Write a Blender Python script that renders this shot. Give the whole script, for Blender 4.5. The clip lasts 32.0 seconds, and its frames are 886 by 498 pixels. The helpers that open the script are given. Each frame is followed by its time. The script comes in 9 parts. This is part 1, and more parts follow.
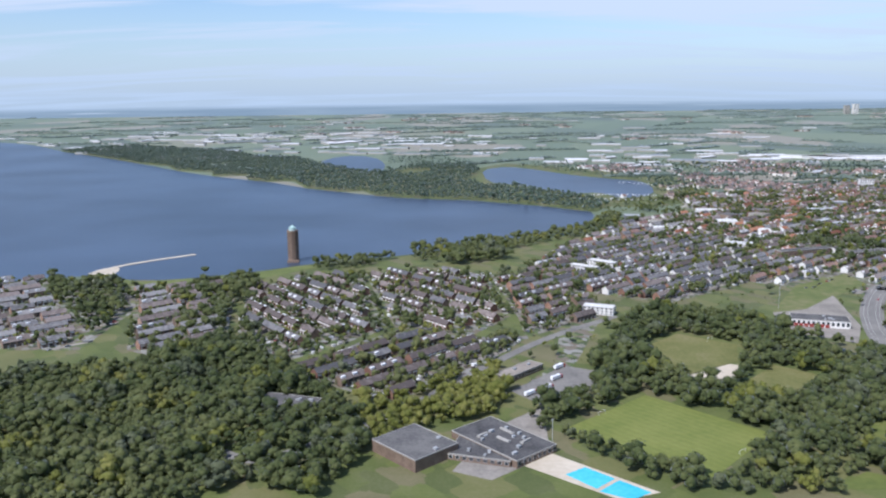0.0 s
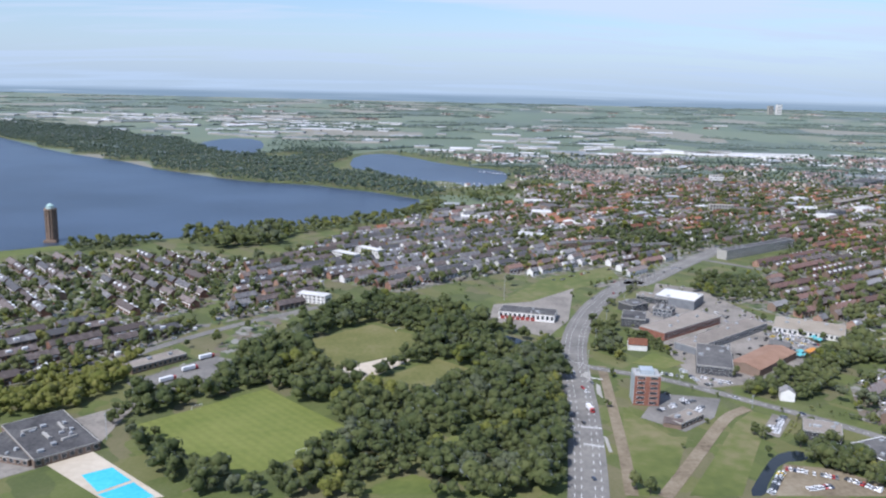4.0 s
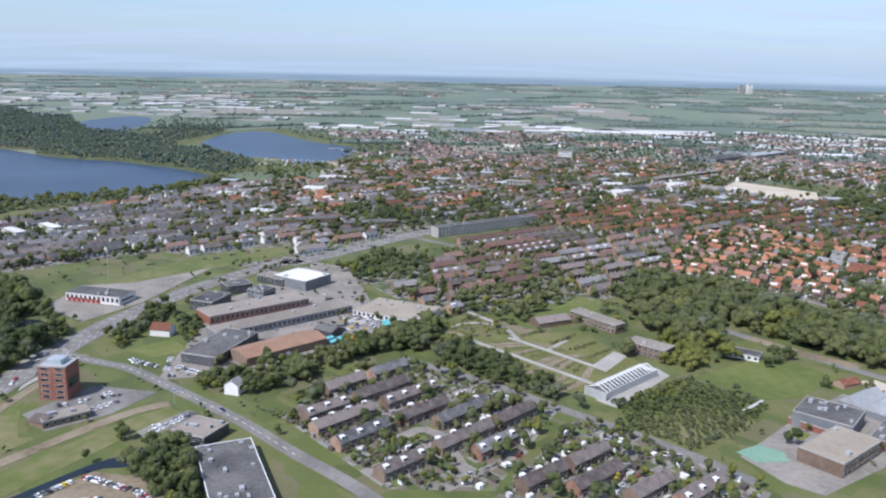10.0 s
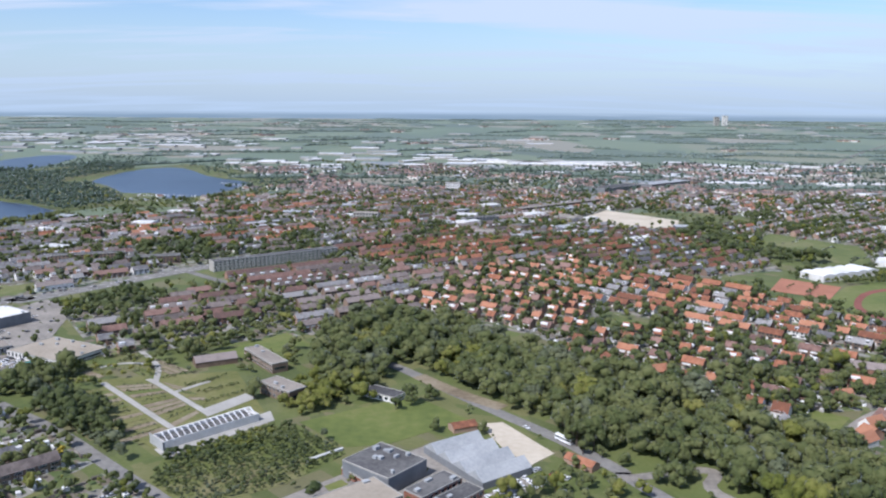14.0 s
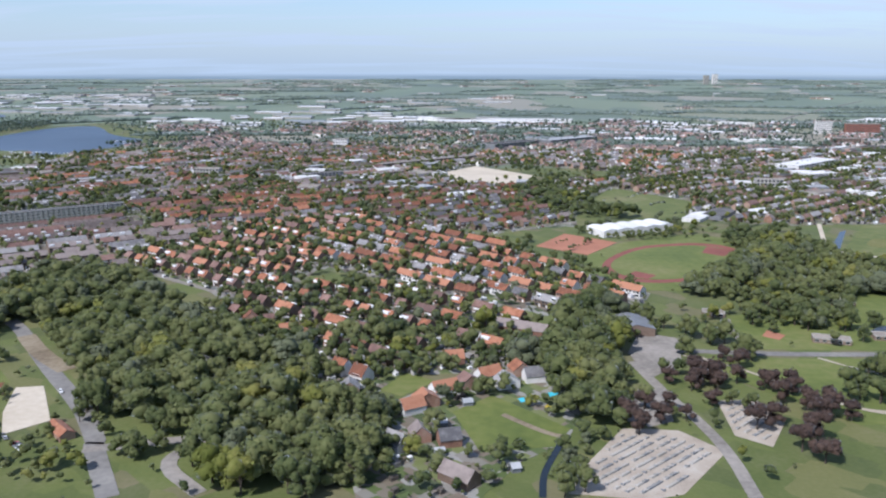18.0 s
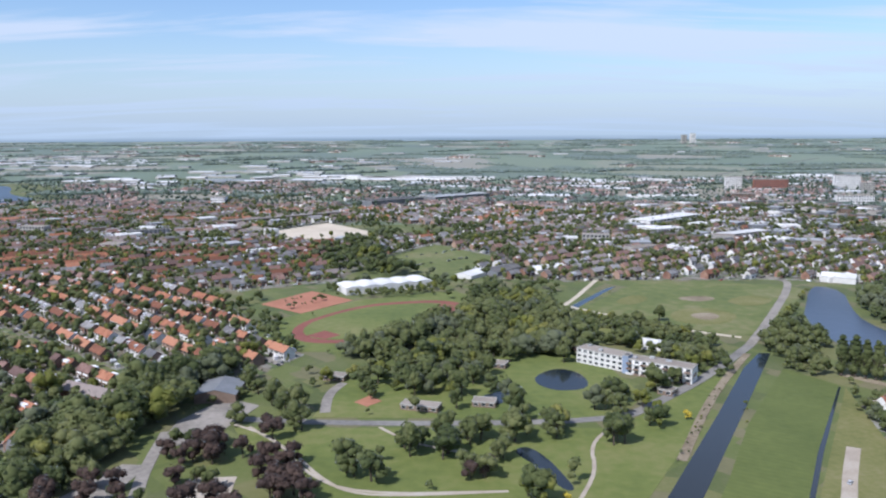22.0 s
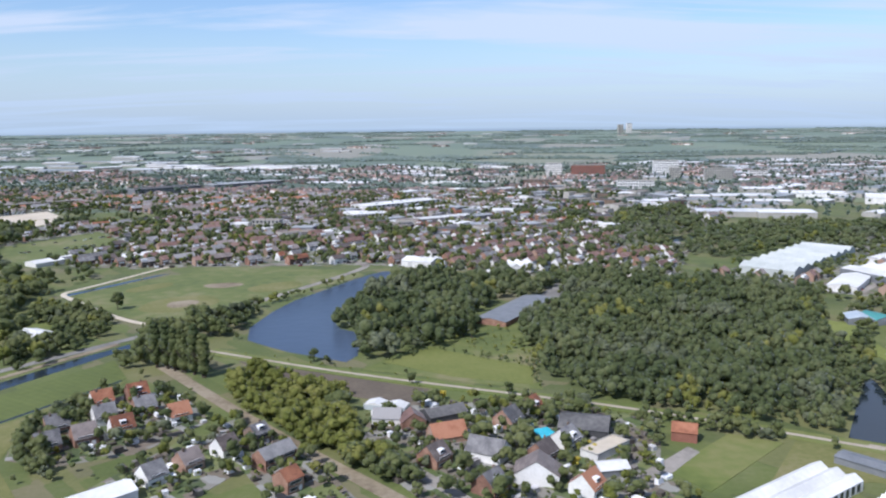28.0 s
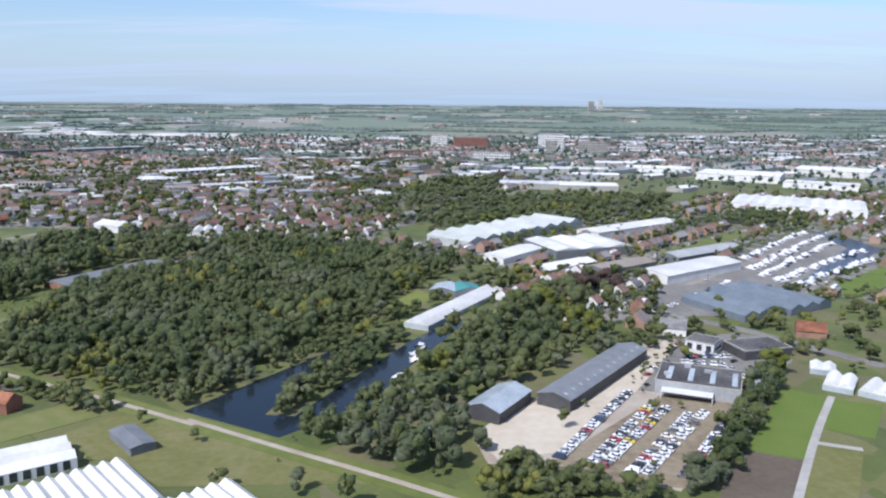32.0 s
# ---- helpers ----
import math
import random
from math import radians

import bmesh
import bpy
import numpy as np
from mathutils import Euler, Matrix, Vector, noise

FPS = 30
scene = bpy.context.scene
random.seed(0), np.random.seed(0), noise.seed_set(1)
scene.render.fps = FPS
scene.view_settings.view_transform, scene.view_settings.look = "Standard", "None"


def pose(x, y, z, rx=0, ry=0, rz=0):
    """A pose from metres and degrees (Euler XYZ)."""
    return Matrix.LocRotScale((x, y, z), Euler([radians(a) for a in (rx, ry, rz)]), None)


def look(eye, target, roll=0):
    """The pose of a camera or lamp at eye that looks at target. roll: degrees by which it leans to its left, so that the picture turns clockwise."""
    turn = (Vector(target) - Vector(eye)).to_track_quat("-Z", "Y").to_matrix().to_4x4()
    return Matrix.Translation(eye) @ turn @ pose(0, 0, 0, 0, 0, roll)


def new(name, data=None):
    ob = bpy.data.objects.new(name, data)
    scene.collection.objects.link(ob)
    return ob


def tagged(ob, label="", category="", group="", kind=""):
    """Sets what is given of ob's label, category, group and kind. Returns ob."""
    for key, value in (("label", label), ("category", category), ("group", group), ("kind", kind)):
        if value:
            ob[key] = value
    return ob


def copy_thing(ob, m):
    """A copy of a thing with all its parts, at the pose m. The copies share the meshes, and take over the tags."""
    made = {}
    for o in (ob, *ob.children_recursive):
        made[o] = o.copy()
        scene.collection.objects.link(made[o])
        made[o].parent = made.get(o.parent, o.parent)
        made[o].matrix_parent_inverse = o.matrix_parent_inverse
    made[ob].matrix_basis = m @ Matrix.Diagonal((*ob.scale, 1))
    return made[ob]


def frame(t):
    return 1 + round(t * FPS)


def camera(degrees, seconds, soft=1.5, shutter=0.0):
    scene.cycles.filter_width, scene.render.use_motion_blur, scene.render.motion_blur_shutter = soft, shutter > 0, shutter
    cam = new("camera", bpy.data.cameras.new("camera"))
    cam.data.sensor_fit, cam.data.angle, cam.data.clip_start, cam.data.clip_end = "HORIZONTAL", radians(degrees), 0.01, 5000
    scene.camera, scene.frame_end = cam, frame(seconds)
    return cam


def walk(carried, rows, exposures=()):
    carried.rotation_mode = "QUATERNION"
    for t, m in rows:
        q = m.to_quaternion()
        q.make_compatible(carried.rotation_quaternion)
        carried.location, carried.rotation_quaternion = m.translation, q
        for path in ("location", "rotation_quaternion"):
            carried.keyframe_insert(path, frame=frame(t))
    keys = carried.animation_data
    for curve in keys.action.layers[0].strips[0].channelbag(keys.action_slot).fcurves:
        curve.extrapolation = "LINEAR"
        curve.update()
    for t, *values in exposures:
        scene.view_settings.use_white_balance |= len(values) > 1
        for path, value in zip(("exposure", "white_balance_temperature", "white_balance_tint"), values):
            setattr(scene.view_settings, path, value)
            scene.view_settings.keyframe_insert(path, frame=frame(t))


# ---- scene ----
cam = camera(57.9, 32.0, soft=2.2)
METRES, EYE, TILT, LEAN, TURN = 1092.0, 115.28, -10.91, 0.67, 0.0
ROWS = [
    (0.0, 0.0, 0.0, 0.0, 0.0, 0.0, -0.0),
    (0.5, 0.0138, 0.0027, -0.0001, -0.31, -0.09, -0.6),
    (1.0, 0.0286, 0.0048, -0.0001, -0.68, 0.32, -0.51),
    (1.5, 0.0423, 0.0065, -0.0005, -1.08, 0.54, -0.58),
    (2.0, 0.0571, 0.0084, -0.0005, -1.6, 0.45, -0.92),
    (2.5, 0.0709, 0.0106, -0.0008, -2.11, 0.16, -1.22),
    (3.0, 0.0858, 0.0128, -0.0008, -2.64, -0.22, -1.3),
    (3.5, 0.0996, 0.0148, -0.0009, -3.14, -0.55, -1.2),
    (5.5, 0.1573, 0.0221, -0.0013, -3.82, -0.84, -1.68),
    (6.0, 0.1724, 0.0245, -0.0016, -3.82, -0.99, -1.45),
    (6.5, 0.1863, 0.0265, -0.0018, -3.84, -0.99, -1.3),
    (7.0, 0.2018, 0.0286, -0.0018, -3.88, -0.85, -0.87),
    (7.5, 0.2161, 0.0303, -0.0019, -3.86, -0.74, -0.86),
    (8.0, 0.2315, 0.0324, -0.0015, -3.68, -0.87, -1.18),
    (8.5, 0.2459, 0.0346, -0.0014, -3.41, -0.91, -1.29),
    (9.0, 0.2615, 0.0367, -0.0013, -3.24, -0.98, -0.87),
    (9.5, 0.2758, 0.0386, -0.0009, -3.07, -1.4, -1.22),
    (10.0, 0.2916, 0.041, -0.0005, -3.02, -1.94, -1.3),
    (10.5, 0.3063, 0.043, -0.0004, -3.1, -2.09, -0.5),
    (11.0, 0.3221, 0.0454, 0.0001, -3.24, -1.95, 0.1),
    (11.5, 0.3368, 0.0471, 0.0002, -3.22, -1.72, 0.26),
    (12.0, 0.3525, 0.0496, 0.0004, -3.09, -1.19, -0.15),
    (12.5, 0.3674, 0.0516, 0.0002, -2.9, -0.18, -0.09),
    (13.0, 0.3832, 0.0537, 0.0, -2.83, 0.99, -0.44),
    (13.5, 0.3979, 0.0552, -0.0003, -2.82, 1.45, -0.21),
    (14.0, 0.414, 0.0578, -0.0008, -2.71, 0.63, -0.53),
    (14.5, 0.429, 0.0599, -0.0013, -2.71, -0.33, -0.52),
    (16.5, 0.4918, 0.0692, -0.0029, -2.42, -1.56, -0.62),
    (17.0, 0.5076, 0.0714, -0.0034, -2.17, -1.8, -0.64),
    (17.5, 0.5224, 0.0737, -0.0039, -1.92, -2.13, -1.15),
    (18.0, 0.5383, 0.0761, -0.004, -1.82, -2.02, -0.41),
    (18.5, 0.5532, 0.0783, -0.0043, -1.71, -1.33, 0.05),
    (19.0, 0.5697, 0.0804, -0.0044, -1.51, 0.04, 0.33),
    (19.5, 0.5846, 0.0826, -0.0046, -1.39, 1.37, -0.19),
    (20.0, 0.6006, 0.085, -0.0046, -1.28, 1.91, -0.19),
    (20.5, 0.6158, 0.087, -0.0049, -1.07, 2.06, 0.45),
    (21.0, 0.6319, 0.0888, -0.0045, -1.12, 1.98, 0.1),
    (21.5, 0.6472, 0.0911, -0.0048, -1.19, 1.95, -0.07),
    (22.0, 0.6637, 0.0932, -0.0049, -1.24, 2.27, -0.17),
    (22.5, 0.6787, 0.0949, -0.0052, -1.36, 2.64, 0.19),
    (23.0, 0.6952, 0.0962, -0.0053, -1.48, 2.6, 0.0),
    (23.5, 0.7106, 0.0983, -0.0055, -1.53, 1.6, 0.78),
    (24.0, 0.7271, 0.0996, -0.0055, -1.82, 1.25, 0.81),
    (24.5, 0.7426, 0.1011, -0.0054, -1.92, 1.29, 0.58),
    (25.0, 0.7596, 0.1022, -0.0055, -2.04, 1.66, 0.73),
    (25.5, 0.7754, 0.1035, -0.0057, -2.04, 2.0, 0.62),
    (27.5, 0.8415, 0.1111, -0.0079, -2.33, 1.94, 0.38),
    (28.0, 0.8586, 0.1125, -0.0082, -2.56, 1.76, 0.37),
    (28.5, 0.8745, 0.1139, -0.0085, -2.77, 2.05, 0.05),
    (29.0, 0.8917, 0.1149, -0.0092, -2.99, 2.21, 0.26),
    (29.5, 0.9075, 0.1162, -0.0098, -3.07, 1.47, -0.48),
    (30.0, 0.9249, 0.1172, -0.0102, -3.09, 0.92, -1.42),
    (30.5, 0.9409, 0.1184, -0.0106, -2.89, 0.79, -1.19),
    (31.0, 0.9582, 0.1195, -0.011, -2.75, 0.57, -1.58),
    (31.5, 0.9744, 0.1204, -0.0114, -2.68, 0.4, -0.86),
    (32.0, 0.9919, 0.1216, -0.0115, -2.77, 0.05, -0.68),
]
walk(cam, [(t, pose(0, 0, EYE, TILT, LEAN, TURN) @ pose(METRES * x, METRES * y, METRES * z, 90 + pitch, roll, yaw)) for t, x, y, z, yaw, pitch, roll in ROWS], [(0.0, 0.16, 5800, 16), (32.0, 0.16, 5800, 16)])

import functools

# ---------------------------------------------------------------- world and sun
SUN_AZ, SUN_EL = (-0.72, -0.70), 50.0
world = bpy.data.worlds.new("world")
scene.world = world
world.use_nodes = True


def build_world():
    nt = world.node_tree
    nt.nodes.clear()
    N, L = nt.nodes.new, nt.links.new
    out, bg = N("ShaderNodeOutputWorld"), N("ShaderNodeBackground")
    bg.inputs["Strength"].default_value = 1.0
    sky = N("ShaderNodeTexSky")
    sky.sky_type = "NISHITA"
    sky.sun_disc = False
    sky.sun_elevation = radians(SUN_EL)
    sky.sun_rotation = math.atan2(SUN_AZ[0], SUN_AZ[1])
    sky.air_density, sky.dust_density, sky.ozone_density = 1.0, 0.6, 4.0
    dim = N("ShaderNodeVectorMath")
    dim.operation = "SCALE"
    dim.inputs["Scale"].default_value = 0.125
    L(sky.outputs[0], dim.inputs[0])
    tc, sep = N("ShaderNodeTexCoord"), N("ShaderNodeSeparateXYZ")
    L(tc.outputs["Generated"], sep.inputs[0])
    # thin cirrus on a flat layer high above
    up = N("ShaderNodeMath")
    up.operation = "ADD"
    up.inputs[1].default_value = 0.10
    L(sep.outputs["Z"], up.inputs[0])
    lay = N("ShaderNodeVectorMath")
    lay.operation = "DIVIDE"
    cmb = N("ShaderNodeCombineXYZ")
    for k in range(3):
        L(up.outputs[0], cmb.inputs[k])
    L(tc.outputs["Generated"], lay.inputs[0])
    L(cmb.outputs[0], lay.inputs[1])
    mp = N("ShaderNodeMapping")
    mp.inputs["Rotation"].default_value = (0, 0, radians(22))
    mp.inputs["Scale"].default_value = (0.16, 0.60, 1.0)
    L(lay.outputs[0], mp.inputs[0])
    n1 = N("ShaderNodeTexNoise")
    n1.inputs["Scale"].default_value, n1.inputs["Detail"].default_value = 2.1, 9
    n1.inputs["Roughness"].default_value, n1.inputs["Distortion"].default_value = 0.58, 0.55
    L(mp.outputs[0], n1.inputs["Vector"])
    cr = N("ShaderNodeValToRGB")
    cr.color_ramp.elements[0].position, cr.color_ramp.elements[1].position = 0.46, 0.60
    cr.color_ramp.elements[0].color, cr.color_ramp.elements[1].color = (0.0, 0.0, 0.0, 1), (0.80, 0.80, 0.80, 1)
    L(n1.outputs["Fac"], cr.inputs[0])
    cloud = N("ShaderNodeMix")
    cloud.data_type = "RGBA"
    cloud.inputs["B"].default_value = (0.63, 0.70, 0.785, 1)
    L(cr.outputs[0], cloud.inputs["Factor"])
    L(dim.outputs[0], cloud.inputs["A"])
    # the pale band over the horizon
    low = N("ShaderNodeMapRange")
    low.interpolation_type = "SMOOTHSTEP"
    low.inputs["From Min"].default_value, low.inputs["From Max"].default_value = 0.13, -0.02
    low.inputs["To Max"].default_value = 0.8
    L(sep.outputs["Z"], low.inputs["Value"])
    pale = N("ShaderNodeMix")
    pale.data_type = "RGBA"
    pale.inputs["B"].default_value = (0.44, 0.57, 0.695, 1)
    L(low.outputs["Result"], pale.inputs["Factor"])
    L(cloud.outputs["Result"], pale.inputs["A"])
    # land beyond the ground sheet, its haze painted into the backdrop colours
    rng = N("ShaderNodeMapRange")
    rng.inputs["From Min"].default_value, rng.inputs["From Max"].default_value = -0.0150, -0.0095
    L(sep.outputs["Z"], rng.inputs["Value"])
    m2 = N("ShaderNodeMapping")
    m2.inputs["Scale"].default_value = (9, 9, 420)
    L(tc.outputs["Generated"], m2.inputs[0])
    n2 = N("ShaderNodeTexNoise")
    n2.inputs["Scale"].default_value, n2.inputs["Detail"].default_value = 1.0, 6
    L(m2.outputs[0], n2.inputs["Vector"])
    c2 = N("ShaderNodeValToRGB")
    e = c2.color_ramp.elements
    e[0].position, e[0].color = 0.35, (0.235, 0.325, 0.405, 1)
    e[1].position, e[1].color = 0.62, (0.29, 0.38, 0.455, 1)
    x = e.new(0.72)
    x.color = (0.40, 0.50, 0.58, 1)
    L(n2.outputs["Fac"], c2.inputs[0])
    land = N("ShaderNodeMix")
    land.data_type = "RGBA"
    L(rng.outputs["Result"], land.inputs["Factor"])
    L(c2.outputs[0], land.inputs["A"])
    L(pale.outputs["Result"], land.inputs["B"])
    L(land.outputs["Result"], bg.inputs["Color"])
    L(bg.outputs[0], out.inputs["Surface"])


build_world()
sun_data = bpy.data.lights.new("sun", "SUN")
sun_data.energy, sun_data.angle, sun_data.color = 4.6, radians(0.55), (1.0, 0.95, 0.87)
sun = new("sun", sun_data)
sun.matrix_world = look((SUN_AZ[0] * 900, SUN_AZ[1] * 900, 900 * math.tan(radians(SUN_EL))), (0, 0, 0))

# ---------------------------------------------------------------- materials
MATS = {}


def mat(name, c1, c2, scale=0.3, rough=0.8, bump=0.0, c3=None, rand=0.0, island=0.0, metal=0.0, haze_sheen=0.0, fine=8.0, spec=0.4, thin=0.0):
    """Two scales of variation in world-sized noise; rand varies by object, island by loose piece."""
    m = bpy.data.materials.new(name)
    m.use_nodes = True
    nt = m.node_tree
    N, L = nt.nodes.new, nt.links.new
    b = nt.nodes["Principled BSDF"]
    geo = N("ShaderNodeNewGeometry")
    n1, n2 = N("ShaderNodeTexNoise"), N("ShaderNodeTexNoise")
    n1.inputs["Scale"].default_value, n1.inputs["Detail"].default_value = scale, 5
    n2.inputs["Scale"].default_value, n2.inputs["Detail"].default_value = scale * fine, 3
    L(geo.outputs["Position"], n1.inputs["Vector"])
    L(geo.outputs["Position"], n2.inputs["Vector"])
    add = N("ShaderNodeMath")
    add.operation = "MULTIPLY_ADD"
    add.inputs[1].default_value, add.inputs[2].default_value = 0.5, 0.0
    L(n2.outputs["Fac"], add.inputs[0])
    s = N("ShaderNodeMath")
    s.operation = "MULTIPLY_ADD"
    s.inputs[1].default_value = 0.9
    L(n1.outputs["Fac"], s.inputs[0])
    L(add.outputs[0], s.inputs[2])
    last = s
    for amount, node, socket in ((rand, "ShaderNodeObjectInfo", "Random"), (island, "ShaderNodeNewGeometry", "Random Per Island")):
        if amount:
            o, k = N(node), N("ShaderNodeMath")
            k.operation = "MULTIPLY_ADD"
            k.inputs[1].default_value = amount
            L(o.outputs[socket], k.inputs[0])
            q = N("ShaderNodeMath")
            q.operation = "SUBTRACT"
            q.inputs[1].default_value = amount / 2
            L(last.outputs[0], k.inputs[2])
            L(k.outputs[0], q.inputs[0])
            last = q
    r = N("ShaderNodeValToRGB")
    e = r.color_ramp.elements
    e[0].position, e[0].color = 0.45, (*c1, 1)
    e[1].position, e[1].color = 0.92, (*c2, 1)
    if c3:
        e[1].position = 0.70
        e.new(0.95).color = (*c3, 1)
    L(last.outputs[0], r.inputs[0])
    L(r.outputs[0], b.inputs["Base Color"])
    b.inputs["Roughness"].default_value, b.inputs["Metallic"].default_value = rough, metal
    b.inputs["Specular IOR Level"].default_value = spec
    # bluish sheen at grazing angles imitates aerial haze over the surface
    if haze_sheen:
        b.inputs["Sheen Weight"].default_value, b.inputs["Sheen Roughness"].default_value = haze_sheen, 0.35
        b.inputs["Sheen Tint"].default_value = (0.80, 0.91, 1.0, 1)
    if bump:
        bm_ = N("ShaderNodeBump")
        bm_.inputs["Strength"].default_value, bm_.inputs["Distance"].default_value = bump, 0.6
        L(n2.outputs["Fac"], bm_.inputs["Height"])
        L(bm_.outputs[0], b.inputs["Normal"])
    if thin:
        tr, mx = N("ShaderNodeBsdfTranslucent"), N("ShaderNodeMixShader")
        mx.inputs[0].default_value = thin
        L(r.outputs[0], tr.inputs["Color"])
        L(b.outputs[0], mx.inputs[1])
        L(tr.outputs[0], mx.inputs[2])
        L(mx.outputs[0], nt.nodes["Material Output"].inputs["Surface"])
    MATS[name] = m
    return m


GRASS = mat("grass", (0.072, 0.100, 0.019), (0.118, 0.142, 0.031), 0.03, 0.9, 0.2, (0.175, 0.172, 0.060), haze_sheen=0.06, fine=10)
MEADOW = mat("meadow", (0.060, 0.085, 0.018), (0.112, 0.132, 0.032), 0.022, 0.9, 0.2, (0.205, 0.178, 0.090), haze_sheen=0.06, fine=9)
DRY = mat("dry_grass", (0.095, 0.108, 0.028), (0.145, 0.145, 0.046), 0.05, 0.9, 0.2, (0.20, 0.18, 0.085), fine=12)
BED = mat("nursery_green", (0.09, 0.135, 0.02), (0.12, 0.165, 0.03), 0.1, 0.9, 0.2, fine=14)
GARDEN = mat("garden_ground", (0.045, 0.075, 0.02), (0.13, 0.15, 0.07), 0.09, 0.9, 0.2, (0.24, 0.22, 0.20), fine=5, haze_sheen=0.08)


def parcels(m, ang, sx, sy, colours, factor):
    """Small plots of lawn, paving and planting laid over a ground, along ang."""
    nt = m.node_tree
    N, L = nt.nodes.new, nt.links.new
    bs = nt.nodes["Principled BSDF"]
    geo, mp, v, r, sep, mx = N("ShaderNodeNewGeometry"), N("ShaderNodeMapping"), N("ShaderNodeTexVoronoi"), N("ShaderNodeValToRGB"), N("ShaderNodeSeparateColor"), N("ShaderNodeMix")
    mp.vector_type = "TEXTURE"
    mp.inputs["Rotation"].default_value, mp.inputs["Scale"].default_value = (0, 0, radians(ang)), (sx, sy, 1)
    L(geo.outputs["Position"], mp.inputs[0])
    v.distance = "CHEBYCHEV"
    v.inputs["Scale"].default_value, v.inputs["Randomness"].default_value = 1.0, 0.8
    L(mp.outputs[0], v.inputs["Vector"])
    r.color_ramp.interpolation = "CONSTANT"
    e = r.color_ramp.elements
    e[0].color, e[1].position, e[1].color = (*colours[0], 1), 1 / len(colours), (*colours[1], 1)
    for i, c in enumerate(colours[2:]):
        e.new((i + 2) / len(colours)).color = (*c, 1)
    L(v.outputs["Color"], sep.inputs[0])
    L(sep.outputs[0], r.inputs[0])
    mx.data_type = "RGBA"
    mx.inputs["Factor"].default_value = factor
    L(bs.inputs["Base Color"].links[0].from_socket, mx.inputs["A"])
    L(r.outputs[0], mx.inputs["B"])
    L(mx.outputs["Result"], bs.inputs["Base Color"])


parcels(GARDEN, 41, 3.0, 4.2, ((0.07, 0.10, 0.025), (0.20, 0.185, 0.165), (0.16, 0.13, 0.105), (0.045, 0.065, 0.02), (0.15, 0.115, 0.09), (0.13, 0.15, 0.045), (0.27, 0.26, 0.245)), 0.8)
SOIL = mat("bare_soil", (0.13, 0.10, 0.065), (0.22, 0.18, 0.12), 0.08, 0.95, 0.3, (0.28, 0.24, 0.17))
DARKSOIL = mat("dark_soil", (0.085, 0.068, 0.05), (0.13, 0.105, 0.075), 0.1, 0.95, 0.3)
SAND = mat("sand", (0.42, 0.36, 0.27), (0.55, 0.49, 0.39), 0.06, 0.95, 0.2)
ASPHALT = mat("asphalt", (0.135, 0.130, 0.120), (0.195, 0.187, 0.172), 0.08, 0.9, 0.1, (0.25, 0.24, 0.215), spec=0.12)
GRAVE = mat("grave_gravel", (0.27, 0.225, 0.175), (0.36, 0.31, 0.245), 0.15, 0.95, 0.2, (0.42, 0.38, 0.32), fine=14)
PAVING = mat("paving", (0.165, 0.150, 0.132), (0.25, 0.23, 0.20), 0.08, 0.9, 0.1, (0.32, 0.29, 0.255), spec=0.12)
CONCRETE = mat("concrete", (0.29, 0.28, 0.25), (0.41, 0.395, 0.36), 0.15, 0.9, spec=0.15)
BRICK = mat("brick", (0.16, 0.085, 0.06), (0.28, 0.16, 0.11), 0.4, 0.9, 0.1, (0.34, 0.24, 0.18), rand=0.5, island=0.3)
BROWNBRICK = mat("brown_brick", (0.13, 0.09, 0.065), (0.22, 0.16, 0.12), 0.4, 0.9, 0.1, rand=0.4, island=0.3)
REDBRICK = mat("red_brick", (0.19, 0.078, 0.052), (0.27, 0.12, 0.082), 0.5, 0.9, 0.1)
RENDER = mat("white_render", (0.55, 0.54, 0.51), (0.74, 0.73, 0.70), 0.3, 0.85, rand=0.3, island=0.3)
WHITEPAINT = mat("white_paint", (0.70, 0.70, 0.69), (0.82, 0.82, 0.81), 0.3, 0.6)
TILE_BROWN = mat("brown_tile", (0.09, 0.072, 0.065), (0.17, 0.14, 0.125), 0.5, 0.75, 0.3, (0.24, 0.20, 0.18), rand=0.55, island=0.45, haze_sheen=0.12)
TILE_GREY = mat("grey_tile", (0.085, 0.083, 0.085), (0.17, 0.165, 0.163), 0.5, 0.7, 0.3, (0.27, 0.26, 0.25), rand=0.6, island=0.5, haze_sheen=0.12)
TILE_RED = mat("red_tile", (0.11, 0.067, 0.056), (0.175, 0.10, 0.08), 0.5, 0.8, 0.3, (0.24, 0.15, 0.12), rand=0.4, island=0.45, haze_sheen=0.12)
TILE_ORANGE = mat("orange_tile", (0.155, 0.068, 0.042), (0.275, 0.115, 0.065), 0.5, 0.85, 0.3, (0.365, 0.175, 0.105), rand=0.7, island=0.5, haze_sheen=0.08, spec=0.2)
PALEROOF = mat("pale_green_roof", (0.36, 0.385, 0.365), (0.49, 0.51, 0.485), 0.1, 0.85, 0.0, rand=0.2, spec=0.12)
BITUMEN = mat("bitumen_roof", (0.050, 0.049, 0.050), (0.095, 0.093, 0.092), 0.12, 0.85, 0.1, (0.155, 0.15, 0.142), rand=0.3, spec=0.2)
GRAVELROOF = mat("gravel_roof", (0.20, 0.175, 0.148), (0.30, 0.265, 0.225), 0.12, 0.95, 0.1, rand=0.3, spec=0.15)
WHITEROOF = mat("white_roof", (0.50, 0.50, 0.48), (0.70, 0.695, 0.67), 0.08, 0.7, 0.0, rand=0.35, spec=0.2, fine=10)
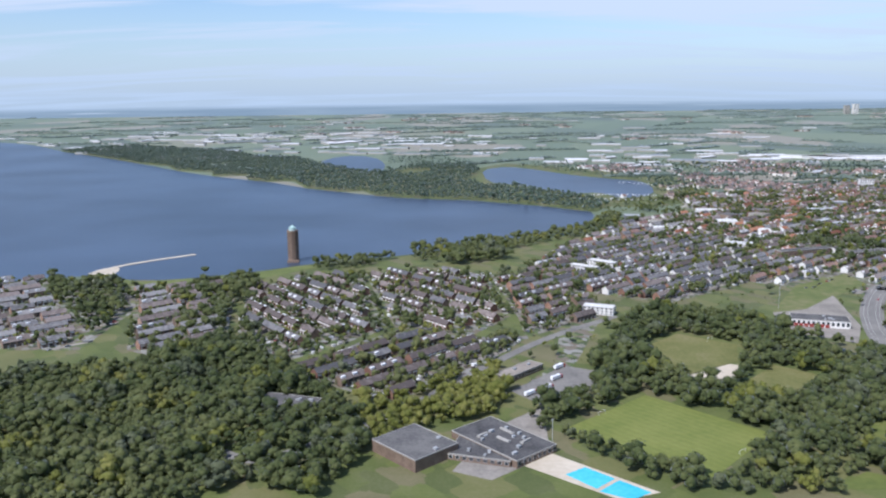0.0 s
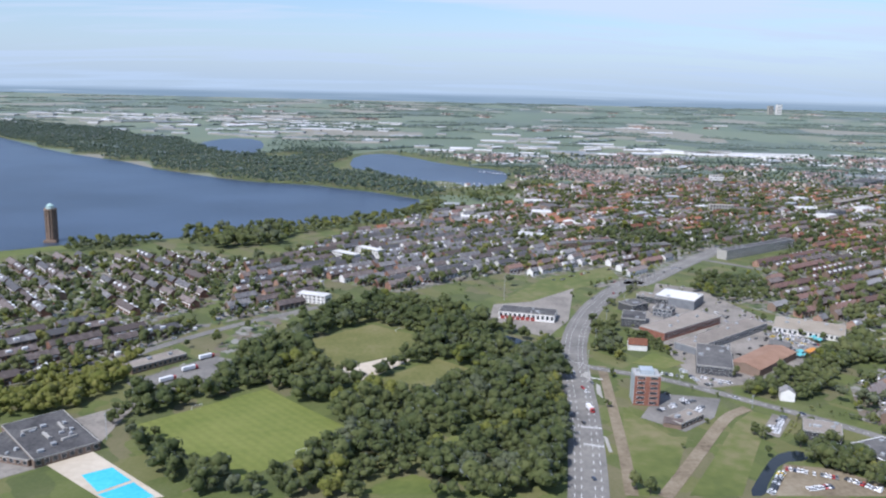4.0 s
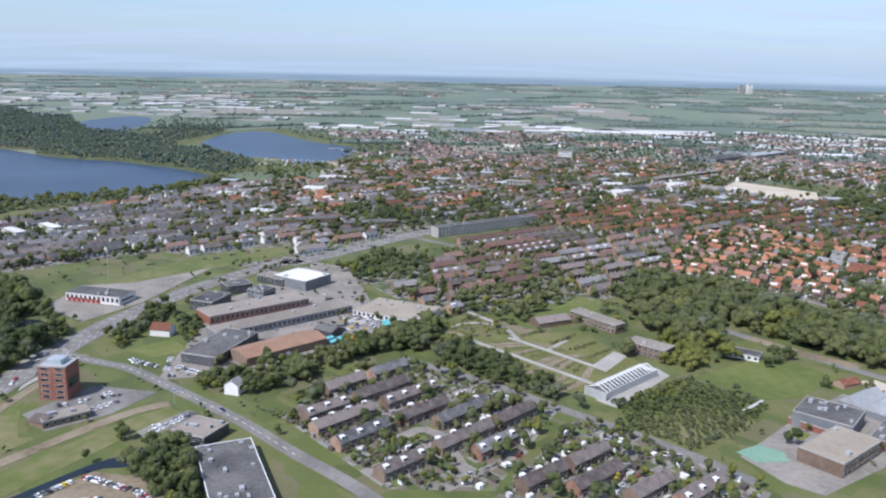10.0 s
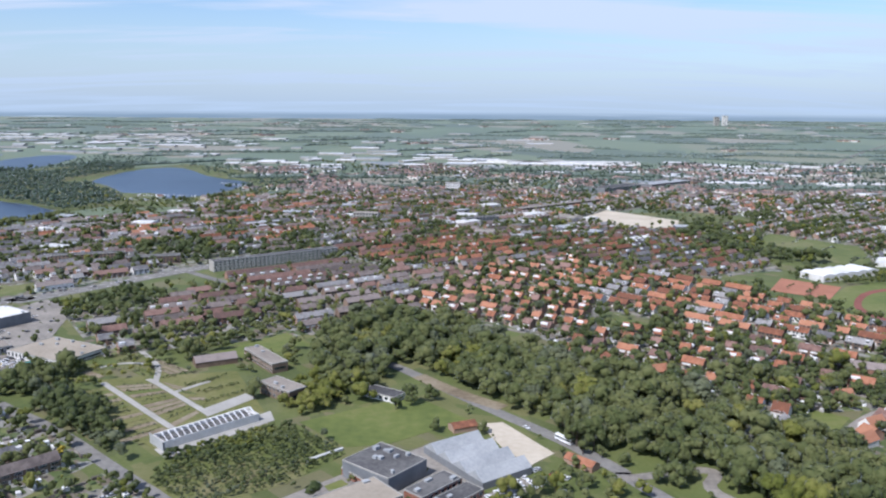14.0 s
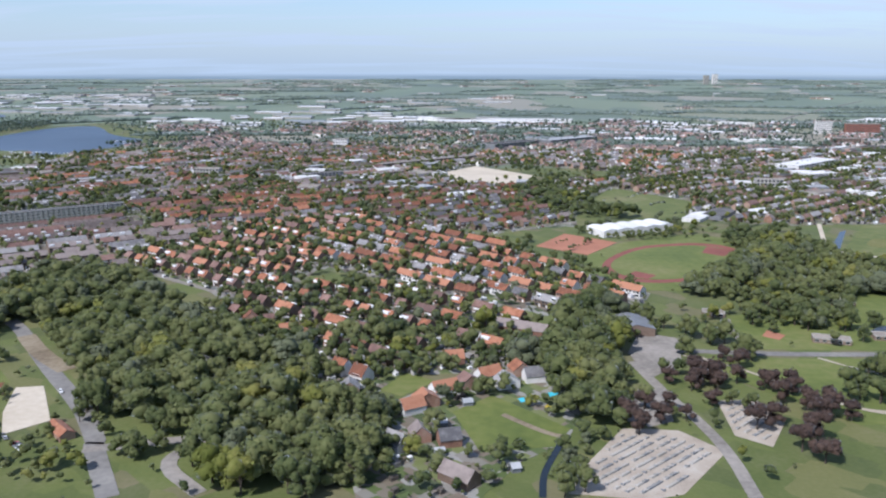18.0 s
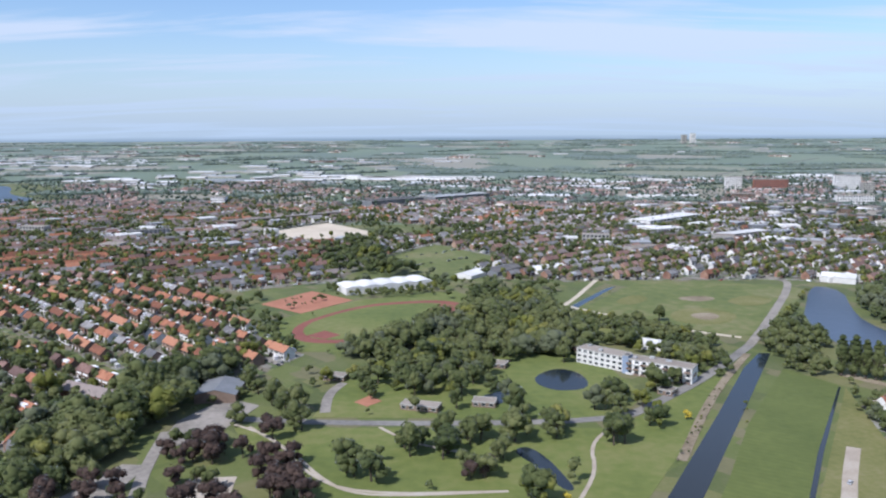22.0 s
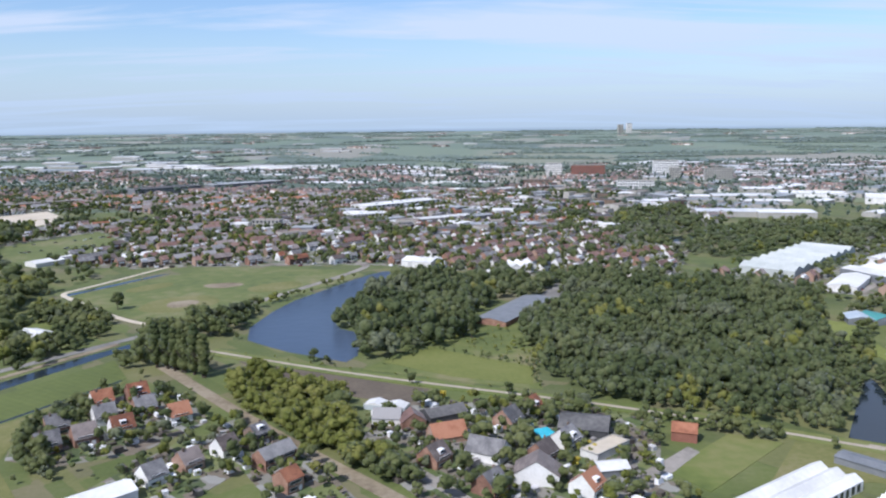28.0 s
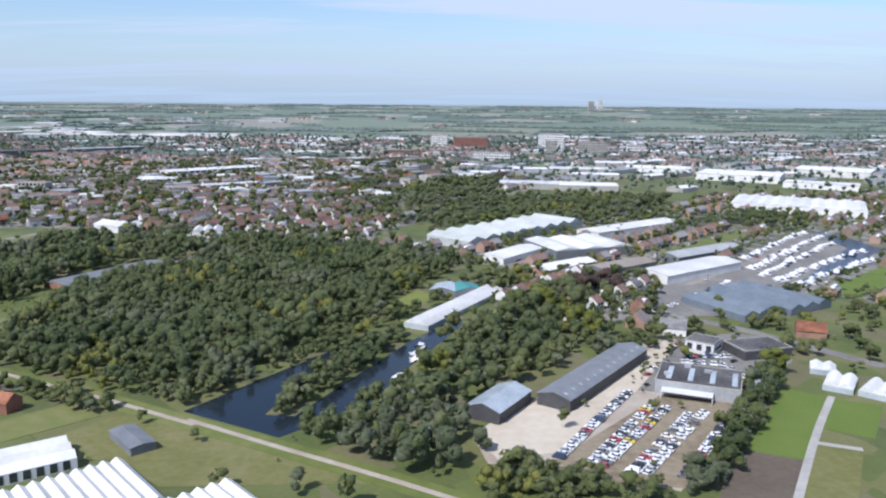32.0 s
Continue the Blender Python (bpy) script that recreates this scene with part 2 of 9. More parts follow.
STEELROOF = mat("grey_steel_roof", (0.27, 0.285, 0.29), (0.40, 0.41, 0.41), 0.15, 0.6, 0.0, rand=0.3, spec=0.25)
CLADGREY = mat("grey_cladding", (0.13, 0.14, 0.15), (0.20, 0.21, 0.22), 0.3, 0.6, rand=0.2)
CLADDARK = mat("dark_cladding", (0.045, 0.045, 0.048), (0.08, 0.08, 0.082), 0.3, 0.6)
BROWNROOF = mat("brown_flat_roof", (0.24, 0.14, 0.09), (0.33, 0.205, 0.14), 0.2, 0.85)
GLASS = mat("window_glass", (0.02, 0.025, 0.03), (0.05, 0.06, 0.07), 0.4, 0.08, spec=0.7)
GHGLASS = mat("greenhouse_glass", (0.30, 0.35, 0.38), (0.46, 0.50, 0.52), 0.2, 0.25, rand=0.2, spec=0.6)
GHDARK = mat("dark_greenhouse_glass", (0.10, 0.125, 0.15), (0.17, 0.20, 0.225), 0.2, 0.5, rand=0.2, spec=0.4)
LEAF = mat("leaves", (0.073, 0.100, 0.034), (0.140, 0.166, 0.057), 0.06, 0.85, 0.0, (0.208, 0.224, 0.086), island=0.20, rand=0.25, fine=10, haze_sheen=0.28, thin=0.48)
LEAF_LIGHT = mat("light_leaves", (0.140, 0.165, 0.030), (0.215, 0.230, 0.050), 0.06, 0.85, 0.0, (0.285, 0.278, 0.080), island=0.20, rand=0.25, fine=10, haze_sheen=0.2, thin=0.48)
LEAF_GREY = mat("willow_leaves", (0.082, 0.102, 0.050), (0.135, 0.155, 0.082), 0.06, 0.85, 0.0, (0.19, 0.21, 0.12), island=0.22, rand=0.25, fine=10, haze_sheen=0.24, thin=0.40)
# bluish base and strong sheen put the haze of distance into these leaves
LEAF_HAZED = mat("far_leaves", (0.046, 0.076, 0.050), (0.076, 0.110, 0.072), 0.02, 0.9, 0.0, (0.105, 0.138, 0.086), haze_sheen=0.9, thin=0.3)
ALDER = mat("alder_leaves", (0.074, 0.102, 0.038), (0.130, 0.160, 0.060), 0.035, 0.85, 0.0, (0.215, 0.236, 0.105), island=0.20, fine=14, haze_sheen=0.3, thin=0.48)
# paler, bluer foliage: aerial haze mixed into the base colour, plus sheen
BELT_HAZED = mat("distant_leaves", (0.075, 0.105, 0.088), (0.100, 0.130, 0.105), 0.01, 0.9, 0.0, (0.125, 0.15, 0.118), haze_sheen=0.8)
LEAF_RED = mat("copper_leaves", (0.055, 0.036, 0.030), (0.115, 0.075, 0.056), 0.16, 0.8, 0.0, island=0.3, fine=10, thin=0.4, haze_sheen=0.2)
LEAF_YELLOW = mat("yellow_blossom", (0.32, 0.24, 0.02), (0.50, 0.40, 0.05), 0.3, 0.8, 0.3, island=0.4)
BARK = mat("bark", (0.05, 0.038, 0.028), (0.10, 0.08, 0.06), 0.8, 0.95, 0.3)
TARTAN = mat("running_track", (0.17, 0.058, 0.046), (0.24, 0.085, 0.066), 0.1, 0.9)
CLAY = mat("clay_court", (0.29, 0.125, 0.075), (0.38, 0.17, 0.105), 0.1, 0.9)
POOLBLUE = mat("pool_water", (0.05, 0.42, 0.55), (0.10, 0.55, 0.66), 0.1, 0.1)
MARK = mat("white_marking", (0.55, 0.55, 0.53), (0.70, 0.70, 0.68), 0.5, 0.8)
PAINT_RED = mat("red_door_paint", (0.24, 0.045, 0.04), (0.30, 0.06, 0.05), 0.5, 0.5)
RUBBER = mat("tyre_rubber", (0.02, 0.02, 0.02), (0.035, 0.035, 0.035), 2.0, 0.9)


def mown(name, base, ang, width):
    """Grass with faint mowing stripes of that width."""
    m = mat(name, *base, 0.05, 0.9, 0.2, haze_sheen=0.06)
    nt = m.node_tree
    N, L = nt.nodes.new, nt.links.new
    geo, mp, w = N("ShaderNodeNewGeometry"), N("ShaderNodeMapping"), N("ShaderNodeTexWave")
    mp.inputs["Rotation"].default_value = (0, 0, radians(-ang))
    L(geo.outputs["Position"], mp.inputs[0])
    L(mp.outputs[0], w.inputs["Vector"])
    w.inputs["Scale"].default_value, w.inputs["Distortion"].default_value = 0.314 / width, 0.6
    mx = N("ShaderNodeMix")
    mx.data_type, mx.blend_type = "RGBA", "MULTIPLY"
    mx.inputs["Factor"].default_value = 0.09
    b = nt.nodes["Principled BSDF"]
    L(b.inputs["Base Color"].links[0].from_socket, mx.inputs["A"])
    L(w.outputs["Color"], mx.inputs["B"])
    L(mx.outputs["Result"], b.inputs["Base Color"])
    return m


REEDS = mat("reeds", (0.100, 0.118, 0.026), (0.135, 0.150, 0.036), 0.05, 0.9, 0.2, (0.165, 0.17, 0.05), fine=14)
ROOF_TAN = mat("tan_flat_roof", (0.27, 0.232, 0.18), (0.37, 0.325, 0.26), 0.1, 0.95, 0.1, spec=0.12)
MOWN = mown("mown_grass", ((0.125, 0.155, 0.028), (0.185, 0.205, 0.048)), 41, 3.0)
HAYFIELD = mown("hay_meadow", ((0.072, 0.095, 0.018), (0.112, 0.135, 0.03)), 57, 2.2)


def water_mat(name, c, rough, wave):
    m = bpy.data.materials.new(name)
    m.use_nodes = True
    nt = m.node_tree
    b = nt.nodes["Principled BSDF"]
    b.inputs["Roughness"].default_value = rough
    b.inputs["IOR"].default_value = 1.33
    N, L = nt.nodes.new, nt.links.new
    geo, n1, n2 = N("ShaderNodeNewGeometry"), N("ShaderNodeTexNoise"), N("ShaderNodeTexNoise")
    n1.inputs["Scale"].default_value, n1.inputs["Detail"].default_value = wave, 5
    n2.inputs["Scale"].default_value, n2.inputs["Detail"].default_value = 0.006, 4
    L(geo.outputs["Position"], n1.inputs["Vector"])
    L(geo.outputs["Position"], n2.inputs["Vector"])
    r = N("ShaderNodeValToRGB")
    r.color_ramp.elements[0].position, r.color_ramp.elements[0].color = 0.35, (*[v * 0.75 for v in c], 1)
    r.color_ramp.elements[1].position, r.color_ramp.elements[1].color = 0.65, (*[v * 1.3 for v in c], 1)
    L(n2.outputs["Fac"], r.inputs[0])
    L(r.outputs[0], b.inputs["Base Color"])
    bp = N("ShaderNodeBump")
    bp.inputs["Strength"].default_value, bp.inputs["Distance"].default_value = (0.22, 0.5) if wave < 0.4 else (0.12, 0.2)
    L(n1.outputs["Fac"], bp.inputs["Height"])
    L(bp.outputs[0], b.inputs["Normal"])
    return m


LAKE = water_mat("lake_water", (0.048, 0.068, 0.102), 0.32, 0.25)
DITCH = water_mat("ditch_water", (0.018, 0.026, 0.034), 0.12, 0.5)


def ground_mat():
    # the sheen and its pale blue tint imitate haze over far ground
    m = mat("open_land", (0.06, 0.085, 0.02), (0.10, 0.115, 0.045), 0.02, 0.9, 0.1, haze_sheen=0.30)
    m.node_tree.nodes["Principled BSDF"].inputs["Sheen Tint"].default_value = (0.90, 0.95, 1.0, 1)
    nt = m.node_tree
    N, L = nt.nodes.new, nt.links.new
    b = nt.nodes["Principled BSDF"]
    geo, mp, v = N("ShaderNodeNewGeometry"), N("ShaderNodeMapping"), N("ShaderNodeTexVoronoi")
    mp.inputs["Rotation"].default_value = (0, 0, radians(38))
    mp.inputs["Scale"].default_value = (0.0052, 0.0021, 1)
    L(geo.outputs["Position"], mp.inputs[0])
    v.inputs["Scale"].default_value = 1.0
    v.distance = "CHEBYCHEV"
    L(mp.outputs[0], v.inputs["Vector"])
    r = N("ShaderNodeValToRGB")
    r.color_ramp.interpolation = "CONSTANT"
    e = r.color_ramp.elements
    e[0].color, e[1].position, e[1].color = (0.095, 0.125, 0.045, 1), 0.3, (0.13, 0.155, 0.06, 1)
    for p, c in ((0.45, (0.08, 0.105, 0.045, 1)), (0.58, (0.18, 0.175, 0.085, 1)), (0.70, (0.24, 0.205, 0.135, 1)), (0.80, (0.115, 0.145, 0.055, 1)), (0.92, (0.065, 0.085, 0.04, 1))):
        e.new(p).color = c
    sep = N("ShaderNodeSeparateColor")
    L(v.outputs["Color"], sep.inputs[0])
    L(sep.outputs[0], r.inputs[0])
    mx = N("ShaderNodeMix")
    mx.data_type = "RGBA"
    mx.inputs["Factor"].default_value = 0.85
    old = b.inputs["Base Color"].links[0].from_socket
    L(old, mx.inputs["A"])
    L(r.outputs[0], mx.inputs["B"])
    L(mx.outputs["Result"], b.inputs["Base Color"])
    return m


LAND = ground_mat()

# ---------------------------------------------------------------- mesh helpers
rng = np.random.default_rng(7)


class MB:
    """Collects boxes, roofs and plates with a material slot each, for one mesh."""

    def __init__(self):
        self.v, self.f, self.m = [], [], []

    def add(self, vs, fs, m=0):
        k = len(self.v)
        self.v += [tuple(p) for p in vs]
        for f in fs:
            self.f.append(tuple(i + k for i in f))
            self.m.append(m)
        return self

    def box(self, x0, y0, z0, x1, y1, z1, m=0, top=None):
        vs = [(x0, y0, z0), (x1, y0, z0), (x1, y1, z0), (x0, y1, z0), (x0, y0, z1), (x1, y0, z1), (x1, y1, z1), (x0, y1, z1)]
        self.add(vs, [(0, 3, 2, 1), (0, 1, 5, 4), (1, 2, 6, 5), (2, 3, 7, 6), (3, 0, 4, 7)], m)
        k = len(self.v) - 8
        self.f.append((k + 4, k + 5, k + 6, k + 7))
        self.m.append(m if top is None else top)
        return self

    def gable_wall(self, x0, y0, x1, y1, eave, ridge, m=0, low=0.0):
        """Walls of a house with its ridge along x."""
        ym = (y0 + y1) / 2
        vs = [(x0, y0, low), (x1, y0, low), (x1, y1, low), (x0, y1, low), (x0, y0, eave), (x1, y0, eave), (x1, y1, eave), (x0, y1, eave), (x0, ym, ridge), (x1, ym, ridge)]
        return self.add(vs, [(0, 1, 5, 4), (1, 2, 6, 9, 5), (2, 3, 7, 6), (3, 0, 4, 8, 7), (0, 3, 2, 1)], m)

    def gable_roof(self, x0, y0, x1, y1, eave, ridge, over=0.4, thick=0.25, m=0):
        ym, s = (y0 + y1) / 2, (ridge - eave) / ((y1 - y0) / 2)
        a, b, ze = x0 - over * 0.5, x1 + over * 0.5, eave - over * s
        lo = [(y0 - over, ze), (ym, ridge), (y1 + over, ze)]
        vs = [(x, y, z + d) for x in (a, b) for d in (0.02, thick) for y, z in lo]
        return self.add(vs, [(3, 9, 10, 4), (4, 10, 11, 5), (0, 1, 7, 6), (1, 2, 8, 7), (0, 6, 9, 3), (2, 5, 11, 8), (0, 3, 4, 1), (1, 4, 5, 2), (6, 7, 10, 9), (7, 8, 11, 10)], m)

    def hip_roof(self, x0, y0, x1, y1, eave, ridge, over=0.4, m=0):
        x0, y0, x1, y1 = x0 - over, y0 - over, x1 + over, y1 + over
        h = min(x1 - x0, y1 - y0) / 2 * 0.9
        ym = (y0 + y1) / 2
        vs = [(x0, y0, eave), (x1, y0, eave), (x1, y1, eave), (x0, y1, eave), (x0 + h, ym, ridge), (x1 - h, ym, ridge)]
        return self.add(vs, [(0, 1, 5, 4), (2, 3, 4, 5), (1, 2, 5), (3, 0, 4), (0, 3, 2, 1)], m)

    def barrel(self, x0, y0, x1, y1, eave, rise, m=0, seg=8):
        """A round roof whose axis runs along x."""
        pts = [(y0 + (y1 - y0) * i / seg, eave + rise * math.sin(math.pi * i / seg)) for i in range(seg + 1)]
        vs = [(x, y, z) for x in (x0, x1) for y, z in pts]
        n = seg + 1
        fs = [(i, i + n, i + n + 1, i + 1) for i in range(seg)] + [tuple(range(n)), tuple(range(2 * n - 1, n - 1, -1))]
        return self.add(vs, fs, m)

    def mesh(self, name, mats):
        me = bpy.data.meshes.new(name)
        me.from_pydata(self.v, [], self.f)
        for m in mats:
            me.materials.append(m)
        me.polygons.foreach_set("material_index", self.m)
        me.update()
        return me


def part(name, mb, material, parent, label=""):
    """One mesh object under a thing or part, in its parent's coordinates."""
    me = mb if isinstance(mb, bpy.types.Mesh) else mb.mesh(name, material if isinstance(material, (list, tuple)) else [material])
    ob = new(name, me)
    ob.parent = parent
    if label:
        tagged(ob, label)
    return ob


def thing(name, label, category, m=None, group="", kind="", data=None):
    ob = new(name, data)
    tagged(ob, label, category, group, kind)
    if m is not None:
        ob.matrix_basis = m
    return ob


def plate_mesh(name, poly, material, z, low=None):
    """A level plate over a polygon, with a rim down to low."""
    if sum(poly[i][0] * poly[(i + 1) % len(poly)][1] - poly[(i + 1) % len(poly)][0] * poly[i][1] for i in range(len(poly))) < 0:
        poly = poly[::-1]
    n = len(poly)
    low = 0.0 if low is None else low
    vs = [(x, y, z) for x, y in poly] + [(x, y, low) for x, y in poly]
    fs = [tuple(range(n))] + [(i + n, (i + 1) % n + n, (i + 1) % n, i) for i in range(n)]
    return MB().add(vs, fs).mesh(name, [material])


def smooth(poly, rounds=2, closed=True):
    """Cuts the corners of an outline, so that shores and paths bend."""
    for _ in range(rounds):
        out, n = [], len(poly)
        for i in range(n if closed else n - 1):
            (ax, ay), (bx, by) = poly[i], poly[(i + 1) % n]
            out += [(ax * 0.75 + bx * 0.25, ay * 0.75 + by * 0.25), (ax * 0.25 + bx * 0.75, ay * 0.25 + by * 0.75)]
        poly = out if closed else [poly[0]] + out + [poly[-1]]
    return poly


# ---------------------------------------------------------------- which ground is taken
GX0, GY0, CELL, GW, GH = -900, 360, 2.0, 1900, 700
taken = np.zeros((GH, GW), bool)
CX = GX0 + (np.arange(GW) + 0.5) * CELL
CY = GY0 + (np.arange(GH) + 0.5) * CELL


def inside(poly, xs, ys):
    xs, ys = np.asarray(xs, float), np.asarray(ys, float)
    r = np.zeros(np.broadcast(xs, ys).shape, bool)
    n = len(poly)
    for i in range(n):
        (ax, ay), (bx, by) = poly[i], poly[(i + 1) % n]
        if ay != by:
            r ^= ((ay > ys) != (by > ys)) & (xs < (bx - ax) * (ys - ay) / (by - ay) + ax)
    return r


def take(poly):
    xs, ys = [p[0] for p in poly], [p[1] for p in poly]
    i0, i1 = max(0, int((min(xs) - GX0) / CELL)), min(GW, int((max(xs) - GX0) / CELL) + 2)
    j0, j1 = max(0, int((min(ys) - GY0) / CELL)), min(GH, int((max(ys) - GY0) / CELL) + 2)
    if i1 > i0 and j1 > j0:
        taken[j0:j1, i0:i1] |= inside(poly, CX[None, i0:i1], CY[j0:j1, None])


def rect(cx, cy, w, d, ang):
    c, s = math.cos(radians(ang)), math.sin(radians(ang))
    return [(cx + c * x - s * y, cy + s * x + c * y) for x, y in ((-w / 2, -d / 2), (w / 2, -d / 2), (w / 2, d / 2), (-w / 2, d / 2))]


def is_free(poly):
    """Whether no corner, edge middle or centre of a small outline lies on taken ground."""
    pts = list(poly) + [((poly[i][0] + poly[i - 1][0]) / 2, (poly[i][1] + poly[i - 1][1]) / 2) for i in range(len(poly))]
    pts.append((sum(p[0] for p in poly) / len(poly), sum(p[1] for p in poly) / len(poly)))
    for x, y in pts:
        i, j = int((x - GX0) / CELL), int((y - GY0) / CELL)
        if 0 <= i < GW and 0 <= j < GH and taken[j, i]:
            return False
    return True


LAYER = [0]
OPEN_WATER = []


def surface(name, poly, material, z, label, category, keep=True, kind="structure", curve=0):
    if curve:
        poly = smooth(poly, curve)
    if keep:
        take(poly)
    if material is LAKE and category == "lagoon" or name == "lake":
        OPEN_WATER.append(poly)
    LAYER[0] += 1
    z = z + (LAYER[0] % 40) * 0.0009 if z else z
    return thing(name, label, category, kind=kind, data=plate_mesh(name, poly, material, z))


def strip(points, width, curve=2):
    """The outline of a road of even width along a line."""
    pts = smooth(points, curve, closed=False) if curve and len(points) > 2 else points
    left, right = [], []
    for i, (x, y) in enumerate(pts):
        ax, ay = pts[max(0, i - 1)]
        bx, by = pts[min(len(pts) - 1, i + 1)]
        l = math.hypot(bx - ax, by - ay) or 1
        nx, ny = -(by - ay) / l * width / 2, (bx - ax) / l * width / 2
        left.append((x + nx, y + ny))
        right.append((x - nx, y - ny))
    return left, right


def road(name, points, width, material, z, label, category="road", keep=True):
    left, right = strip(points, width)
    LAYER[0] += 1
    z += (LAYER[0] % 40) * 0.0009
    n = len(left)
    mb = MB()
    vs = [(x, y, z) for x, y in left] + [(x, y, z) for x, y in right] + [(x, y, 0) for x, y in left] + [(x, y, 0) for x, y in right]
    fs = [(i, i + n, i + n + 1, i + 1) for i in range(n - 1)] + [(i, i + 1, i + 1 + 2 * n, i + 2 * n) for i in range(n - 1)] + [(i + n, i + 3 * n, i + 1 + 3 * n, i + 1 + n) for i in range(n - 1)]
    mb.add(vs, fs)
    if keep:
        for i in range(n - 1):
            take([left[i], left[i + 1], right[i + 1], right[i]])
    return thing(name, label, category, kind="structure", data=mb.mesh(name, [material]))


# ---------------------------------------------------------------- the ground and the waters
ROUGH = mat("rough_ground", (0.062, 0.085, 0.020), (0.110, 0.125, 0.034), 0.06, 0.9, 0.2, (0.175, 0.165, 0.08), haze_sheen=0.06, fine=14)
parcels(ROUGH, 41, 9.0, 15.0, ((0.07, 0.095, 0.022), (0.10, 0.125, 0.03), (0.055, 0.075, 0.022), (0.14, 0.135, 0.05), (0.085, 0.11, 0.026), (0.15, 0.125, 0.075)), 0.55)
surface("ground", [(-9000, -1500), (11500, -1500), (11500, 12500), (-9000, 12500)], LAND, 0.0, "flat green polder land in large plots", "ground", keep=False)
surface("rough_grass", [(-900, 250), (2900, 250), (2900, 1500), (2000, 1500), (600, 1500), (300, 1330), (100, 1180), (-180, 1050), (-500, 960), (-900, 960)], ROUGH, 0.008, "rough grass and verges between streets and gardens", "grass", keep=False)
LAKE_SHORE = [(-2368, 4306), (-2051, 4023), (-1665, 3489), (-1303, 3079), (-1036, 2754), (-822, 2471), (-662, 2289), (-535, 2176), (-460, 2116), (-339, 1956), (-243, 1872), (-155, 1795), (-88, 1744), (-13, 1714), (60, 1694), (129, 1639), (185, 1604), (245, 1539), (289, 1501), (241, 1332), (99, 1218), (11, 1163), (-38, 1114), (-85, 1097), (-184, 1053), (-246, 1007), (-322, 973), (-369, 966), (-412, 977), (-439, 1017), (-458, 992), (-506, 988), (-551, 966)]
surface("lake", LAKE_SHORE + [(-1800, 1100), (-4000, 2400), (-4000, 4700)], LAKE, 0.06, "wide dark blue lake, slightly ruffled", "lake", curve=1)
surface("shore_land", [(30, 1990), (90, 2430), (200, 2600), (480, 2380), (640, 2060), (600, 1700), (420, 1560), (250, 1590)], ROUGH, 0.03, "rough green shore land round the lagoon", "ground", keep=False)
surface("lagoon", [(111, 2398), (200, 2492), (284, 2358), (342, 2223), (418, 2116), (500, 2045), (500, 1918), (463, 1755), (383, 1689), (354, 1808), (287, 1788), (233, 1887), (172, 1985), (111, 2051)], LAKE, 0.06, "dark blue lagoon behind the wooded islands", "lagoon", curve=1)
surface("lagoon", [(-435, 2719), (-385, 3031), (-262, 2972), (-192, 2668), (-181, 2367), (-239, 2368), (-317, 2501)], LAKE, 0.06, "dark blue inlet among wooded islands", "lagoon", curve=1)
surface("lagoon", [(-160, 2330), (-60, 2440), (-20, 2330), (-110, 2230)], LAKE, 0.06, "narrow blue water between wooded islands", "lagoon", curve=1)
surface("lagoon", [(-700, 3000), (-760, 3180), (-560, 3050), (-520, 2930)], LAKE, 0.06, "narrow blue water between wooded islands", "lagoon", curve=1)
surface("pond", [(316, 690), (342, 687), (357, 636), (334, 633)], DITCH, 0.17, "dark pond beside the road", "pond", curve=2)
surface("pond", [(1457, 678), (1477, 703), (1493, 691), (1493, 658), (1468, 654)], DITCH, 0.17, "dark pond in the park lawn", "pond", curve=2)
surface("pond", [(1419, 643), (1441, 659), (1456, 655), (1430, 627)], DITCH, 0.17, "dark pond in the park lawn", "pond", curve=2)
surface("pond", [(1442, 572), (1450, 558), (1456, 533), (1458, 521), (1452, 521), (1445, 545), (1434, 565)], DITCH, 0.17, "narrow dark pond winding through the park lawn", "pond", curve=2)
surface("canal", [(1453, 440), (1490, 503), (1554, 613), (1602, 698), (1626, 732), (1634, 731), (1568, 613), (1506, 503), (1469, 440)], DITCH, 0.06, "straight dark canal between grass banks", "canal")
surface("lake_arm", [(1689, 742), (1705, 833), (1734, 889), (1760, 940), (1784, 971), (1793, 937), (1764, 868), (1749, 820), (1750, 762), (1770, 745), (1771, 677), (1746, 693), (1724, 707)], LAKE, 0.06, "dark blue lake arm bordered by trees", "lake", curve=1)
surface("lake_arm", [(1840, 914), (1868, 942), (1840, 878), (1824, 868)], LAKE, 0.06, "small blue water behind an island of bushes", "lake", curve=1)
surface("canal", [(1993, 553), (2019, 592), (2048, 634), (2048, 625), (2038, 592), (2026, 549), (2038, 547), (2059, 592), (2084, 644), (2110, 687), (2117, 682), (2085, 608), (2066, 557), (2035, 527)], DITCH, 0.06, "dark canal with a wooded spit", "canal")
surface("canal", [(2349, 776), (2393, 832), (2458, 901), (2454, 876), (2401, 822), (2353, 767)], LAKE, 0.06, "harbour basin full of motorboats", "canal")
surface("canal", [(2031, 1069), (2205, 1229), (2215, 1217), (2044, 1049)], DITCH, 0.06, "straight canal behind the village", "canal")
surface("ditch", [(425, 414), (444, 440), (461, 461), (476, 468), (483, 465), (479, 454), (462, 453), (442, 427), (435, 414)], DITCH, 0.06, "curved dark ditch beside a sandy car park", "ditch", curve=1)
surface("ditch", [(1515, 440), (1559, 516), (1583, 558), (1643, 660), (1645, 656), (1586, 558), (1562, 516), (1518, 440)], DITCH, 0.06, "narrow dark ditch through the meadow", "ditch")
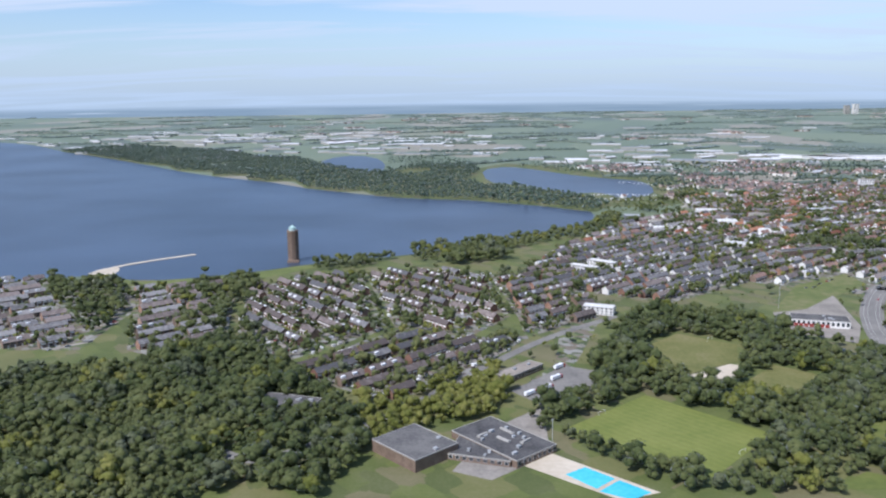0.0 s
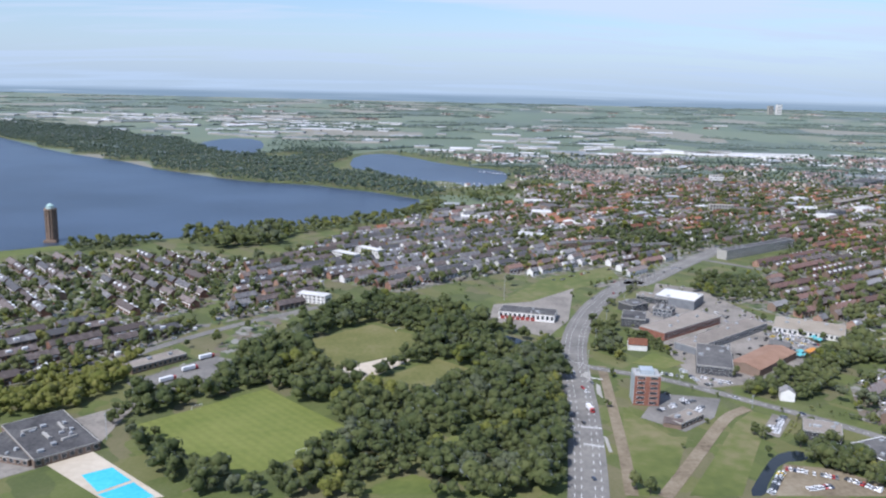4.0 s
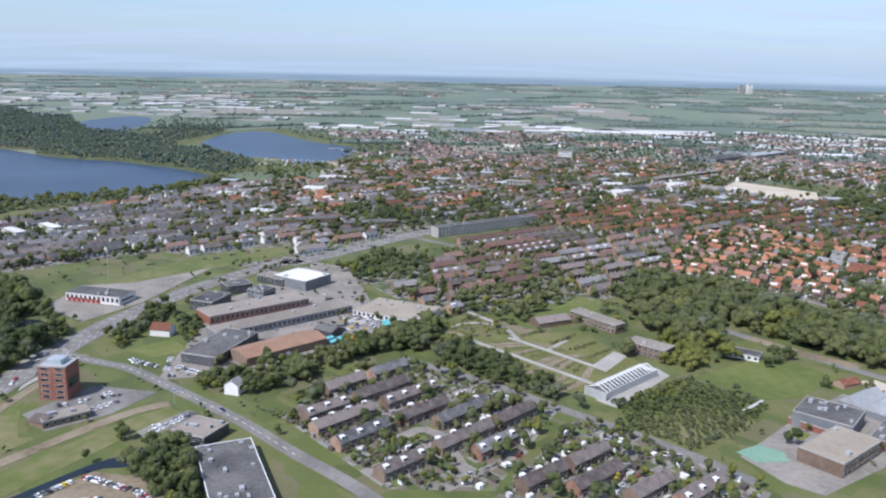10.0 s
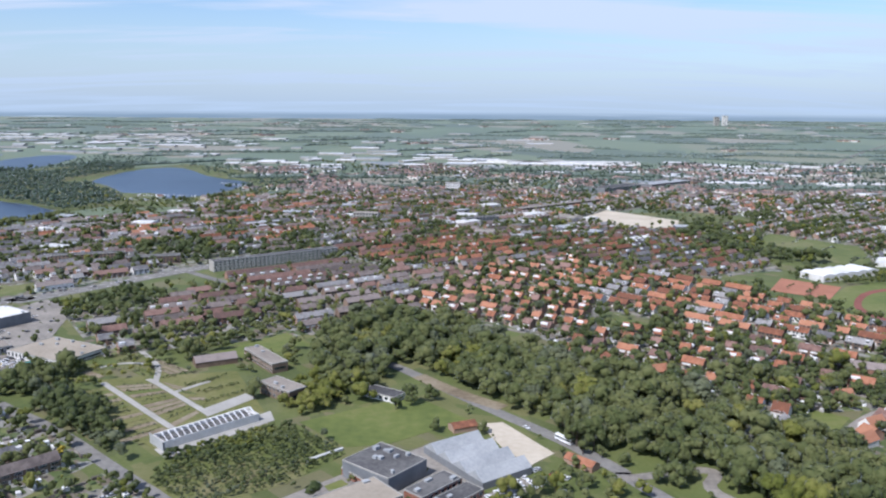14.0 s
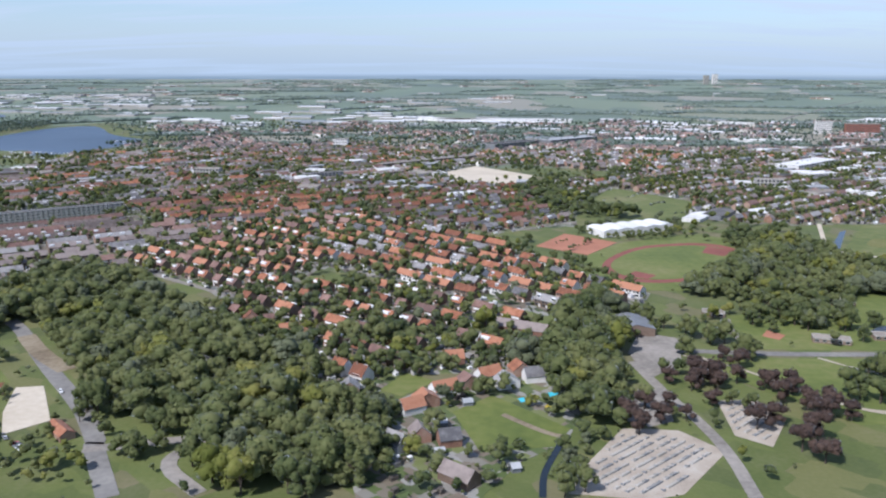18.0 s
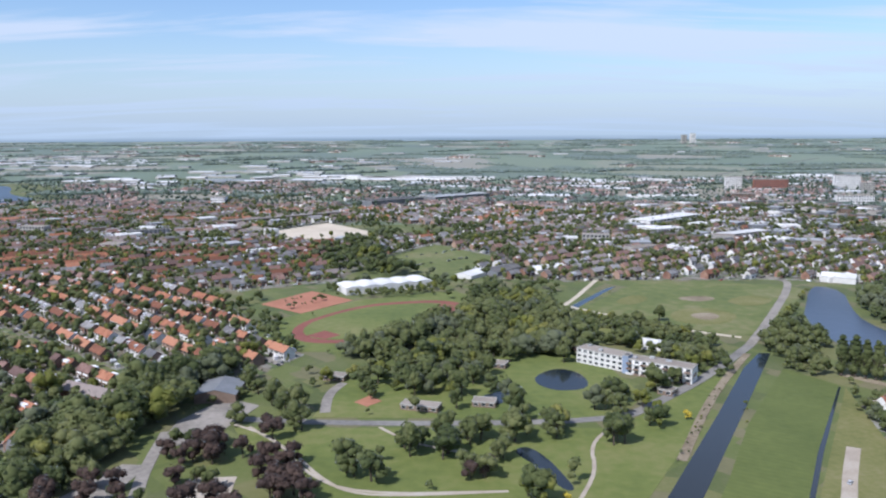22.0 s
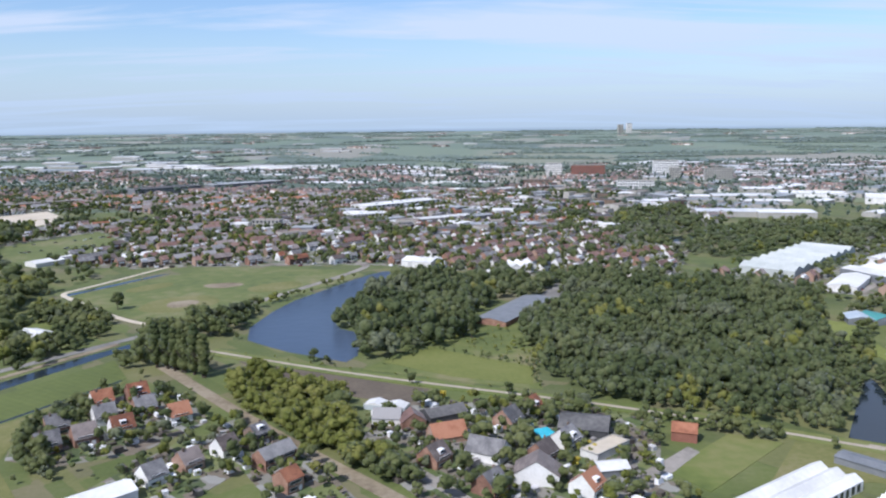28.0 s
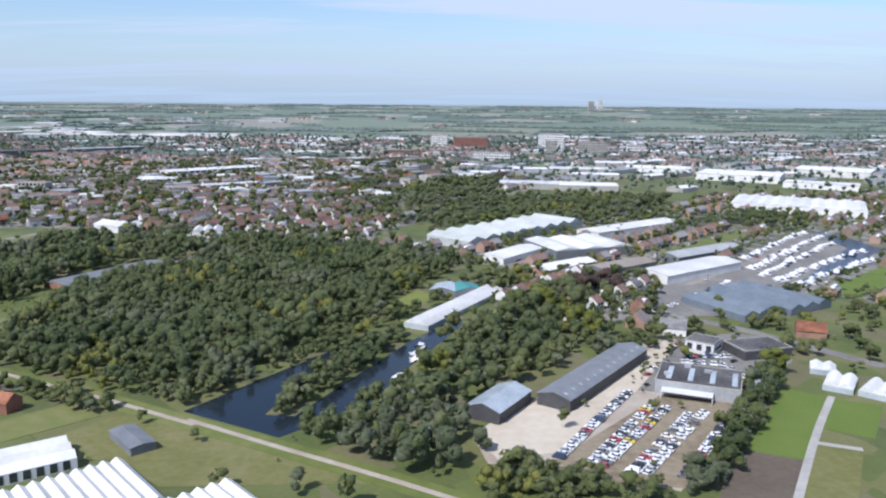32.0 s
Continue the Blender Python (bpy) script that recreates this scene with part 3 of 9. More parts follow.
road("garden_path", [(1171, 525), (1188, 505), (1198, 499)], 3.5, SOIL, 0.2, "bare brown path across the villa lawn", "path")
road("ditch_water", [(1197, 499), (1191, 485), (1182, 465), (1179, 446)], 3, DITCH, 0.2, "dark ditch between gardens and cemetery", "ditch")
surface("ditch", [(1520, 885), (1570, 964), (1581, 972), (1522, 873)], DITCH, 0.06, "narrow ditch beside the meadow", "ditch")
road("jetty", [(-456, 1005), (-443, 1045), (-415, 1081), (-359, 1129)], 9, SAND, 0.5, "low stone jetty reaching into the lake", "jetty")
surface("beach", [(-453, 979), (-461, 1025), (-442, 1053), (-426, 1030), (-426, 984), (-429, 959)], SAND, 0.25, "small pale sand beach by the lake", "beach", curve=1)
surface("lakeside_lawn", [(-395, 952), (-322, 973), (-245, 1004), (-187, 1046), (-169, 1031), (-224, 974), (-305, 939), (-373, 922)], GRASS, 0.12, "mown lawn along the lake shore", "lawn")

# sports fields, meadows, yards
surface("football_field", [(76, 503), (148, 565), (214, 495), (156, 434)], MOWN, 0.14, "mown green football field framed by trees", "field")
surface("football_field", [(161, 666), (216, 719), (259, 683), (244, 639), (187, 606)], DRY, 0.14, "yellowed football field with worn goal areas", "field")
surface("football_field", [(213, 571), (270, 629), (301, 599), (251, 543)], DRY, 0.14, "yellow-green training field", "field")
surface("football_field", [(261, 475), (296, 518), (303, 499), (274, 463)], GRASS, 0.14, "small green clearing between trees", "field")
surface("football_field", [(217, 419), (248, 440), (278, 418)], GRASS, 0.14, "green field corner framed by trees", "field")
for q in ([(76, 503), (148, 565), (214, 495), (156, 434)], [(161, 666), (216, 719), (259, 683), (244, 639), (187, 606)], [(213, 571), (270, 629), (301, 599), (251, 543)]):
    mx, my = sum(p[0] for p in q) / len(q), sum(p[1] for p in q) / len(q)
    take([(mx + (x - mx) * 1.10, my + (y - my) * 1.10) for x, y in q])
surface("sand_yard", [(188, 603), (234, 632), (250, 626), (214, 580)], SAND, 0.2, "pale sandy yard beside the club house", "yard")
surface("pool_deck", [(47, 452), (65, 469), (120, 417), (96, 409)], SAND, 0.2, "yellow-beige tiled pool deck", "deck")
surface("swimming_pool", [(70, 440), (83, 449), (98, 434), (85, 422)], POOLBLUE, 0.3, "bright turquoise outdoor swimming pool", "pool")
surface("swimming_pool", [(86, 419), (100, 432), (115, 417), (102, 409)], POOLBLUE, 0.3, "bright turquoise outdoor swimming pool", "pool")
surface("car_park", [(49, 577), (98, 633), (125, 618), (116, 580), (69, 548)], ASPHALT, 0.14, "grey asphalt lorry park", "car park")
surface("forecourt", [(3, 446), (30, 507), (69, 545), (65, 471), (47, 452), (26, 434)], PAVING, 0.13, "paved forecourt of the pool building", "yard")
surface("station_yard", [(320, 725), (333, 788), (372, 799), (426, 854), (396, 735), (367, 684)], PAVING, 0.13, "bare gravel building site beside the main road", "yard")
surface("rough_meadow", [(333, 788), (405, 902), (492, 960), (489, 904), (432, 854), (372, 799)], MEADOW, 0.12, "rough green meadow strip beside the houses", "meadow")
surface("verge_meadow", [(367, 415), (379, 488), (391, 534), (400, 507), (409, 487), (419, 487), (383, 415)], MEADOW, 0.12, "green meadow beside the main road", "meadow")
surface("verge_meadow", [(394, 415), (429, 465), (457, 507), (477, 527), (490, 516), (461, 479), (422, 414)], MEADOW, 0.12, "green meadow beside a sandy cycle road", "meadow")
surface("office_car_park", [(398, 516), (423, 558), (464, 548), (447, 516), (420, 494)], ASPHALT, 0.14, "small asphalt car park round the brick tower", "car park")
surface("sand_car_park", [(437, 414), (462, 450), (488, 444), (507, 426), (503, 413)], SOIL, 0.14, "brown sandy car park with rows of cars", "car park")
surface("trade_yard", [(458, 567), (461, 688), (446, 718), (489, 791), (524, 880), (563, 857), (587, 736), (600, 667), (556, 598), (496, 576)], PAVING, 0.10, "paved yards of a trading estate", "yard", keep=False)
surface("lawn", [(423, 621), (446, 646), (465, 621), (444, 607)], GRASS, 0.16, "small lawn beside a garage forecourt", "lawn")
surface("allotments", [(660, 650), (749, 666), (785, 581), (739, 532), (707, 556)], DRY, 0.12, "cleared nursery plots with bare strips and weeds", "plot")
surface("garden_strip", [(707, 690), (770, 762), (796, 725), (738, 688)], GRASS, 0.13, "long green garden with hedges", "garden")
surface("scrub_land", [(739, 534), (803, 570), (836, 528), (808, 492), (766, 469), (740, 497)], MEADOW, 0.11, "rough green scrub land", "meadow", keep=False)
surface("sports_lawn", [(805, 572), (873, 614), (906, 573), (857, 538), (835, 536)], GRASS, 0.14, "bright green mown lawn beside the school", "lawn")
surface("school_yard", [(791, 463), (836, 503), (892, 546), (914, 512), (886, 465), (816, 423), (802, 435)], PAVING, 0.12, "paved school yard", "yard", keep=False)
surface("villa_lawn", [(1108, 558), (1122, 582), (1139, 569), (1120, 549)], GRASS, 0.14, "mown villa lawn", "lawn")
surface("villa_lawn", [(1146, 529), (1168, 549), (1202, 508), (1191, 490), (1157, 485)], GRASS, 0.14, "large villa lawn with a swimming pool", "lawn")
surface("graveyard", [(1190, 449), (1203, 474), (1227, 508), (1253, 505), (1268, 483), (1237, 447), (1222, 443)], GRAVE, 0.14, "gravel burial ground with rows of headstones", "cemetery")
surface("graveyard", [(1284, 539), (1305, 540), (1307, 511), (1291, 487), (1278, 499)], GRAVE, 0.14, "gravel burial ground among copper beeches", "cemetery")
surface("car_park", [(1231, 516), (1247, 555), (1260, 554), (1254, 515), (1240, 509)], PAVING, 0.16, "grey brick-paved cemetery car park", "car park")
surface("chapel_yard", [(1256, 611), (1273, 649), (1296, 635), (1282, 591), (1257, 569)], PAVING, 0.16, "paved square before the chapel", "yard")
surface("running_track", [(1286, 828), (1311, 870), (1340, 900), (1371, 911), (1406, 916), (1432, 895), (1428, 856), (1409, 821), (1371, 787), (1342, 770), (1305, 768), (1287, 789)], TARTAN, 0.16, "oval red running track", "track", curve=2)
surface("track_infield", [(1355 + (x - 1355) * 0.88, 838 + (y - 838) * 0.86) for x, y in ((1286, 828), (1311, 870), (1340, 900), (1371, 911), (1406, 916), (1432, 895), (1428, 856), (1409, 821), (1371, 787), (1342, 770), (1305, 768), (1287, 789))], GRASS, 0.24, "green grass infield of the running track", "field", curve=2)
surface("track_apron", [(1299, 790), (1312, 806), (1326, 792), (1316, 780)], TARTAN, 0.30, "red jumping apron at the end of the track", "track")
surface("track_apron", [(1392, 872), (1406, 898), (1424, 880), (1408, 858)], TARTAN, 0.30, "red jumping apron at the end of the track", "track")
surface("tennis_courts", [(1242, 905), (1280, 962), (1324, 918), (1284, 866)], CLAY, 0.16, "orange clay tennis courts", "courts")
surface("track_lawn", [(1252, 828), (1328, 918), (1414, 956), (1462, 914), (1424, 824), (1347, 745), (1299, 747), (1265, 772)], GRASS, 0.10, "lawn round the running track", "lawn", keep=False)
surface("park_lawn", [(1288, 603), (1356, 598), (1492, 594), (1560, 662), (1602, 705), (1482, 503), (1343, 509), (1309, 560)], GRASS, 0.10, "wide green park lawn", "lawn", keep=False)
surface("park_lawn", [(1329, 615), (1337, 675), (1421, 721), (1508, 745), (1521, 644), (1496, 607)], GRASS, 0.10, "green park lawn with ponds and trees", "lawn", keep=False)
surface("meadow", [(1478, 440), (1530, 532), (1565, 598), (1627, 695), (1646, 660), (1583, 558), (1561, 519), (1516, 440)], HAYFIELD, 0.12, "long green meadow beside the canal", "meadow")
surface("meadow", [(1520, 440), (1563, 514), (1611, 594), (1648, 656), (1626, 575), (1631, 548), (1661, 507), (1650, 440)], DRY, 0.12, "yellow-green meadow beside the ditch", "meadow")
road("sand_track", [(1540, 450), (1560, 488), (1574, 511), (1584, 530), (1604, 564)], 6.5, GRAVE, 0.2, "pale sandy field track", "track")
for q, m in (([(1601, 861), (1637, 879), (1660, 845), (1628, 810), (1594, 822)], DRY), ([(1620, 916), (1650, 925), (1664, 912), (1639, 896)], SOIL), ([(1612, 850), (1636, 858), (1640, 838), (1620, 826)], SOIL), ([(1560, 900), (1590, 935), (1602, 915), (1575, 884)], DRY), ([(1660, 900), (1700, 930), (1715, 905), (1680, 872)], DRY)):
    surface("worn_patch", q, m, 0.17, "worn brownish patch in the meadow", "meadow", curve=2)
surface("meadow", [(1530, 880), (1613, 998), (1751, 974), (1761, 945), (1698, 850), (1663, 789), (1628, 779), (1595, 804), (1549, 857)], MEADOW, 0.12, "large green meadow beside the lake arm", "meadow")
surface("meadow", [(1335, 1147), (1402, 1275), (1479, 1160), (1427, 1028), (1392, 1033)], MEADOW, 0.12, "green meadow behind the sheds", "meadow")
surface("meadow", [(1468, 866), (1525, 859), (1578, 815), (1587, 764), (1554, 768), (1489, 825)], GRASS, 0.11, "rough grass beside the footpath", "meadow", keep=False)
surface("bare_field", [(1701, 688), (1750, 663), (1812, 630), (1801, 608), (1771, 622), (1726, 656)], DARKSOIL, 0.12, "bare grey-brown field behind the dike", "field")
surface("reed_field", [(1787, 679), (1814, 708), (1872, 664), (1867, 633), (1825, 650)], REEDS, 0.16, "bright olive-green reed meadow in the wood", "meadow")
surface("lawn", [(1904, 526), (1943, 561), (1962, 549), (1914, 506)], GRASS, 0.14, "mown garden lawn behind a hedge", "lawn")
surface("meadow", [(1938, 510), (1970, 553), (2007, 531), (2058, 502), (2077, 490), (2002, 490), (1981, 510)], DRY, 0.11, "dry grassland before the canal", "meadow", keep=False)
surface("car_lot", [(2133, 504), (2197, 573), (2224, 559), (2173, 484), (2153, 488)], SOIL, 0.14, "brown gravel lot packed with parked cars", "car park", keep=False)
surface("gravel_yard", [(2107, 525), (2142, 571), (2211, 647), (2230, 646), (2199, 594), (2225, 565), (2171, 482), (2137, 501), (2111, 500)], GRAVE, 0.105, "brown-grey gravel yard between barns and cars", "yard", keep=False)
surface("barn_yard", [(2107, 530), (2139, 563), (2191, 611), (2220, 647), (2222, 637), (2183, 573), (2137, 512), (2114, 507)], SAND, 0.13, "pale sandy yard between the barns", "yard", keep=False)
surface("nursery_bed", [(2205, 511), (2247, 573), (2263, 562), (2224, 503)], BED, 0.14, "bright green nursery bed", "plot")
surface("nursery_bed", [(2263, 561), (2280, 552), (2258, 520), (2243, 530)], BED, 0.14, "bright green nursery bed", "plot")
surface("nursery_bed", [(2189, 491), (2205, 512), (2223, 502), (2204, 475), (2181, 476)], DARKSOIL, 0.14, "bare brown nursery bed", "plot")
surface("nursery_bed", [(2234, 517), (2249, 512), (2226, 475), (2207, 475)], DRY, 0.14, "yellowed nursery bed", "plot")
surface("nursery_bed", [(2376, 767), (2450, 832), (2406, 759), (2363, 729)], BED, 0.14, "green nursery bed beside the greenhouses", "plot")
surface("grass_bank", [(2278, 871), (2398, 993), (2404, 974), (2297, 858)], GRASS, 0.14, "long green bank behind the halls", "lawn")
surface("harbour_basin", [(2345, 832), (2458, 981), (2484, 987), (2488, 901), (2457, 849), (2360, 767), (2341, 767)], LAKE, 0.05, "harbour basin full of motorboats", "canal")
surface("harbour_yard", [(2233, 744), (2341, 853), (2443, 971), (2468, 978), (2458, 901), (2341, 759), (2295, 715), (2274, 690), (2240, 690)], ASPHALT, 0.12, "grey asphalt yard of a boat harbour", "yard")
surface("garage_yard", [(2181, 573), (2226, 647), (2260, 656), (2285, 641), (2269, 609), (2222, 558)], ASPHALT, 0.12, "asphalt yard of a car dealer", "yard", keep=False)
surface("sand_field", [(1141, 1405), (1227, 1530), (1315, 1403), (1290, 1330), (1206, 1309)], SAND, 0.16, "large pale sand field in the town", "field")

surface("boat_yard", [(1848, 777), (1877, 818), (1909, 855), (1929, 899), (1934, 887), (1913, 815), (1886, 790), (1859, 765)], ASPHALT, 0.15, "grey boat yard behind the trees", "yard")
surface("reed_land", [(1775, 666), (1815, 728), (1853, 785), (1885, 782), (1874, 674), (1871, 625), (1842, 636), (1812, 650)], MEADOW, 0.09, "rough reed land beside the wood", "meadow", keep=False)
surface("verge_lawn", [(115, 768), (168, 810), (108, 637), (61, 565), (51, 575), (91, 637)], GARDEN, 0.06, "green verge between street and wood", "verge", keep=False)
surface("lawn", [(-87, 501), (-75, 524), (-66, 519), (-79, 496)], GRASS, 0.15, "small lawn behind the trees", "lawn")

# roads
ROAD_MAIN = [(325, 356), (341, 418), (359, 508), (370, 578), (379, 641), (401, 719), (442, 808), (510, 907)] + [(489, 855), (603, 995), (681, 1085)]
road("main_road", ROAD_MAIN, 22, ASPHALT, 0.18, "wide grey asphalt main road with turning lanes")
road("verge", [(363, 415), (373, 466), (383, 529), (392, 584), (396, 613)], 7, SOIL, 0.16, "dry brown verge beside the main road", "verge")
road("side_road", [(380, 615), (410, 598), (434, 589), (481, 546), (522, 508), (559, 466), (589, 437), (619, 398)], 8.5, ASPHALT, 0.17, "grey asphalt side road")
road("cycle_road", [(380, 413), (413, 458), (454, 516), (469, 527), (476, 531)], 8, SOIL, 0.17, "sandy brown cycle road")
road("street", [(613, 607), (672, 560), (714, 516), (760, 472), (788, 435)], 8, ASPHALT, 0.17, "residential street with parked cars")
road("street", [(608, 482), (629, 503), (645, 450), (644, 433)], 7, PAVING, 0.16, "brick-paved residential street")
road("bus_road", [(851, 684), (868, 665), (914, 598), (957, 541), (972, 515), (981, 499)] + [(979, 499), (1004, 451)], 9, ASPHALT, 0.17, "asphalt road lined with trees")
road("villa_lane", [(1114, 535), (1135, 558), (1160, 577), (1180, 585)], 6, PAVING, 0.17, "paved villa lane")
road("drive", [(977, 493), (998, 497), (1022, 503), (1030, 498), (1015, 480), (1040, 453)], 7, PAVING, 0.17, "curved paved drive")
road("park_road", [(1287, 614), (1357, 604), (1495, 603), (1527, 634), (1567, 675), (1627, 751)] , 7, ASPHALT, 0.17, "grey park road")
road("lake_road", [(1627, 751), (1671, 822), (1764, 983), (1757, 1006), (1725, 1041), (1702, 1033)], 7, PAVING, 0.17, "pale road beside the lake arm")
road("cemetery_lane", [(1255, 596), (1260, 547), (1266, 519), (1269, 483), (1265, 443)], 6, PAVING, 0.17, "cemetery lane lined with copper beeches")
road("canal_path", [(1514, 551), (1551, 624), (1581, 675), (1617, 730)], 5, SOIL, 0.2, "reddish-brown path along the canal")
road("footpath", [(1569, 1007), (1526, 908), (1514, 888), (1534, 865), (1595, 796), (1630, 774)], 4.5, SAND, 0.2, "pale footpath round the meadow")
DIKE = [(1679, 710), (1762, 662), (1847, 623), (1892, 603), (1907, 595), (1950, 571), (2001, 539), (2038, 517), (2067, 499), (2097, 479), (2128, 456)]
road("dike", DIKE, 11, GRASS, 0.26, "low grassy dike", "dike")
road("dike_path", [(1679, 710), (1762, 662), (1847, 623), (1892, 603), (1907, 595), (1950, 571), (2001, 539)] , 2.6, GRAVE, 0.34, "pale path on a low dike")
road("dike_path", [(1997, 544), (2038, 517), (2067, 499), (2097, 479), (2128, 456)], 2.6, GRAVE, 0.34, "pale path on a low dike")
road("park_path", [(1489, 594), (1474, 571), (1471, 540), (1455, 506)], 1.9, GRAVE, 0.2, "winding pale park path")
road("park_path", [(1288, 606), (1314, 586), (1336, 542), (1361, 520), (1427, 521)], 1.9, GRAVE, 0.2, "winding pale park path")
road("park_path", [(1335, 622), (1333, 653), (1340, 675)], 6, PAVING, 0.2, "paved path beside the lawn")
road("street", [(-134, 624), (-110, 651), (-48, 740), (21, 710), (76, 712)], 8, ASPHALT, 0.17, "asphalt street through the quarter")
road("street", [(-144, 476), (-122, 460), (-97, 475), (-72, 500), (-36, 533), (18, 612), (89, 708), (172, 781)], 9, ASPHALT, 0.17, "asphalt road between houses and wood")
road("lane", [(1660, 680), (1711, 612), (1757, 554), (1796, 509), (1815, 484)], 7, SOIL, 0.17, "brown country lane")
road("lane", [(1775, 575), (1795, 544), (1817, 513), (1828, 495)], 6, PAVING, 0.17, "paved lane between gardens")
road("village_street", [(2174, 691), (2223, 688), (2253, 681), (2283, 640), (2310, 600)], 8, ASPHALT, 0.17, "asphalt village street")
road("nursery_path", [(2264, 563), (2241, 530), (2223, 502), (2206, 475)], 3, CONCRETE, 0.2, "concrete nursery path")
road("nursery_path", [(2232, 518), (2248, 511)], 3, CONCRETE, 0.2, "concrete nursery path")
road("avenue", [(553, 1081), (688, 942), (785, 837)] , 9, ASPHALT, 0.17, "asphalt avenue between terraces")
road("far_road", [(3311, 4089), (2459, 2983), (1905, 2102), (1769, 1896)], 14, ASPHALT, 0.17, "straight distant road across the polder", keep=False)

# ---------------------------------------------------------------- trees
def ico(sub):
    bm = bmesh.new()
    bmesh.ops.create_icosphere(bm, subdivisions=sub, radius=1.0)
    v = np.array([p.co for p in bm.verts])
    f = np.array([[p.index for p in t.verts] for t in bm.faces])
    bm.free()
    return v, f


ICO1 = ico(1)


def lump(base, r, centre, scale, rough=0.36):
    v, f = base
    d = 1 + rough * r.standard_normal(len(v)).clip(-1.6, 1.6)
    return v * d[:, None] * scale + centre, f


def leaf_tufts(r, n, centre, scale, size):
    """Small leafy sprays over a crown's outside, each a triangle tilted its own way."""
    d = r.standard_normal((n, 3))
    d[:, 2] = np.abs(d[:, 2]) * 1.1 - 0.35
    d /= np.linalg.norm(d, axis=1)[:, None]
    p = centre + d * scale * r.uniform(0.80, 1.16, (n, 1))
    up = d + 0.42 * r.standard_normal((n, 3))
    up /= np.linalg.norm(up, axis=1)[:, None]
    a = np.cross(up, r.standard_normal((n, 3)))
    a /= np.linalg.norm(a, axis=1)[:, None]
    b = np.cross(up, a)
    s = size * r.uniform(0.6, 1.4, (n, 1))
    v = np.stack([p + (a * math.cos(t) + b * math.sin(t)) * s * r.uniform(0.7, 1.3, (n, 1)) for t in (0.0, 2.1, 4.2)], 1).reshape(-1, 3)
    return v, np.arange(3 * n).reshape(-1, 3)


def joined(parts):
    vs, fs, k = [], [], 0
    for v, f in parts:
        vs.append(v)
        fs.append(f + k)
        k += len(v)
    return np.concatenate(vs), np.concatenate(fs)


def crown(seed, lobes, tufts, base=ICO1, tall=1.0, fine=1.0, leaf=0.05):
    """A crown one unit high on z 0.15 to 1, made of uneven lobes under leafy sprays."""
    r = np.random.default_rng(seed)
    parts = []
    lean = r.uniform(-0.05, 0.05, 2)
    for i in range(lobes):
        a, h = i * 2.4 + r.uniform(-0.6, 0.6), r.uniform(0.30, 0.80) if i else r.uniform(0.68, 0.78)
        rad = (0.0 if i == 0 else r.uniform(0.10, 0.32 - 0.3 * max(0, h - 0.5))) / tall
        c = np.array([math.cos(a) * rad + lean[0], math.sin(a) * rad + lean[1], h])
        s = np.array([1 / tall, 1 / tall, 1.0]) * r.uniform(0.14, 0.24) * fine * (1.15 if i == 0 else 1) * r.uniform(0.85, 1.15, 3)
        parts.append(lump(base, r, c, s * 0.93, 0.20))
        if tufts:
            parts.append(leaf_tufts(r, tufts // lobes, c, s, leaf))
    return joined(parts)


def trunk(seed, limbs=4, sides=5):
    r = np.random.default_rng(seed)
    parts = []

    def cone(p, q, r0, r1):
        p, q = np.array(p), np.array(q)
        d = (q - p) / np.linalg.norm(q - p)
        a = np.cross(d, (0.3, 0.9, 0.1))
        a /= np.linalg.norm(a)
        b = np.cross(d, a)
        w = [np.cos(t) * a + np.sin(t) * b for t in np.linspace(0, 2 * math.pi, sides, endpoint=False)]
        v = np.array([p + k * r0 for k in w] + [q + k * r1 for k in w])
        f = [(i, (i + 1) % sides, (i + 1) % sides + sides) for i in range(sides)] + [(i, (i + 1) % sides + sides, i + sides) for i in range(sides)]
        parts.append((v, np.array(f)))

    cone((0, 0, -0.02), (0.01, 0, 0.32), 0.03, 0.02)
    cone((0.01, 0, 0.32), (0, 0.01, 0.7), 0.02, 0.007)
    for i in range(limbs):
        a = i * 6.28 / limbs + r.uniform(-0.4, 0.4)
        cone((0.005, 0, r.uniform(0.24, 0.34)), (math.cos(a) * 0.2, math.sin(a) * 0.2, r.uniform(0.5, 0.62)), 0.014, 0.005)
    return joined(parts)


def raw_mesh(name, v, f, mats, mi=None, shade=False):
    me = bpy.data.meshes.new(name)
    v, f = np.asarray(v, np.float32), np.asarray(f, np.int32)
    me.vertices.add(len(v))
    me.vertices.foreach_set("co", v.ravel())
    me.loops.add(f.size)
    me.loops.foreach_set("vertex_index", f.ravel())
    me.polygons.add(len(f))
    me.polygons.foreach_set("loop_start", np.arange(0, f.size, f.shape[1], dtype=np.int32))
    for m in mats:
        me.materials.append(m)
    if mi is not None:
        me.polygons.foreach_set("material_index", np.asarray(mi, np.int32))
    me.polygons.foreach_set("use_smooth", np.full(len(f), shade))
    me.update(calc_edges=True)
    return me


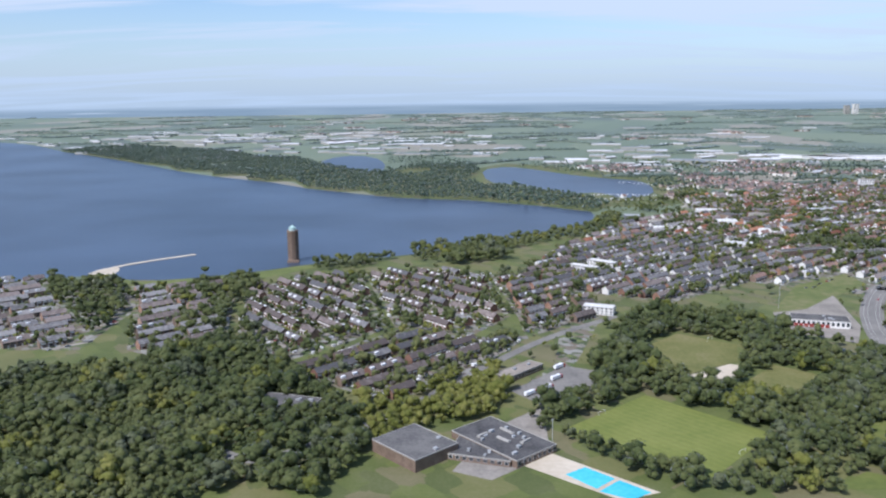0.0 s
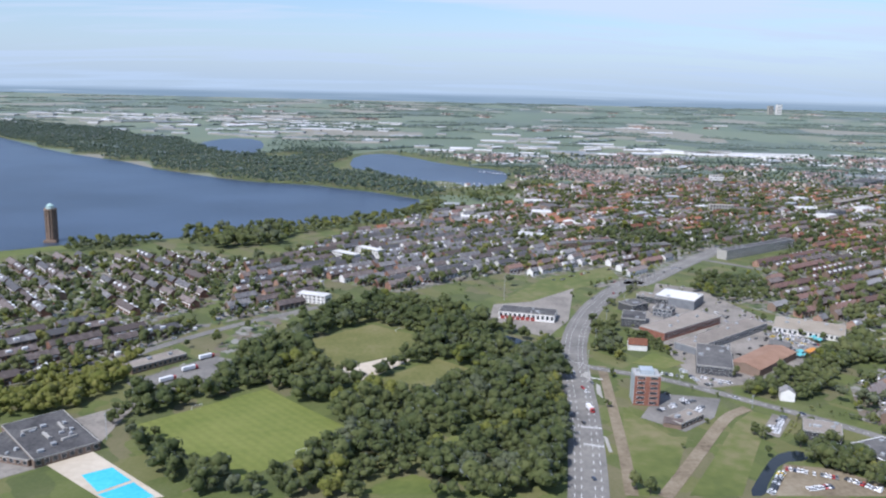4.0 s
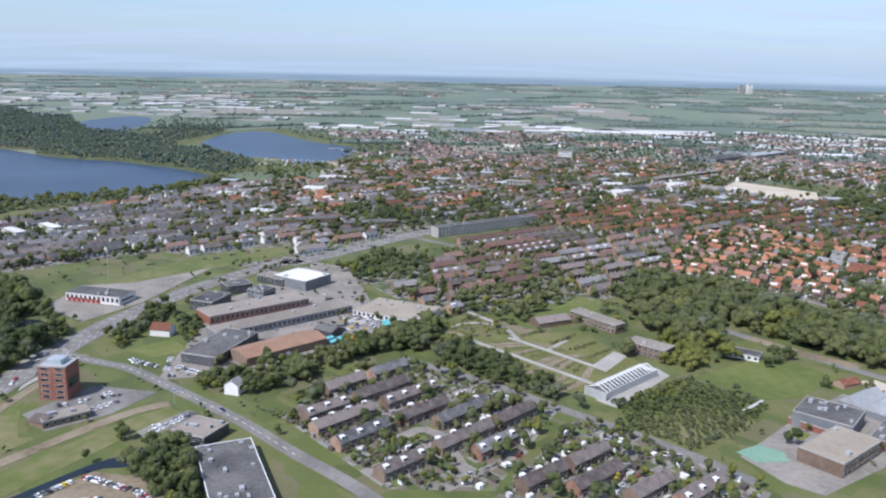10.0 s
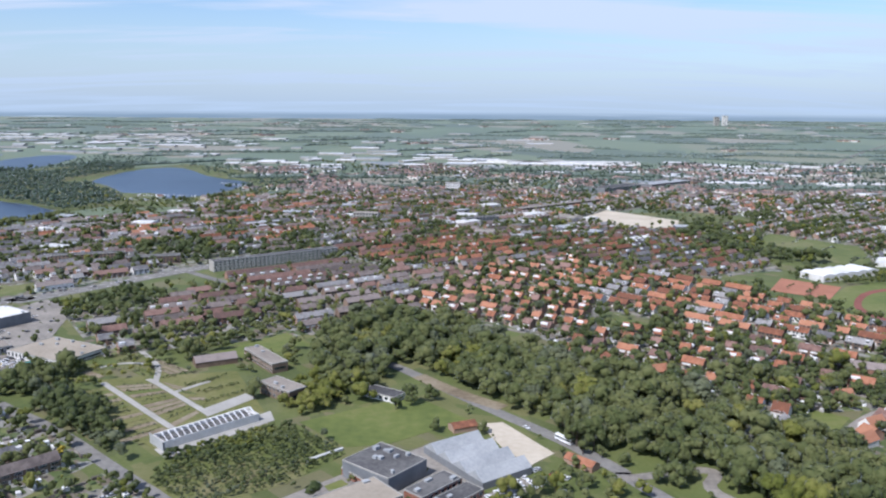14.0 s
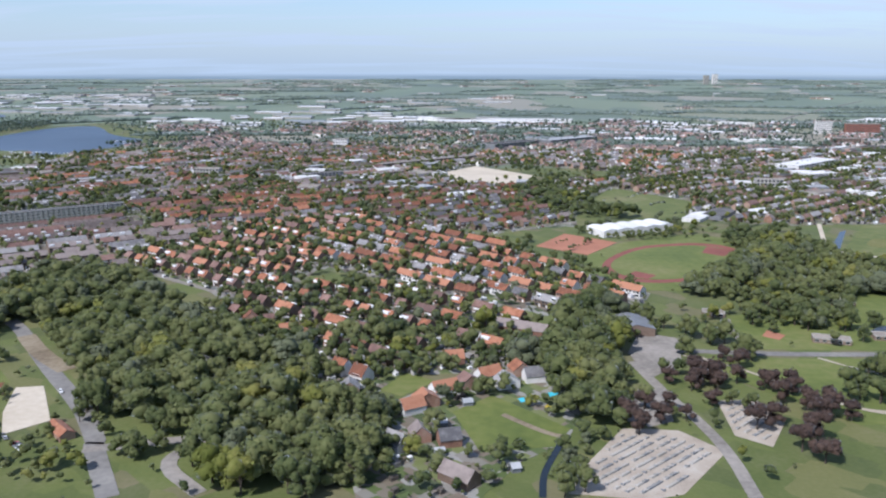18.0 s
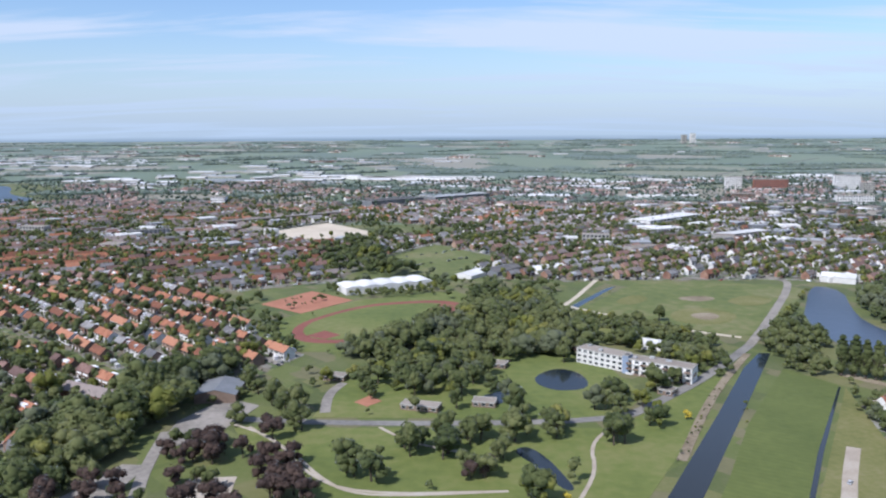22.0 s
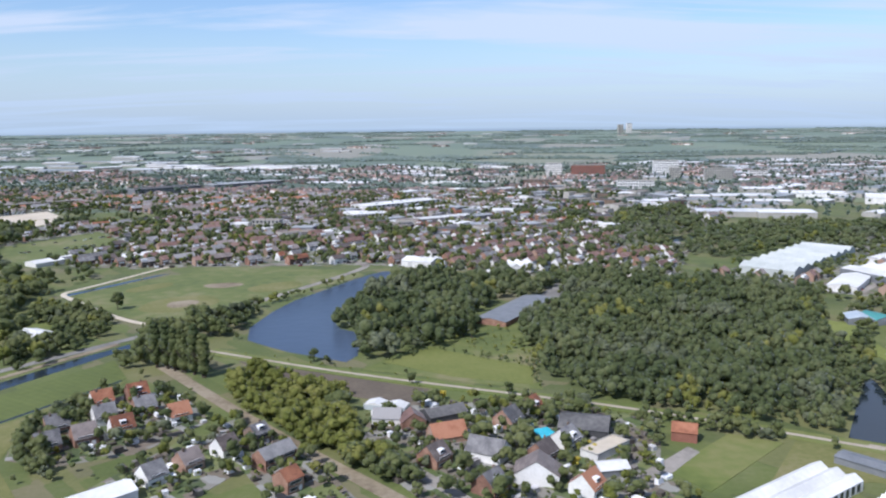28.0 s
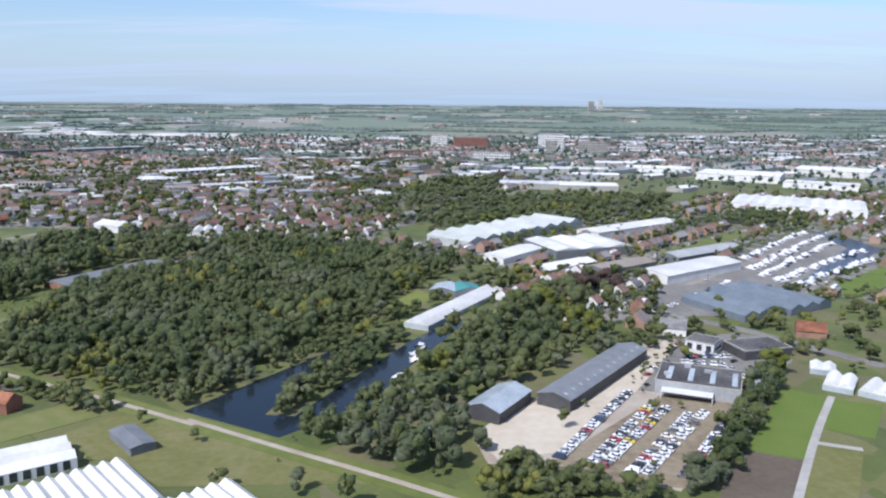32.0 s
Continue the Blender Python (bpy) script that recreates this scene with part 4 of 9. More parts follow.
def scatter(name, templates, pts, heights, material, label, category, widen=1.0, r=None):
    """Many small plants of one wood or garden, joined into one mesh."""
    if not len(pts):
        return None
    r = r or rng
    pick = r.integers(0, len(templates), len(pts))
    turn = r.uniform(0, 6.28, len(pts))
    wide = heights * r.uniform(0.85, 1.2, len(pts)) * widen
    mixed = material is LEAF or material is ALDER
    mats = [material, LEAF_LIGHT, LEAF_GREY] if mixed else [material]
    hue = np.zeros(len(pts), int)
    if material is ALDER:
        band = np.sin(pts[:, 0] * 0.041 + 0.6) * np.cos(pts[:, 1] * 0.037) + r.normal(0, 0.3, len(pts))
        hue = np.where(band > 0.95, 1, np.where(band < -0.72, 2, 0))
    if material is LEAF:
        band = np.sin(pts[:, 0] * 0.045 + 1.3) * np.cos(pts[:, 1] * 0.052) + r.normal(0, 0.45, len(pts))
        hue = np.where(band > 0.98, 1, np.where(band < -0.95, 2, 0))
    vs, fs, ms, k = [], [], [], 0
    for i, (v, f) in enumerate(templates):
        sel = np.where(pick == i)[0]
        if not len(sel):
            continue
        c, s = np.cos(turn[sel])[:, None], np.sin(turn[sel])[:, None]
        x = (v[None, :, 0] * c - v[None, :, 1] * s) * wide[sel][:, None] + pts[sel, 0][:, None]
        y = (v[None, :, 0] * s + v[None, :, 1] * c) * wide[sel][:, None] + pts[sel, 1][:, None]
        z = v[None, :, 2] * heights[sel][:, None]
        vs.append(np.stack([x, y, z], 2).reshape(-1, 3))
        fs.append((f[None] + (np.arange(len(sel)) * len(v))[:, None, None] + k).reshape(-1, 3))
        ms.append(np.repeat(hue[sel], len(f)))
        k += len(sel) * len(v)
    return thing(name, label, category, kind="stuff", data=raw_mesh(name, np.concatenate(vs), np.concatenate(fs), mats, np.concatenate(ms), True))


CROWNS_NEAR = [crown(10 + i, 5, 120, fine=1.0, leaf=0.062) for i in range(9)]
CROWNS_MID = [crown(30 + i, 3, 48, fine=1.05, leaf=0.085) for i in range(8)]
CROWNS_TOWN = [crown(40 + i, 2, 14, fine=1.0, leaf=0.11) for i in range(6)]
CROWNS_FAR = [crown(50 + i, 1, 6, fine=1.25, leaf=0.12) for i in range(5)]
CROWNS_FINE = [crown(80 + i, 6, 160, fine=0.95, leaf=0.055) for i in range(8)]
CROWNS_SLIM = [crown(90 + i, 4, 84, tall=1.25, fine=1.05, leaf=0.062) for i in range(8)]
BUSHES = [crown(70 + i, 3, 24, leaf=0.075) for i in range(4)]


def spread(poly, gap, seed, jitter=0.45, test=True, chance=1.0, mark=False):
    """Points about gap metres apart over a polygon, on ground that is free."""
    r = np.random.default_rng(seed)
    xs, ys = [p[0] for p in poly], [p[1] for p in poly]
    gx, gy = np.meshgrid(np.arange(min(xs), max(xs) + gap, gap), np.arange(min(ys), max(ys) + gap, gap))
    p = np.stack([gx.ravel(), gy.ravel()], 1)
    p = p + r.uniform(-jitter, jitter, p.shape) * gap
    ok = inside(poly, p[:, 0], p[:, 1]) & (r.uniform(0, 1, len(p)) < chance)
    p = p[ok]
    if test and len(p):
        i, j = ((p[:, 0] - GX0) / CELL).astype(int), ((p[:, 1] - GY0) / CELL).astype(int)
        inb = (i >= 0) & (i < GW) & (j >= 0) & (j < GH)
        bad = np.zeros(len(p), bool)
        bad[inb] = taken[j[inb], i[inb]]
        p = p[~bad]
        for water in OPEN_WATER:
            p = p[~inside(water, p[:, 0], p[:, 1])]
    if mark:
        for x, y in p:
            take(rect(x, y, gap, gap, 0))
    return p


def wood(poly, gap, h0, h1, material, label, seed, kinds=None, chance=1.0, mark=True, name="wood", test=True):
    near = name == "wood" and (kinds is CROWNS_NEAR or kinds is CROWNS_FINE)
    p = spread(poly, gap * 0.8 if near else gap, seed, chance=chance, test=test)
    r = np.random.default_rng(seed + 999)
    a, c, d = r.uniform(0, 6.28, 3)
    swell = 1 + 0.16 * np.sin(p[:, 0] * 0.11 + a) * np.cos(p[:, 1] * 0.09 + c) + 0.12 * np.sin(p[:, 0] * 0.031 - p[:, 1] * 0.043 + d) if len(p) else 1.0
    ob = scatter(name, kinds or CROWNS_MID, p, r.uniform(h0 * 0.8, h1, len(p)) * np.where(r.uniform(0, 1, len(p)) < 0.07, 1.22, 1.0) * swell, material, label, "trees", widen=1.12 if near else 1.12 if name == "wood" else 1.0, r=r)
    if mark:
        take(poly)
    return ob


# ---------------------------------------------------------------- buildings
def front(line):
    """The pose of a building whose front runs from (ax, ay) to (bx, by); x along it, y away to its back. And the front's length."""
    ax, ay, bx, by = line
    return pose(ax, ay, 0, 0, 0, math.degrees(math.atan2(by - ay, bx - ax))), math.hypot(bx - ax, by - ay)


def claim(line, depth, pad=2.0):
    m, w = front(line)
    take([tuple((m @ Vector(p))[:2]) for p in ((-pad, -pad, 0), (w + pad, -pad, 0), (w + pad, depth + pad, 0), (-pad, depth + pad, 0))])


def window_row(ob, n, w, y, z0, z1, name="window", frame=WHITEPAINT, share=0.6, side=0, pane=GLASS):
    """Single windows along a facade at depth y, each with a frame round its glass."""
    step = w / n
    ww, h = step * share, z1 - z0
    o = -1 if side == 0 else 1
    mb = MB()
    mb.box(-ww / 2, min(0, o * 0.06), 0, ww / 2, max(0, o * 0.06), h, 0)
    mb.box(-ww / 2 + 0.1, min(o * 0.06, o * 0.09), 0.1, ww / 2 - 0.1, max(o * 0.06, o * 0.09), h - 0.1, 1)
    me = mb.mesh(name, [frame, pane])
    for i in range(n):
        q = new(name, me)
        q.parent = ob
        q.location = ((i + 0.5) * step, y, z0)


def roof_kit(ob, w, d, h, r, n, material=STEELROOF):
    """Air handling boxes on a flat roof, each a part."""
    for _ in range(n):
        a, b, c = r.uniform(1.2, 3.5), r.uniform(1.2, 2.5), r.uniform(0.8, 1.8)
        x, y = r.uniform(1, max(1.1, w - a - 1)), r.uniform(1, max(1.1, d - b - 1))
        mb = MB().box(x, y, h + 0.12, x + a, y + b, h + c, 0).box(x - 0.1, y - 0.1, h + c, x + a + 0.1, y + b + 0.1, h + c + 0.12, 0)
        part("roof_unit", mb, material, ob, "metal air handling unit")


def flat_block(name, line, depth, h, wall, roof, label, category="building", floors=0, units=0, seed=0, edge=None, bays=0, group="", far=False):
    """A flat-roofed building: walls, a roof slab behind a low parapet, window rows front and side, and roof units."""
    m, w = front(line)
    claim(line, depth)
    ob = thing(name, label, category, m, group)
    part("wall", MB().box(0, 0, 0, w, depth, h), wall, ob)
    part("roof", MB().box(0.35, 0.35, h, w - 0.35, depth - 0.35, h + 0.1), roof, ob)
    p = MB()
    for a, b, c, d in ((-0.1, -0.1, w + 0.1, 0.3), (-0.1, depth - 0.3, w + 0.1, depth + 0.1), (-0.1, 0.3, 0.3, depth - 0.3), (w - 0.3, 0.3, w + 0.1, depth - 0.3)):
        p.box(a, b, h - 0.3, c, d, h + 0.35)
    part("parapet", p, edge or CONCRETE, ob)
    fh = h / max(1, floors)
    if far:
        for k in range(floors):
            n = bays or max(2, int(w / 4))
            mb = MB()
            for i in range(n):
                mb.box((i + 0.2) * w / n, -0.06, k * fh + fh * 0.3, (i + 0.8) * w / n, 0, k * fh + fh * 0.85)
            tagged(part("glazing", mb, GLASS, ob), kind="stuff")
    for k in range(0 if far else floors):
        window_row(ob, bays or max(2, int(w / 4)), w, 0, k * fh + fh * 0.3, k * fh + fh * 0.85)
    if floors:
        part("side_glazing", MB().box(w, depth * 0.15, h * 0.35, w + 0.06, depth * 0.85, h * 0.6), GLASS, ob)
    if units:
        roof_kit(ob, w, depth, h, np.random.default_rng(seed), units)
    return ob


def gable_hall(name, line, depth, eave, ridge, wall, roof, label, category="hall", along=True, doors=0, skylights=0, group=""):
    """A pitched hall; its ridge runs along the front, or away from it."""
    m, w = front(line)
    claim(line, depth)
    ob = thing(name, label, category, m, group)
    if along:
        part("wall", MB().gable_wall(0, 0, w, depth, eave, ridge), wall, ob)
        part("roof", MB().gable_roof(0, 0, w, depth, eave, ridge), roof, ob)
    else:
        t = pose(w, 0, 0, 0, 0, 90)
        for nm, me in (("wall", MB().gable_wall(0, 0, depth, w, eave, ridge).mesh("wall", [wall])), ("roof", MB().gable_roof(0, 0, depth, w, eave, ridge).mesh("roof", [roof]))):
            me.transform(t)
            part(nm, me, None, ob)
    for i in range(doors):
        x = w * (i + 0.5) / doors
        part("roller_door", MB().box(x - 1.8, -0.08, 0, x + 1.8, 0, min(3.6, eave - 0.4)), WHITEPAINT, ob)
    for i in range(skylights):
        if along:
            x, s = w * (i + 0.5) / skylights, (ridge - eave) / (depth / 2)
            y0, y1 = depth * 0.20, depth * 0.30
            vs = [(x - 0.6, y0, eave + s * y0 + 0.3), (x + 0.6, y0, eave + s * y0 + 0.3), (x + 0.6, y1, eave + s * y1 + 0.3), (x - 0.6, y1, eave + s * y1 + 0.3)]
            part("skylight", MB().add(vs + [(a, b, c - 0.08) for a, b, c in vs], [(0, 1, 2, 3), (0, 4, 5, 1), (1, 5, 6, 2), (2, 6, 7, 3), (3, 7, 4, 0)]), GHGLASS, ob)
    return ob


def bay_hall(name, line, depth, bays, eave, rise, wall, roof, label, category="hall", round_top=False, group="", saw=False):
    """Parallel roof bays side by side along the front, each bay a part."""
    m, w = front(line)
    claim(line, depth)
    ob = thing(name, label, category, m, group)
    part("wall", MB().box(0, 0, 0, w, depth, eave), wall, ob)
    b = w / bays
    mb = MB()
    if round_top:
        mb.barrel(0, 0, depth, b, 0, rise)
    elif saw:
        vs = [(x, y, z) for x in (0, depth) for y, z in ((0, 0), (b * 0.8, rise), (b, 0))]
        mb.add(vs, [(0, 3, 4, 1), (1, 4, 5, 2), (0, 1, 2), (3, 5, 4)])
    else:
        vs = [(x, y, z) for x in (0, depth) for y, z in ((0, 0), (b / 2, rise), (b, 0))]
        mb.add(vs, [(0, 3, 4, 1), (1, 4, 5, 2), (0, 1, 2), (3, 5, 4)])
    me = mb.mesh("roof_bay", [roof])
    me.transform(pose(b, 0, eave, 0, 0, 90))
    for i in range(bays):
        q = new("roof_bay", me)
        q.parent = ob
        q.location = (i * b, 0, 0)
    return ob


# houses: built once for each kind, then copied
def make_row(n, roof, wall, label, w=5.8, d=9.0, eave=5.4, ridge=8.8, dormer=False, windows=False, category="house"):
    """A row of n joined houses; one alone is a detached house."""
    L = n * w
    mb = MB().gable_wall(-L / 2, -d / 2, L / 2, d / 2, eave, ridge, 0)
    if not windows:
        for i in range(n):
            x = -L / 2 + (i + 0.5) * w
            for s in (-1, 1):
                y0, y1 = (-d / 2 - 0.05, -d / 2 + 0.02) if s < 0 else (d / 2 - 0.02, d / 2 + 0.05)
                mb.box(x - w * 0.38, y0, 0.9, x + w * 0.1, y1, 2.4, 1)
                mb.box(x - w * 0.38, y0, 3.4, x - w * 0.05, y1, 4.8, 1)
                mb.box(x + w * 0.08, y0, 3.4, x + w * 0.36, y1, 4.8, 1)
                mb.box(x + w * 0.18, y0, 0, x + w * 0.36, y1, 2.1, 2)
    root = thing("terraced_house" if n > 1 else "detached_house", label, category, data=mb.mesh("house_wall", [wall, GLASS, WHITEPAINT]))
    top = part("roof", MB().gable_roof(-L / 2, -d / 2, L / 2, d / 2, eave, ridge, 0.35), roof, root)
    ch = MB().box(-0.45, -0.35, ridge - 0.9, 0.45, 0.35, ridge + 0.9).box(-0.2, -0.2, ridge + 0.9, 0.2, 0.2, ridge + 1.15).mesh("chimney", [BROWNBRICK])
    for i in range(max(1, n // 2)):
        c = part("chimney", ch, None, top)
        c.location = (-L / 2 + (2 * i + 1) * w if n > 1 else L / 4, 0.5, 0)
    if dormer:
        s = (ridge - eave) / (d / 2)
        dm = MB().box(-1.3, 0, eave + s * 1.6, 1.3, 2.6, eave + s * 1.6 + 1.6).box(-1.45, -0.15, eave + s * 1.6 + 1.6, 1.45, 2.6, eave + s * 1.6 + 1.75)
        me = dm.mesh("dormer", [WHITEPAINT])
        pane = MB().box(-1.15, -0.05, eave + s * 1.6 + 0.35, 1.15, 0, eave + s * 1.6 + 1.4).mesh("pane", [GLASS])
        for i in range(0, n, 2):
            c = part("dormer", me, None, root)
            c.location = (-L / 2 + (i + 0.5) * w, -d / 2 + 1.2, 0)
            part("pane", pane, None, c)
    if windows:
        for i in range(n):
            x = -L / 2 + (i + 0.5) * w
            for s in (-1, 1):
                for nm, a, b, z0, z1, gl in (("window", -0.38, 0.1, 0.9, 2.4, 1), ("window", -0.36, 0.34, 3.4, 4.8, 1), ("door", 0.18, 0.36, 0, 2.1, 0)):
                    y0, y1 = (-d / 2 - 0.08, -d / 2) if s < 0 else (d / 2, d / 2 + 0.08)
                    q = MB().box(x + w * a, y0, z0, x + w * b, y1, z1, 0)
                    if gl:
                        q.box(x + w * a + 0.12, y0 - 0.03 if s < 0 else y1, z0 + 0.12, x + w * b - 0.12, y0 if s < 0 else y1 + 0.03, z1 - 0.12, 1)
                    part(nm, q, [WHITEPAINT, GLASS], root)
    return root


SLOTS = [BRICK, BROWNBRICK, RENDER, GLASS, WHITEPAINT, TILE_BROWN, TILE_GREY, TILE_RED, TILE_ORANGE]
SLOT = {m.name: i for i, m in enumerate(SLOTS)}


@functools.lru_cache(None)
def row_template(n, roof, wall, w, d, eave, ridge, dormer):
    """A whole row of joined houses as triangles, for the quarters that lie far off."""
    L = n * w
    W, R = SLOT[wall], SLOT[roof]
    mb = MB().gable_wall(-L / 2, -d / 2, L / 2, d / 2, eave, ridge, W)
    for i in range(n):
        x = -L / 2 + (i + 0.5) * w
        for s in (-1, 1):
            for a, b, z0, z1, k in ((-0.38, 0.1, 0.9, 2.4, 3), (-0.38, 0.36, 3.2, 4.6, 3 if s < 0 else 4), (0.18, 0.36, 0, 2.1, 4)):
                q = [(x + w * a, s * (d / 2 + 0.05), z0), (x + w * b, s * (d / 2 + 0.05), z0), (x + w * b, s * (d / 2 + 0.05), z1), (x + w * a, s * (d / 2 + 0.05), z1)]
                mb.add(q, [(0, 1, 2, 3) if s < 0 else (3, 2, 1, 0)], k)
    mb.gable_roof(-L / 2, -d / 2, L / 2, d / 2, eave, ridge, 0.35, 0.25, R)
    s = (ridge - eave) / (d / 2)
    for i in range(max(1, n // 2)):
        x = -L / 2 + (2 * i + 1) * w if n > 1 else L / 4
        mb.box(x - 0.45, 0.1, ridge - 0.9, x + 0.45, 0.8, ridge + 0.9, 1)
        if dormer:
            mb.box(x - w + 0.8, -d / 2 + 1.2, eave + s * 1.6, x - 0.8, -d / 2 + 3.6, eave + s * 1.6 + 1.6, 4)
    f, m = [], []
    for poly, k in zip(mb.f, mb.m):
        for i in range(1, len(poly) - 1):
            f.append((poly[0], poly[i], poly[i + 1]))
            m.append(k)
    return np.array(mb.v), np.array(f), np.array(m)


def set_joined(name, rows, label):
    """All rows of a quarter as one mesh."""
    vs, fs, ms, k = [], [], [], 0
    for key, x, y, a in rows:
        v, f, m = row_template(*key)
        c, s = math.cos(radians(a)), math.sin(radians(a))
        vs.append(np.stack([v[:, 0] * c - v[:, 1] * s + x, v[:, 0] * s + v[:, 1] * c + y, v[:, 2]], 1))
        fs.append(f + k)
        ms.append(m)
        k += len(v)
    if vs:
        thing(name, label, "houses", kind="stuff", data=raw_mesh(name, np.concatenate(vs), np.concatenate(fs), SLOTS, np.concatenate(ms)))


KINDS = {}
KERB_CARS = []


def kind(key, *a, **k):
    if key not in KINDS:
        ob = make_row(*a, **k)
        KINDS[key] = [ob, False]
    return KINDS[key]


def put(k, x, y, ang):
    """Sets a house kind down: the first time the built one, then copies."""
    m = pose(x, y, 0, 0, 0, ang)
    if k[1]:
        return copy_thing(k[0], m)
    k[1] = True
    k[0].matrix_basis = m
    return k[0]


def terraces(poly, ang, seed, roofs, gaps=(27, 21), sizes=(4, 5, 6, 7), walls=(BRICK, BROWNBRICK), w=5.8, d=9.0, windows=False, cross=0.0, skip=0.06, dormer=0.4, label="terraced houses with gardens", end_gap=7, eave=5.4, ridge=8.8, far=True, streets=1):
    """Rows of joined houses over a quarter, along ang, on ground that is free."""
    r = np.random.default_rng(seed)
    c, s = math.cos(radians(ang)), math.sin(radians(ang))
    u = [(x * c + y * s, -x * s + y * c) for x, y in poly]
    u0, u1, v0, v1 = min(p[0] for p in u), max(p[0] for p in u), min(p[1] for p in u), max(p[1] for p in u)
    v, k, made, rows = v0 + 6, 0, 0, []
    while v < v1:
        a = u0 + r.uniform(0, 12)
        while a < u1:
            n = int(r.choice(sizes))
            L = n * w
            mid = a + L / 2
            x, y = mid * c - v * s, mid * s + v * c
            q = rect(x, y, L + 2, d + 2, ang)
            if bool(inside(poly, np.array([p[0] for p in q]), np.array([p[1] for p in q])).all()) and is_free(q) and r.uniform() > skip:
                roof = roofs[int(r.integers(len(roofs)))]
                wall = walls[int(r.integers(len(walls)))]
                dm = r.uniform() < dormer
                colour = roof.name.replace("_tile", "").replace("_", " ")
                key = (n, roof.name, wall.name, dm, windows, w, d, ridge)
                text = f"{wall.name.replace('_', ' ')} {'terraced houses' if n > 1 else 'house'} with {colour} tiled pitched roof{' and dormers' if dm else ''}"
                if far:
                    rows.append(((n, roof.name, wall.name, w, d, eave, ridge, bool(dm)), x, y, ang + (180 if r.uniform() < 0.5 else 0)))
                    take(rect(x, y, L + 1, d + 1, ang))
                    a += L + end_gap * r.uniform(0.6, 1.6)
                    continue
                h = kind(key, n, roof, wall, text, w, d, eave, ridge, dm, windows)
                put(h, x, y, ang + (180 if r.uniform() < 0.5 else 0))
                take(rect(x, y, L + 1, d + 1, ang))
                made += 1
                a += L + end_gap * r.uniform(0.6, 1.6)
            else:
                a += 6
        if streets and gaps[k % len(gaps)] >= gaps[(k + 1) % len(gaps)]:
            sv = v + gaps[k % len(gaps)] / 2
            us = np.arange(u0, u1, 4.0)
            xs, ys = us * c - sv * s, us * s + sv * c
            ok = inside(poly, xs, ys)
            if ok.sum() > 6:
                pts = [(float(xs[i]), float(ys[i])) for i in (np.where(ok)[0][0], np.where(ok)[0][-1])]
                road("street", pts, 5.5, PAVING, 0.12, "brick-paved residential street with parked cars", keep=streets > 1)
                for i in np.where(ok)[0]:
                    if r.uniform() < 0.42:
                        o = r.choice([-2.2, 2.2])
                        KERB_CARS.append((float(xs[i] - s * o), float(ys[i] + c * o), ang + 180 * int(r.integers(2))))
        v += gaps[k % len(gaps)]
        k += 1
    set_joined("terraced_houses" if max(sizes) > 2 else "detached_houses", rows, label)
    return made


# ---------------------------------------------------------------- named buildings
flat_block("sports_hall", (-19, 444, 7, 468), 42, 8, BROWNBRICK, BITUMEN, "brown-clad sports hall with a dark flat roof", units=2, seed=1)
flat_block("pool_building", (42, 448, 69, 471), 60, 5, BROWNBRICK, BITUMEN, "low brick pool building with dark flat roof and vents", floors=1, units=9, seed=2)
flat_block("pool_wing", (0, 462, 38, 450), 34, 4, BROWNBRICK, BITUMEN, "low dark-roofed wing between the sports hall and the pool", floors=1, units=5, seed=71)
pool_m, pool_w = front((42, 448, 69, 471))
ducts = thing("roof_ducts", "long white ventilation ducts on the pool roof", "ducts", pool_m)
for x, y, a, l in ((24, 16, 4, 9), (15, 27, 92, 10), (26, 35, 88, 12), (10, 41, 2, 9)):
    q = part("duct", MB().box(-l / 2, -0.7, 0, l / 2, 0.7, 1.2).box(-l / 2, -1.8, 0, -l / 2 + 1.0, -0.7, 0.9), CONCRETE, ducts)
    q.location, q.rotation_euler = (x, y, 5.1), (0, 0, radians(a))
flat_block("fire_station", (332, 741, 381, 726), 22, 7, RENDER, BITUMEN, "white fire station with red doors and dark roof", floors=1, units=4, seed=3)
fs_m, fs_w = front((332, 741, 381, 726))
fs_doors = thing("fire_station_doors", "row of red roller doors on the fire station", "doors", fs_m)
for i in range(7):
    part("roller_door", MB().box(2 + i * 4.6, -0.3, 0, 5.6 + i * 4.6, -0.12, 3.4), PAINT_RED, fs_doors)
brick_tower = flat_block("brick_tower", (399, 537, 416, 535), 15, 21, REDBRICK, STEELROOF, "tall red brick office tower with pale roof box", floors=6, units=1, seed=4, bays=2)
part("roof_box", MB().box(4, 3, 21.1, 13, 12, 24), GHGLASS, brick_tower, "pale glazed roof box")
part("stair_glazing", MB().box(-0.4, 1, 0.5, -0.02, 14, 20.5), GHGLASS, brick_tower, "white-framed stair glazing")
flat_block("trade_hall", (495, 795, 527, 772), 34, 9, CLADGREY, WHITEROOF, "grey trade hall with a white roof", units=3, seed=5)
flat_block("trade_hall", (440, 718, 460, 711), 28, 8, CLADDARK, BITUMEN, "dark flat-roofed trade building", floors=2, units=3, seed=6)
flat_block("trade_hall", (466, 676, 535, 727), 26, 7, REDBRICK, GRAVELROOF, "long brick trade building with gravel roof", floors=1, units=4, seed=7)
flat_block("trade_hall", (480, 640, 572, 711), 20, 6, CLADGREY, GRAVELROOF, "long low workshop with a brown gravel roof", floors=1, units=4, seed=8)
flat_block("car_showroom", (465, 598, 490, 589), 55, 7, CLADDARK, BITUMEN, "dark glazed car showroom with long roofs", floors=2, units=5, seed=9)
gable_hall("trade_hall", (510, 589, 559, 631), 24, 6, 8.5, BROWNBRICK, BROWNROOF, "low trade hall with brown roof", doors=1)
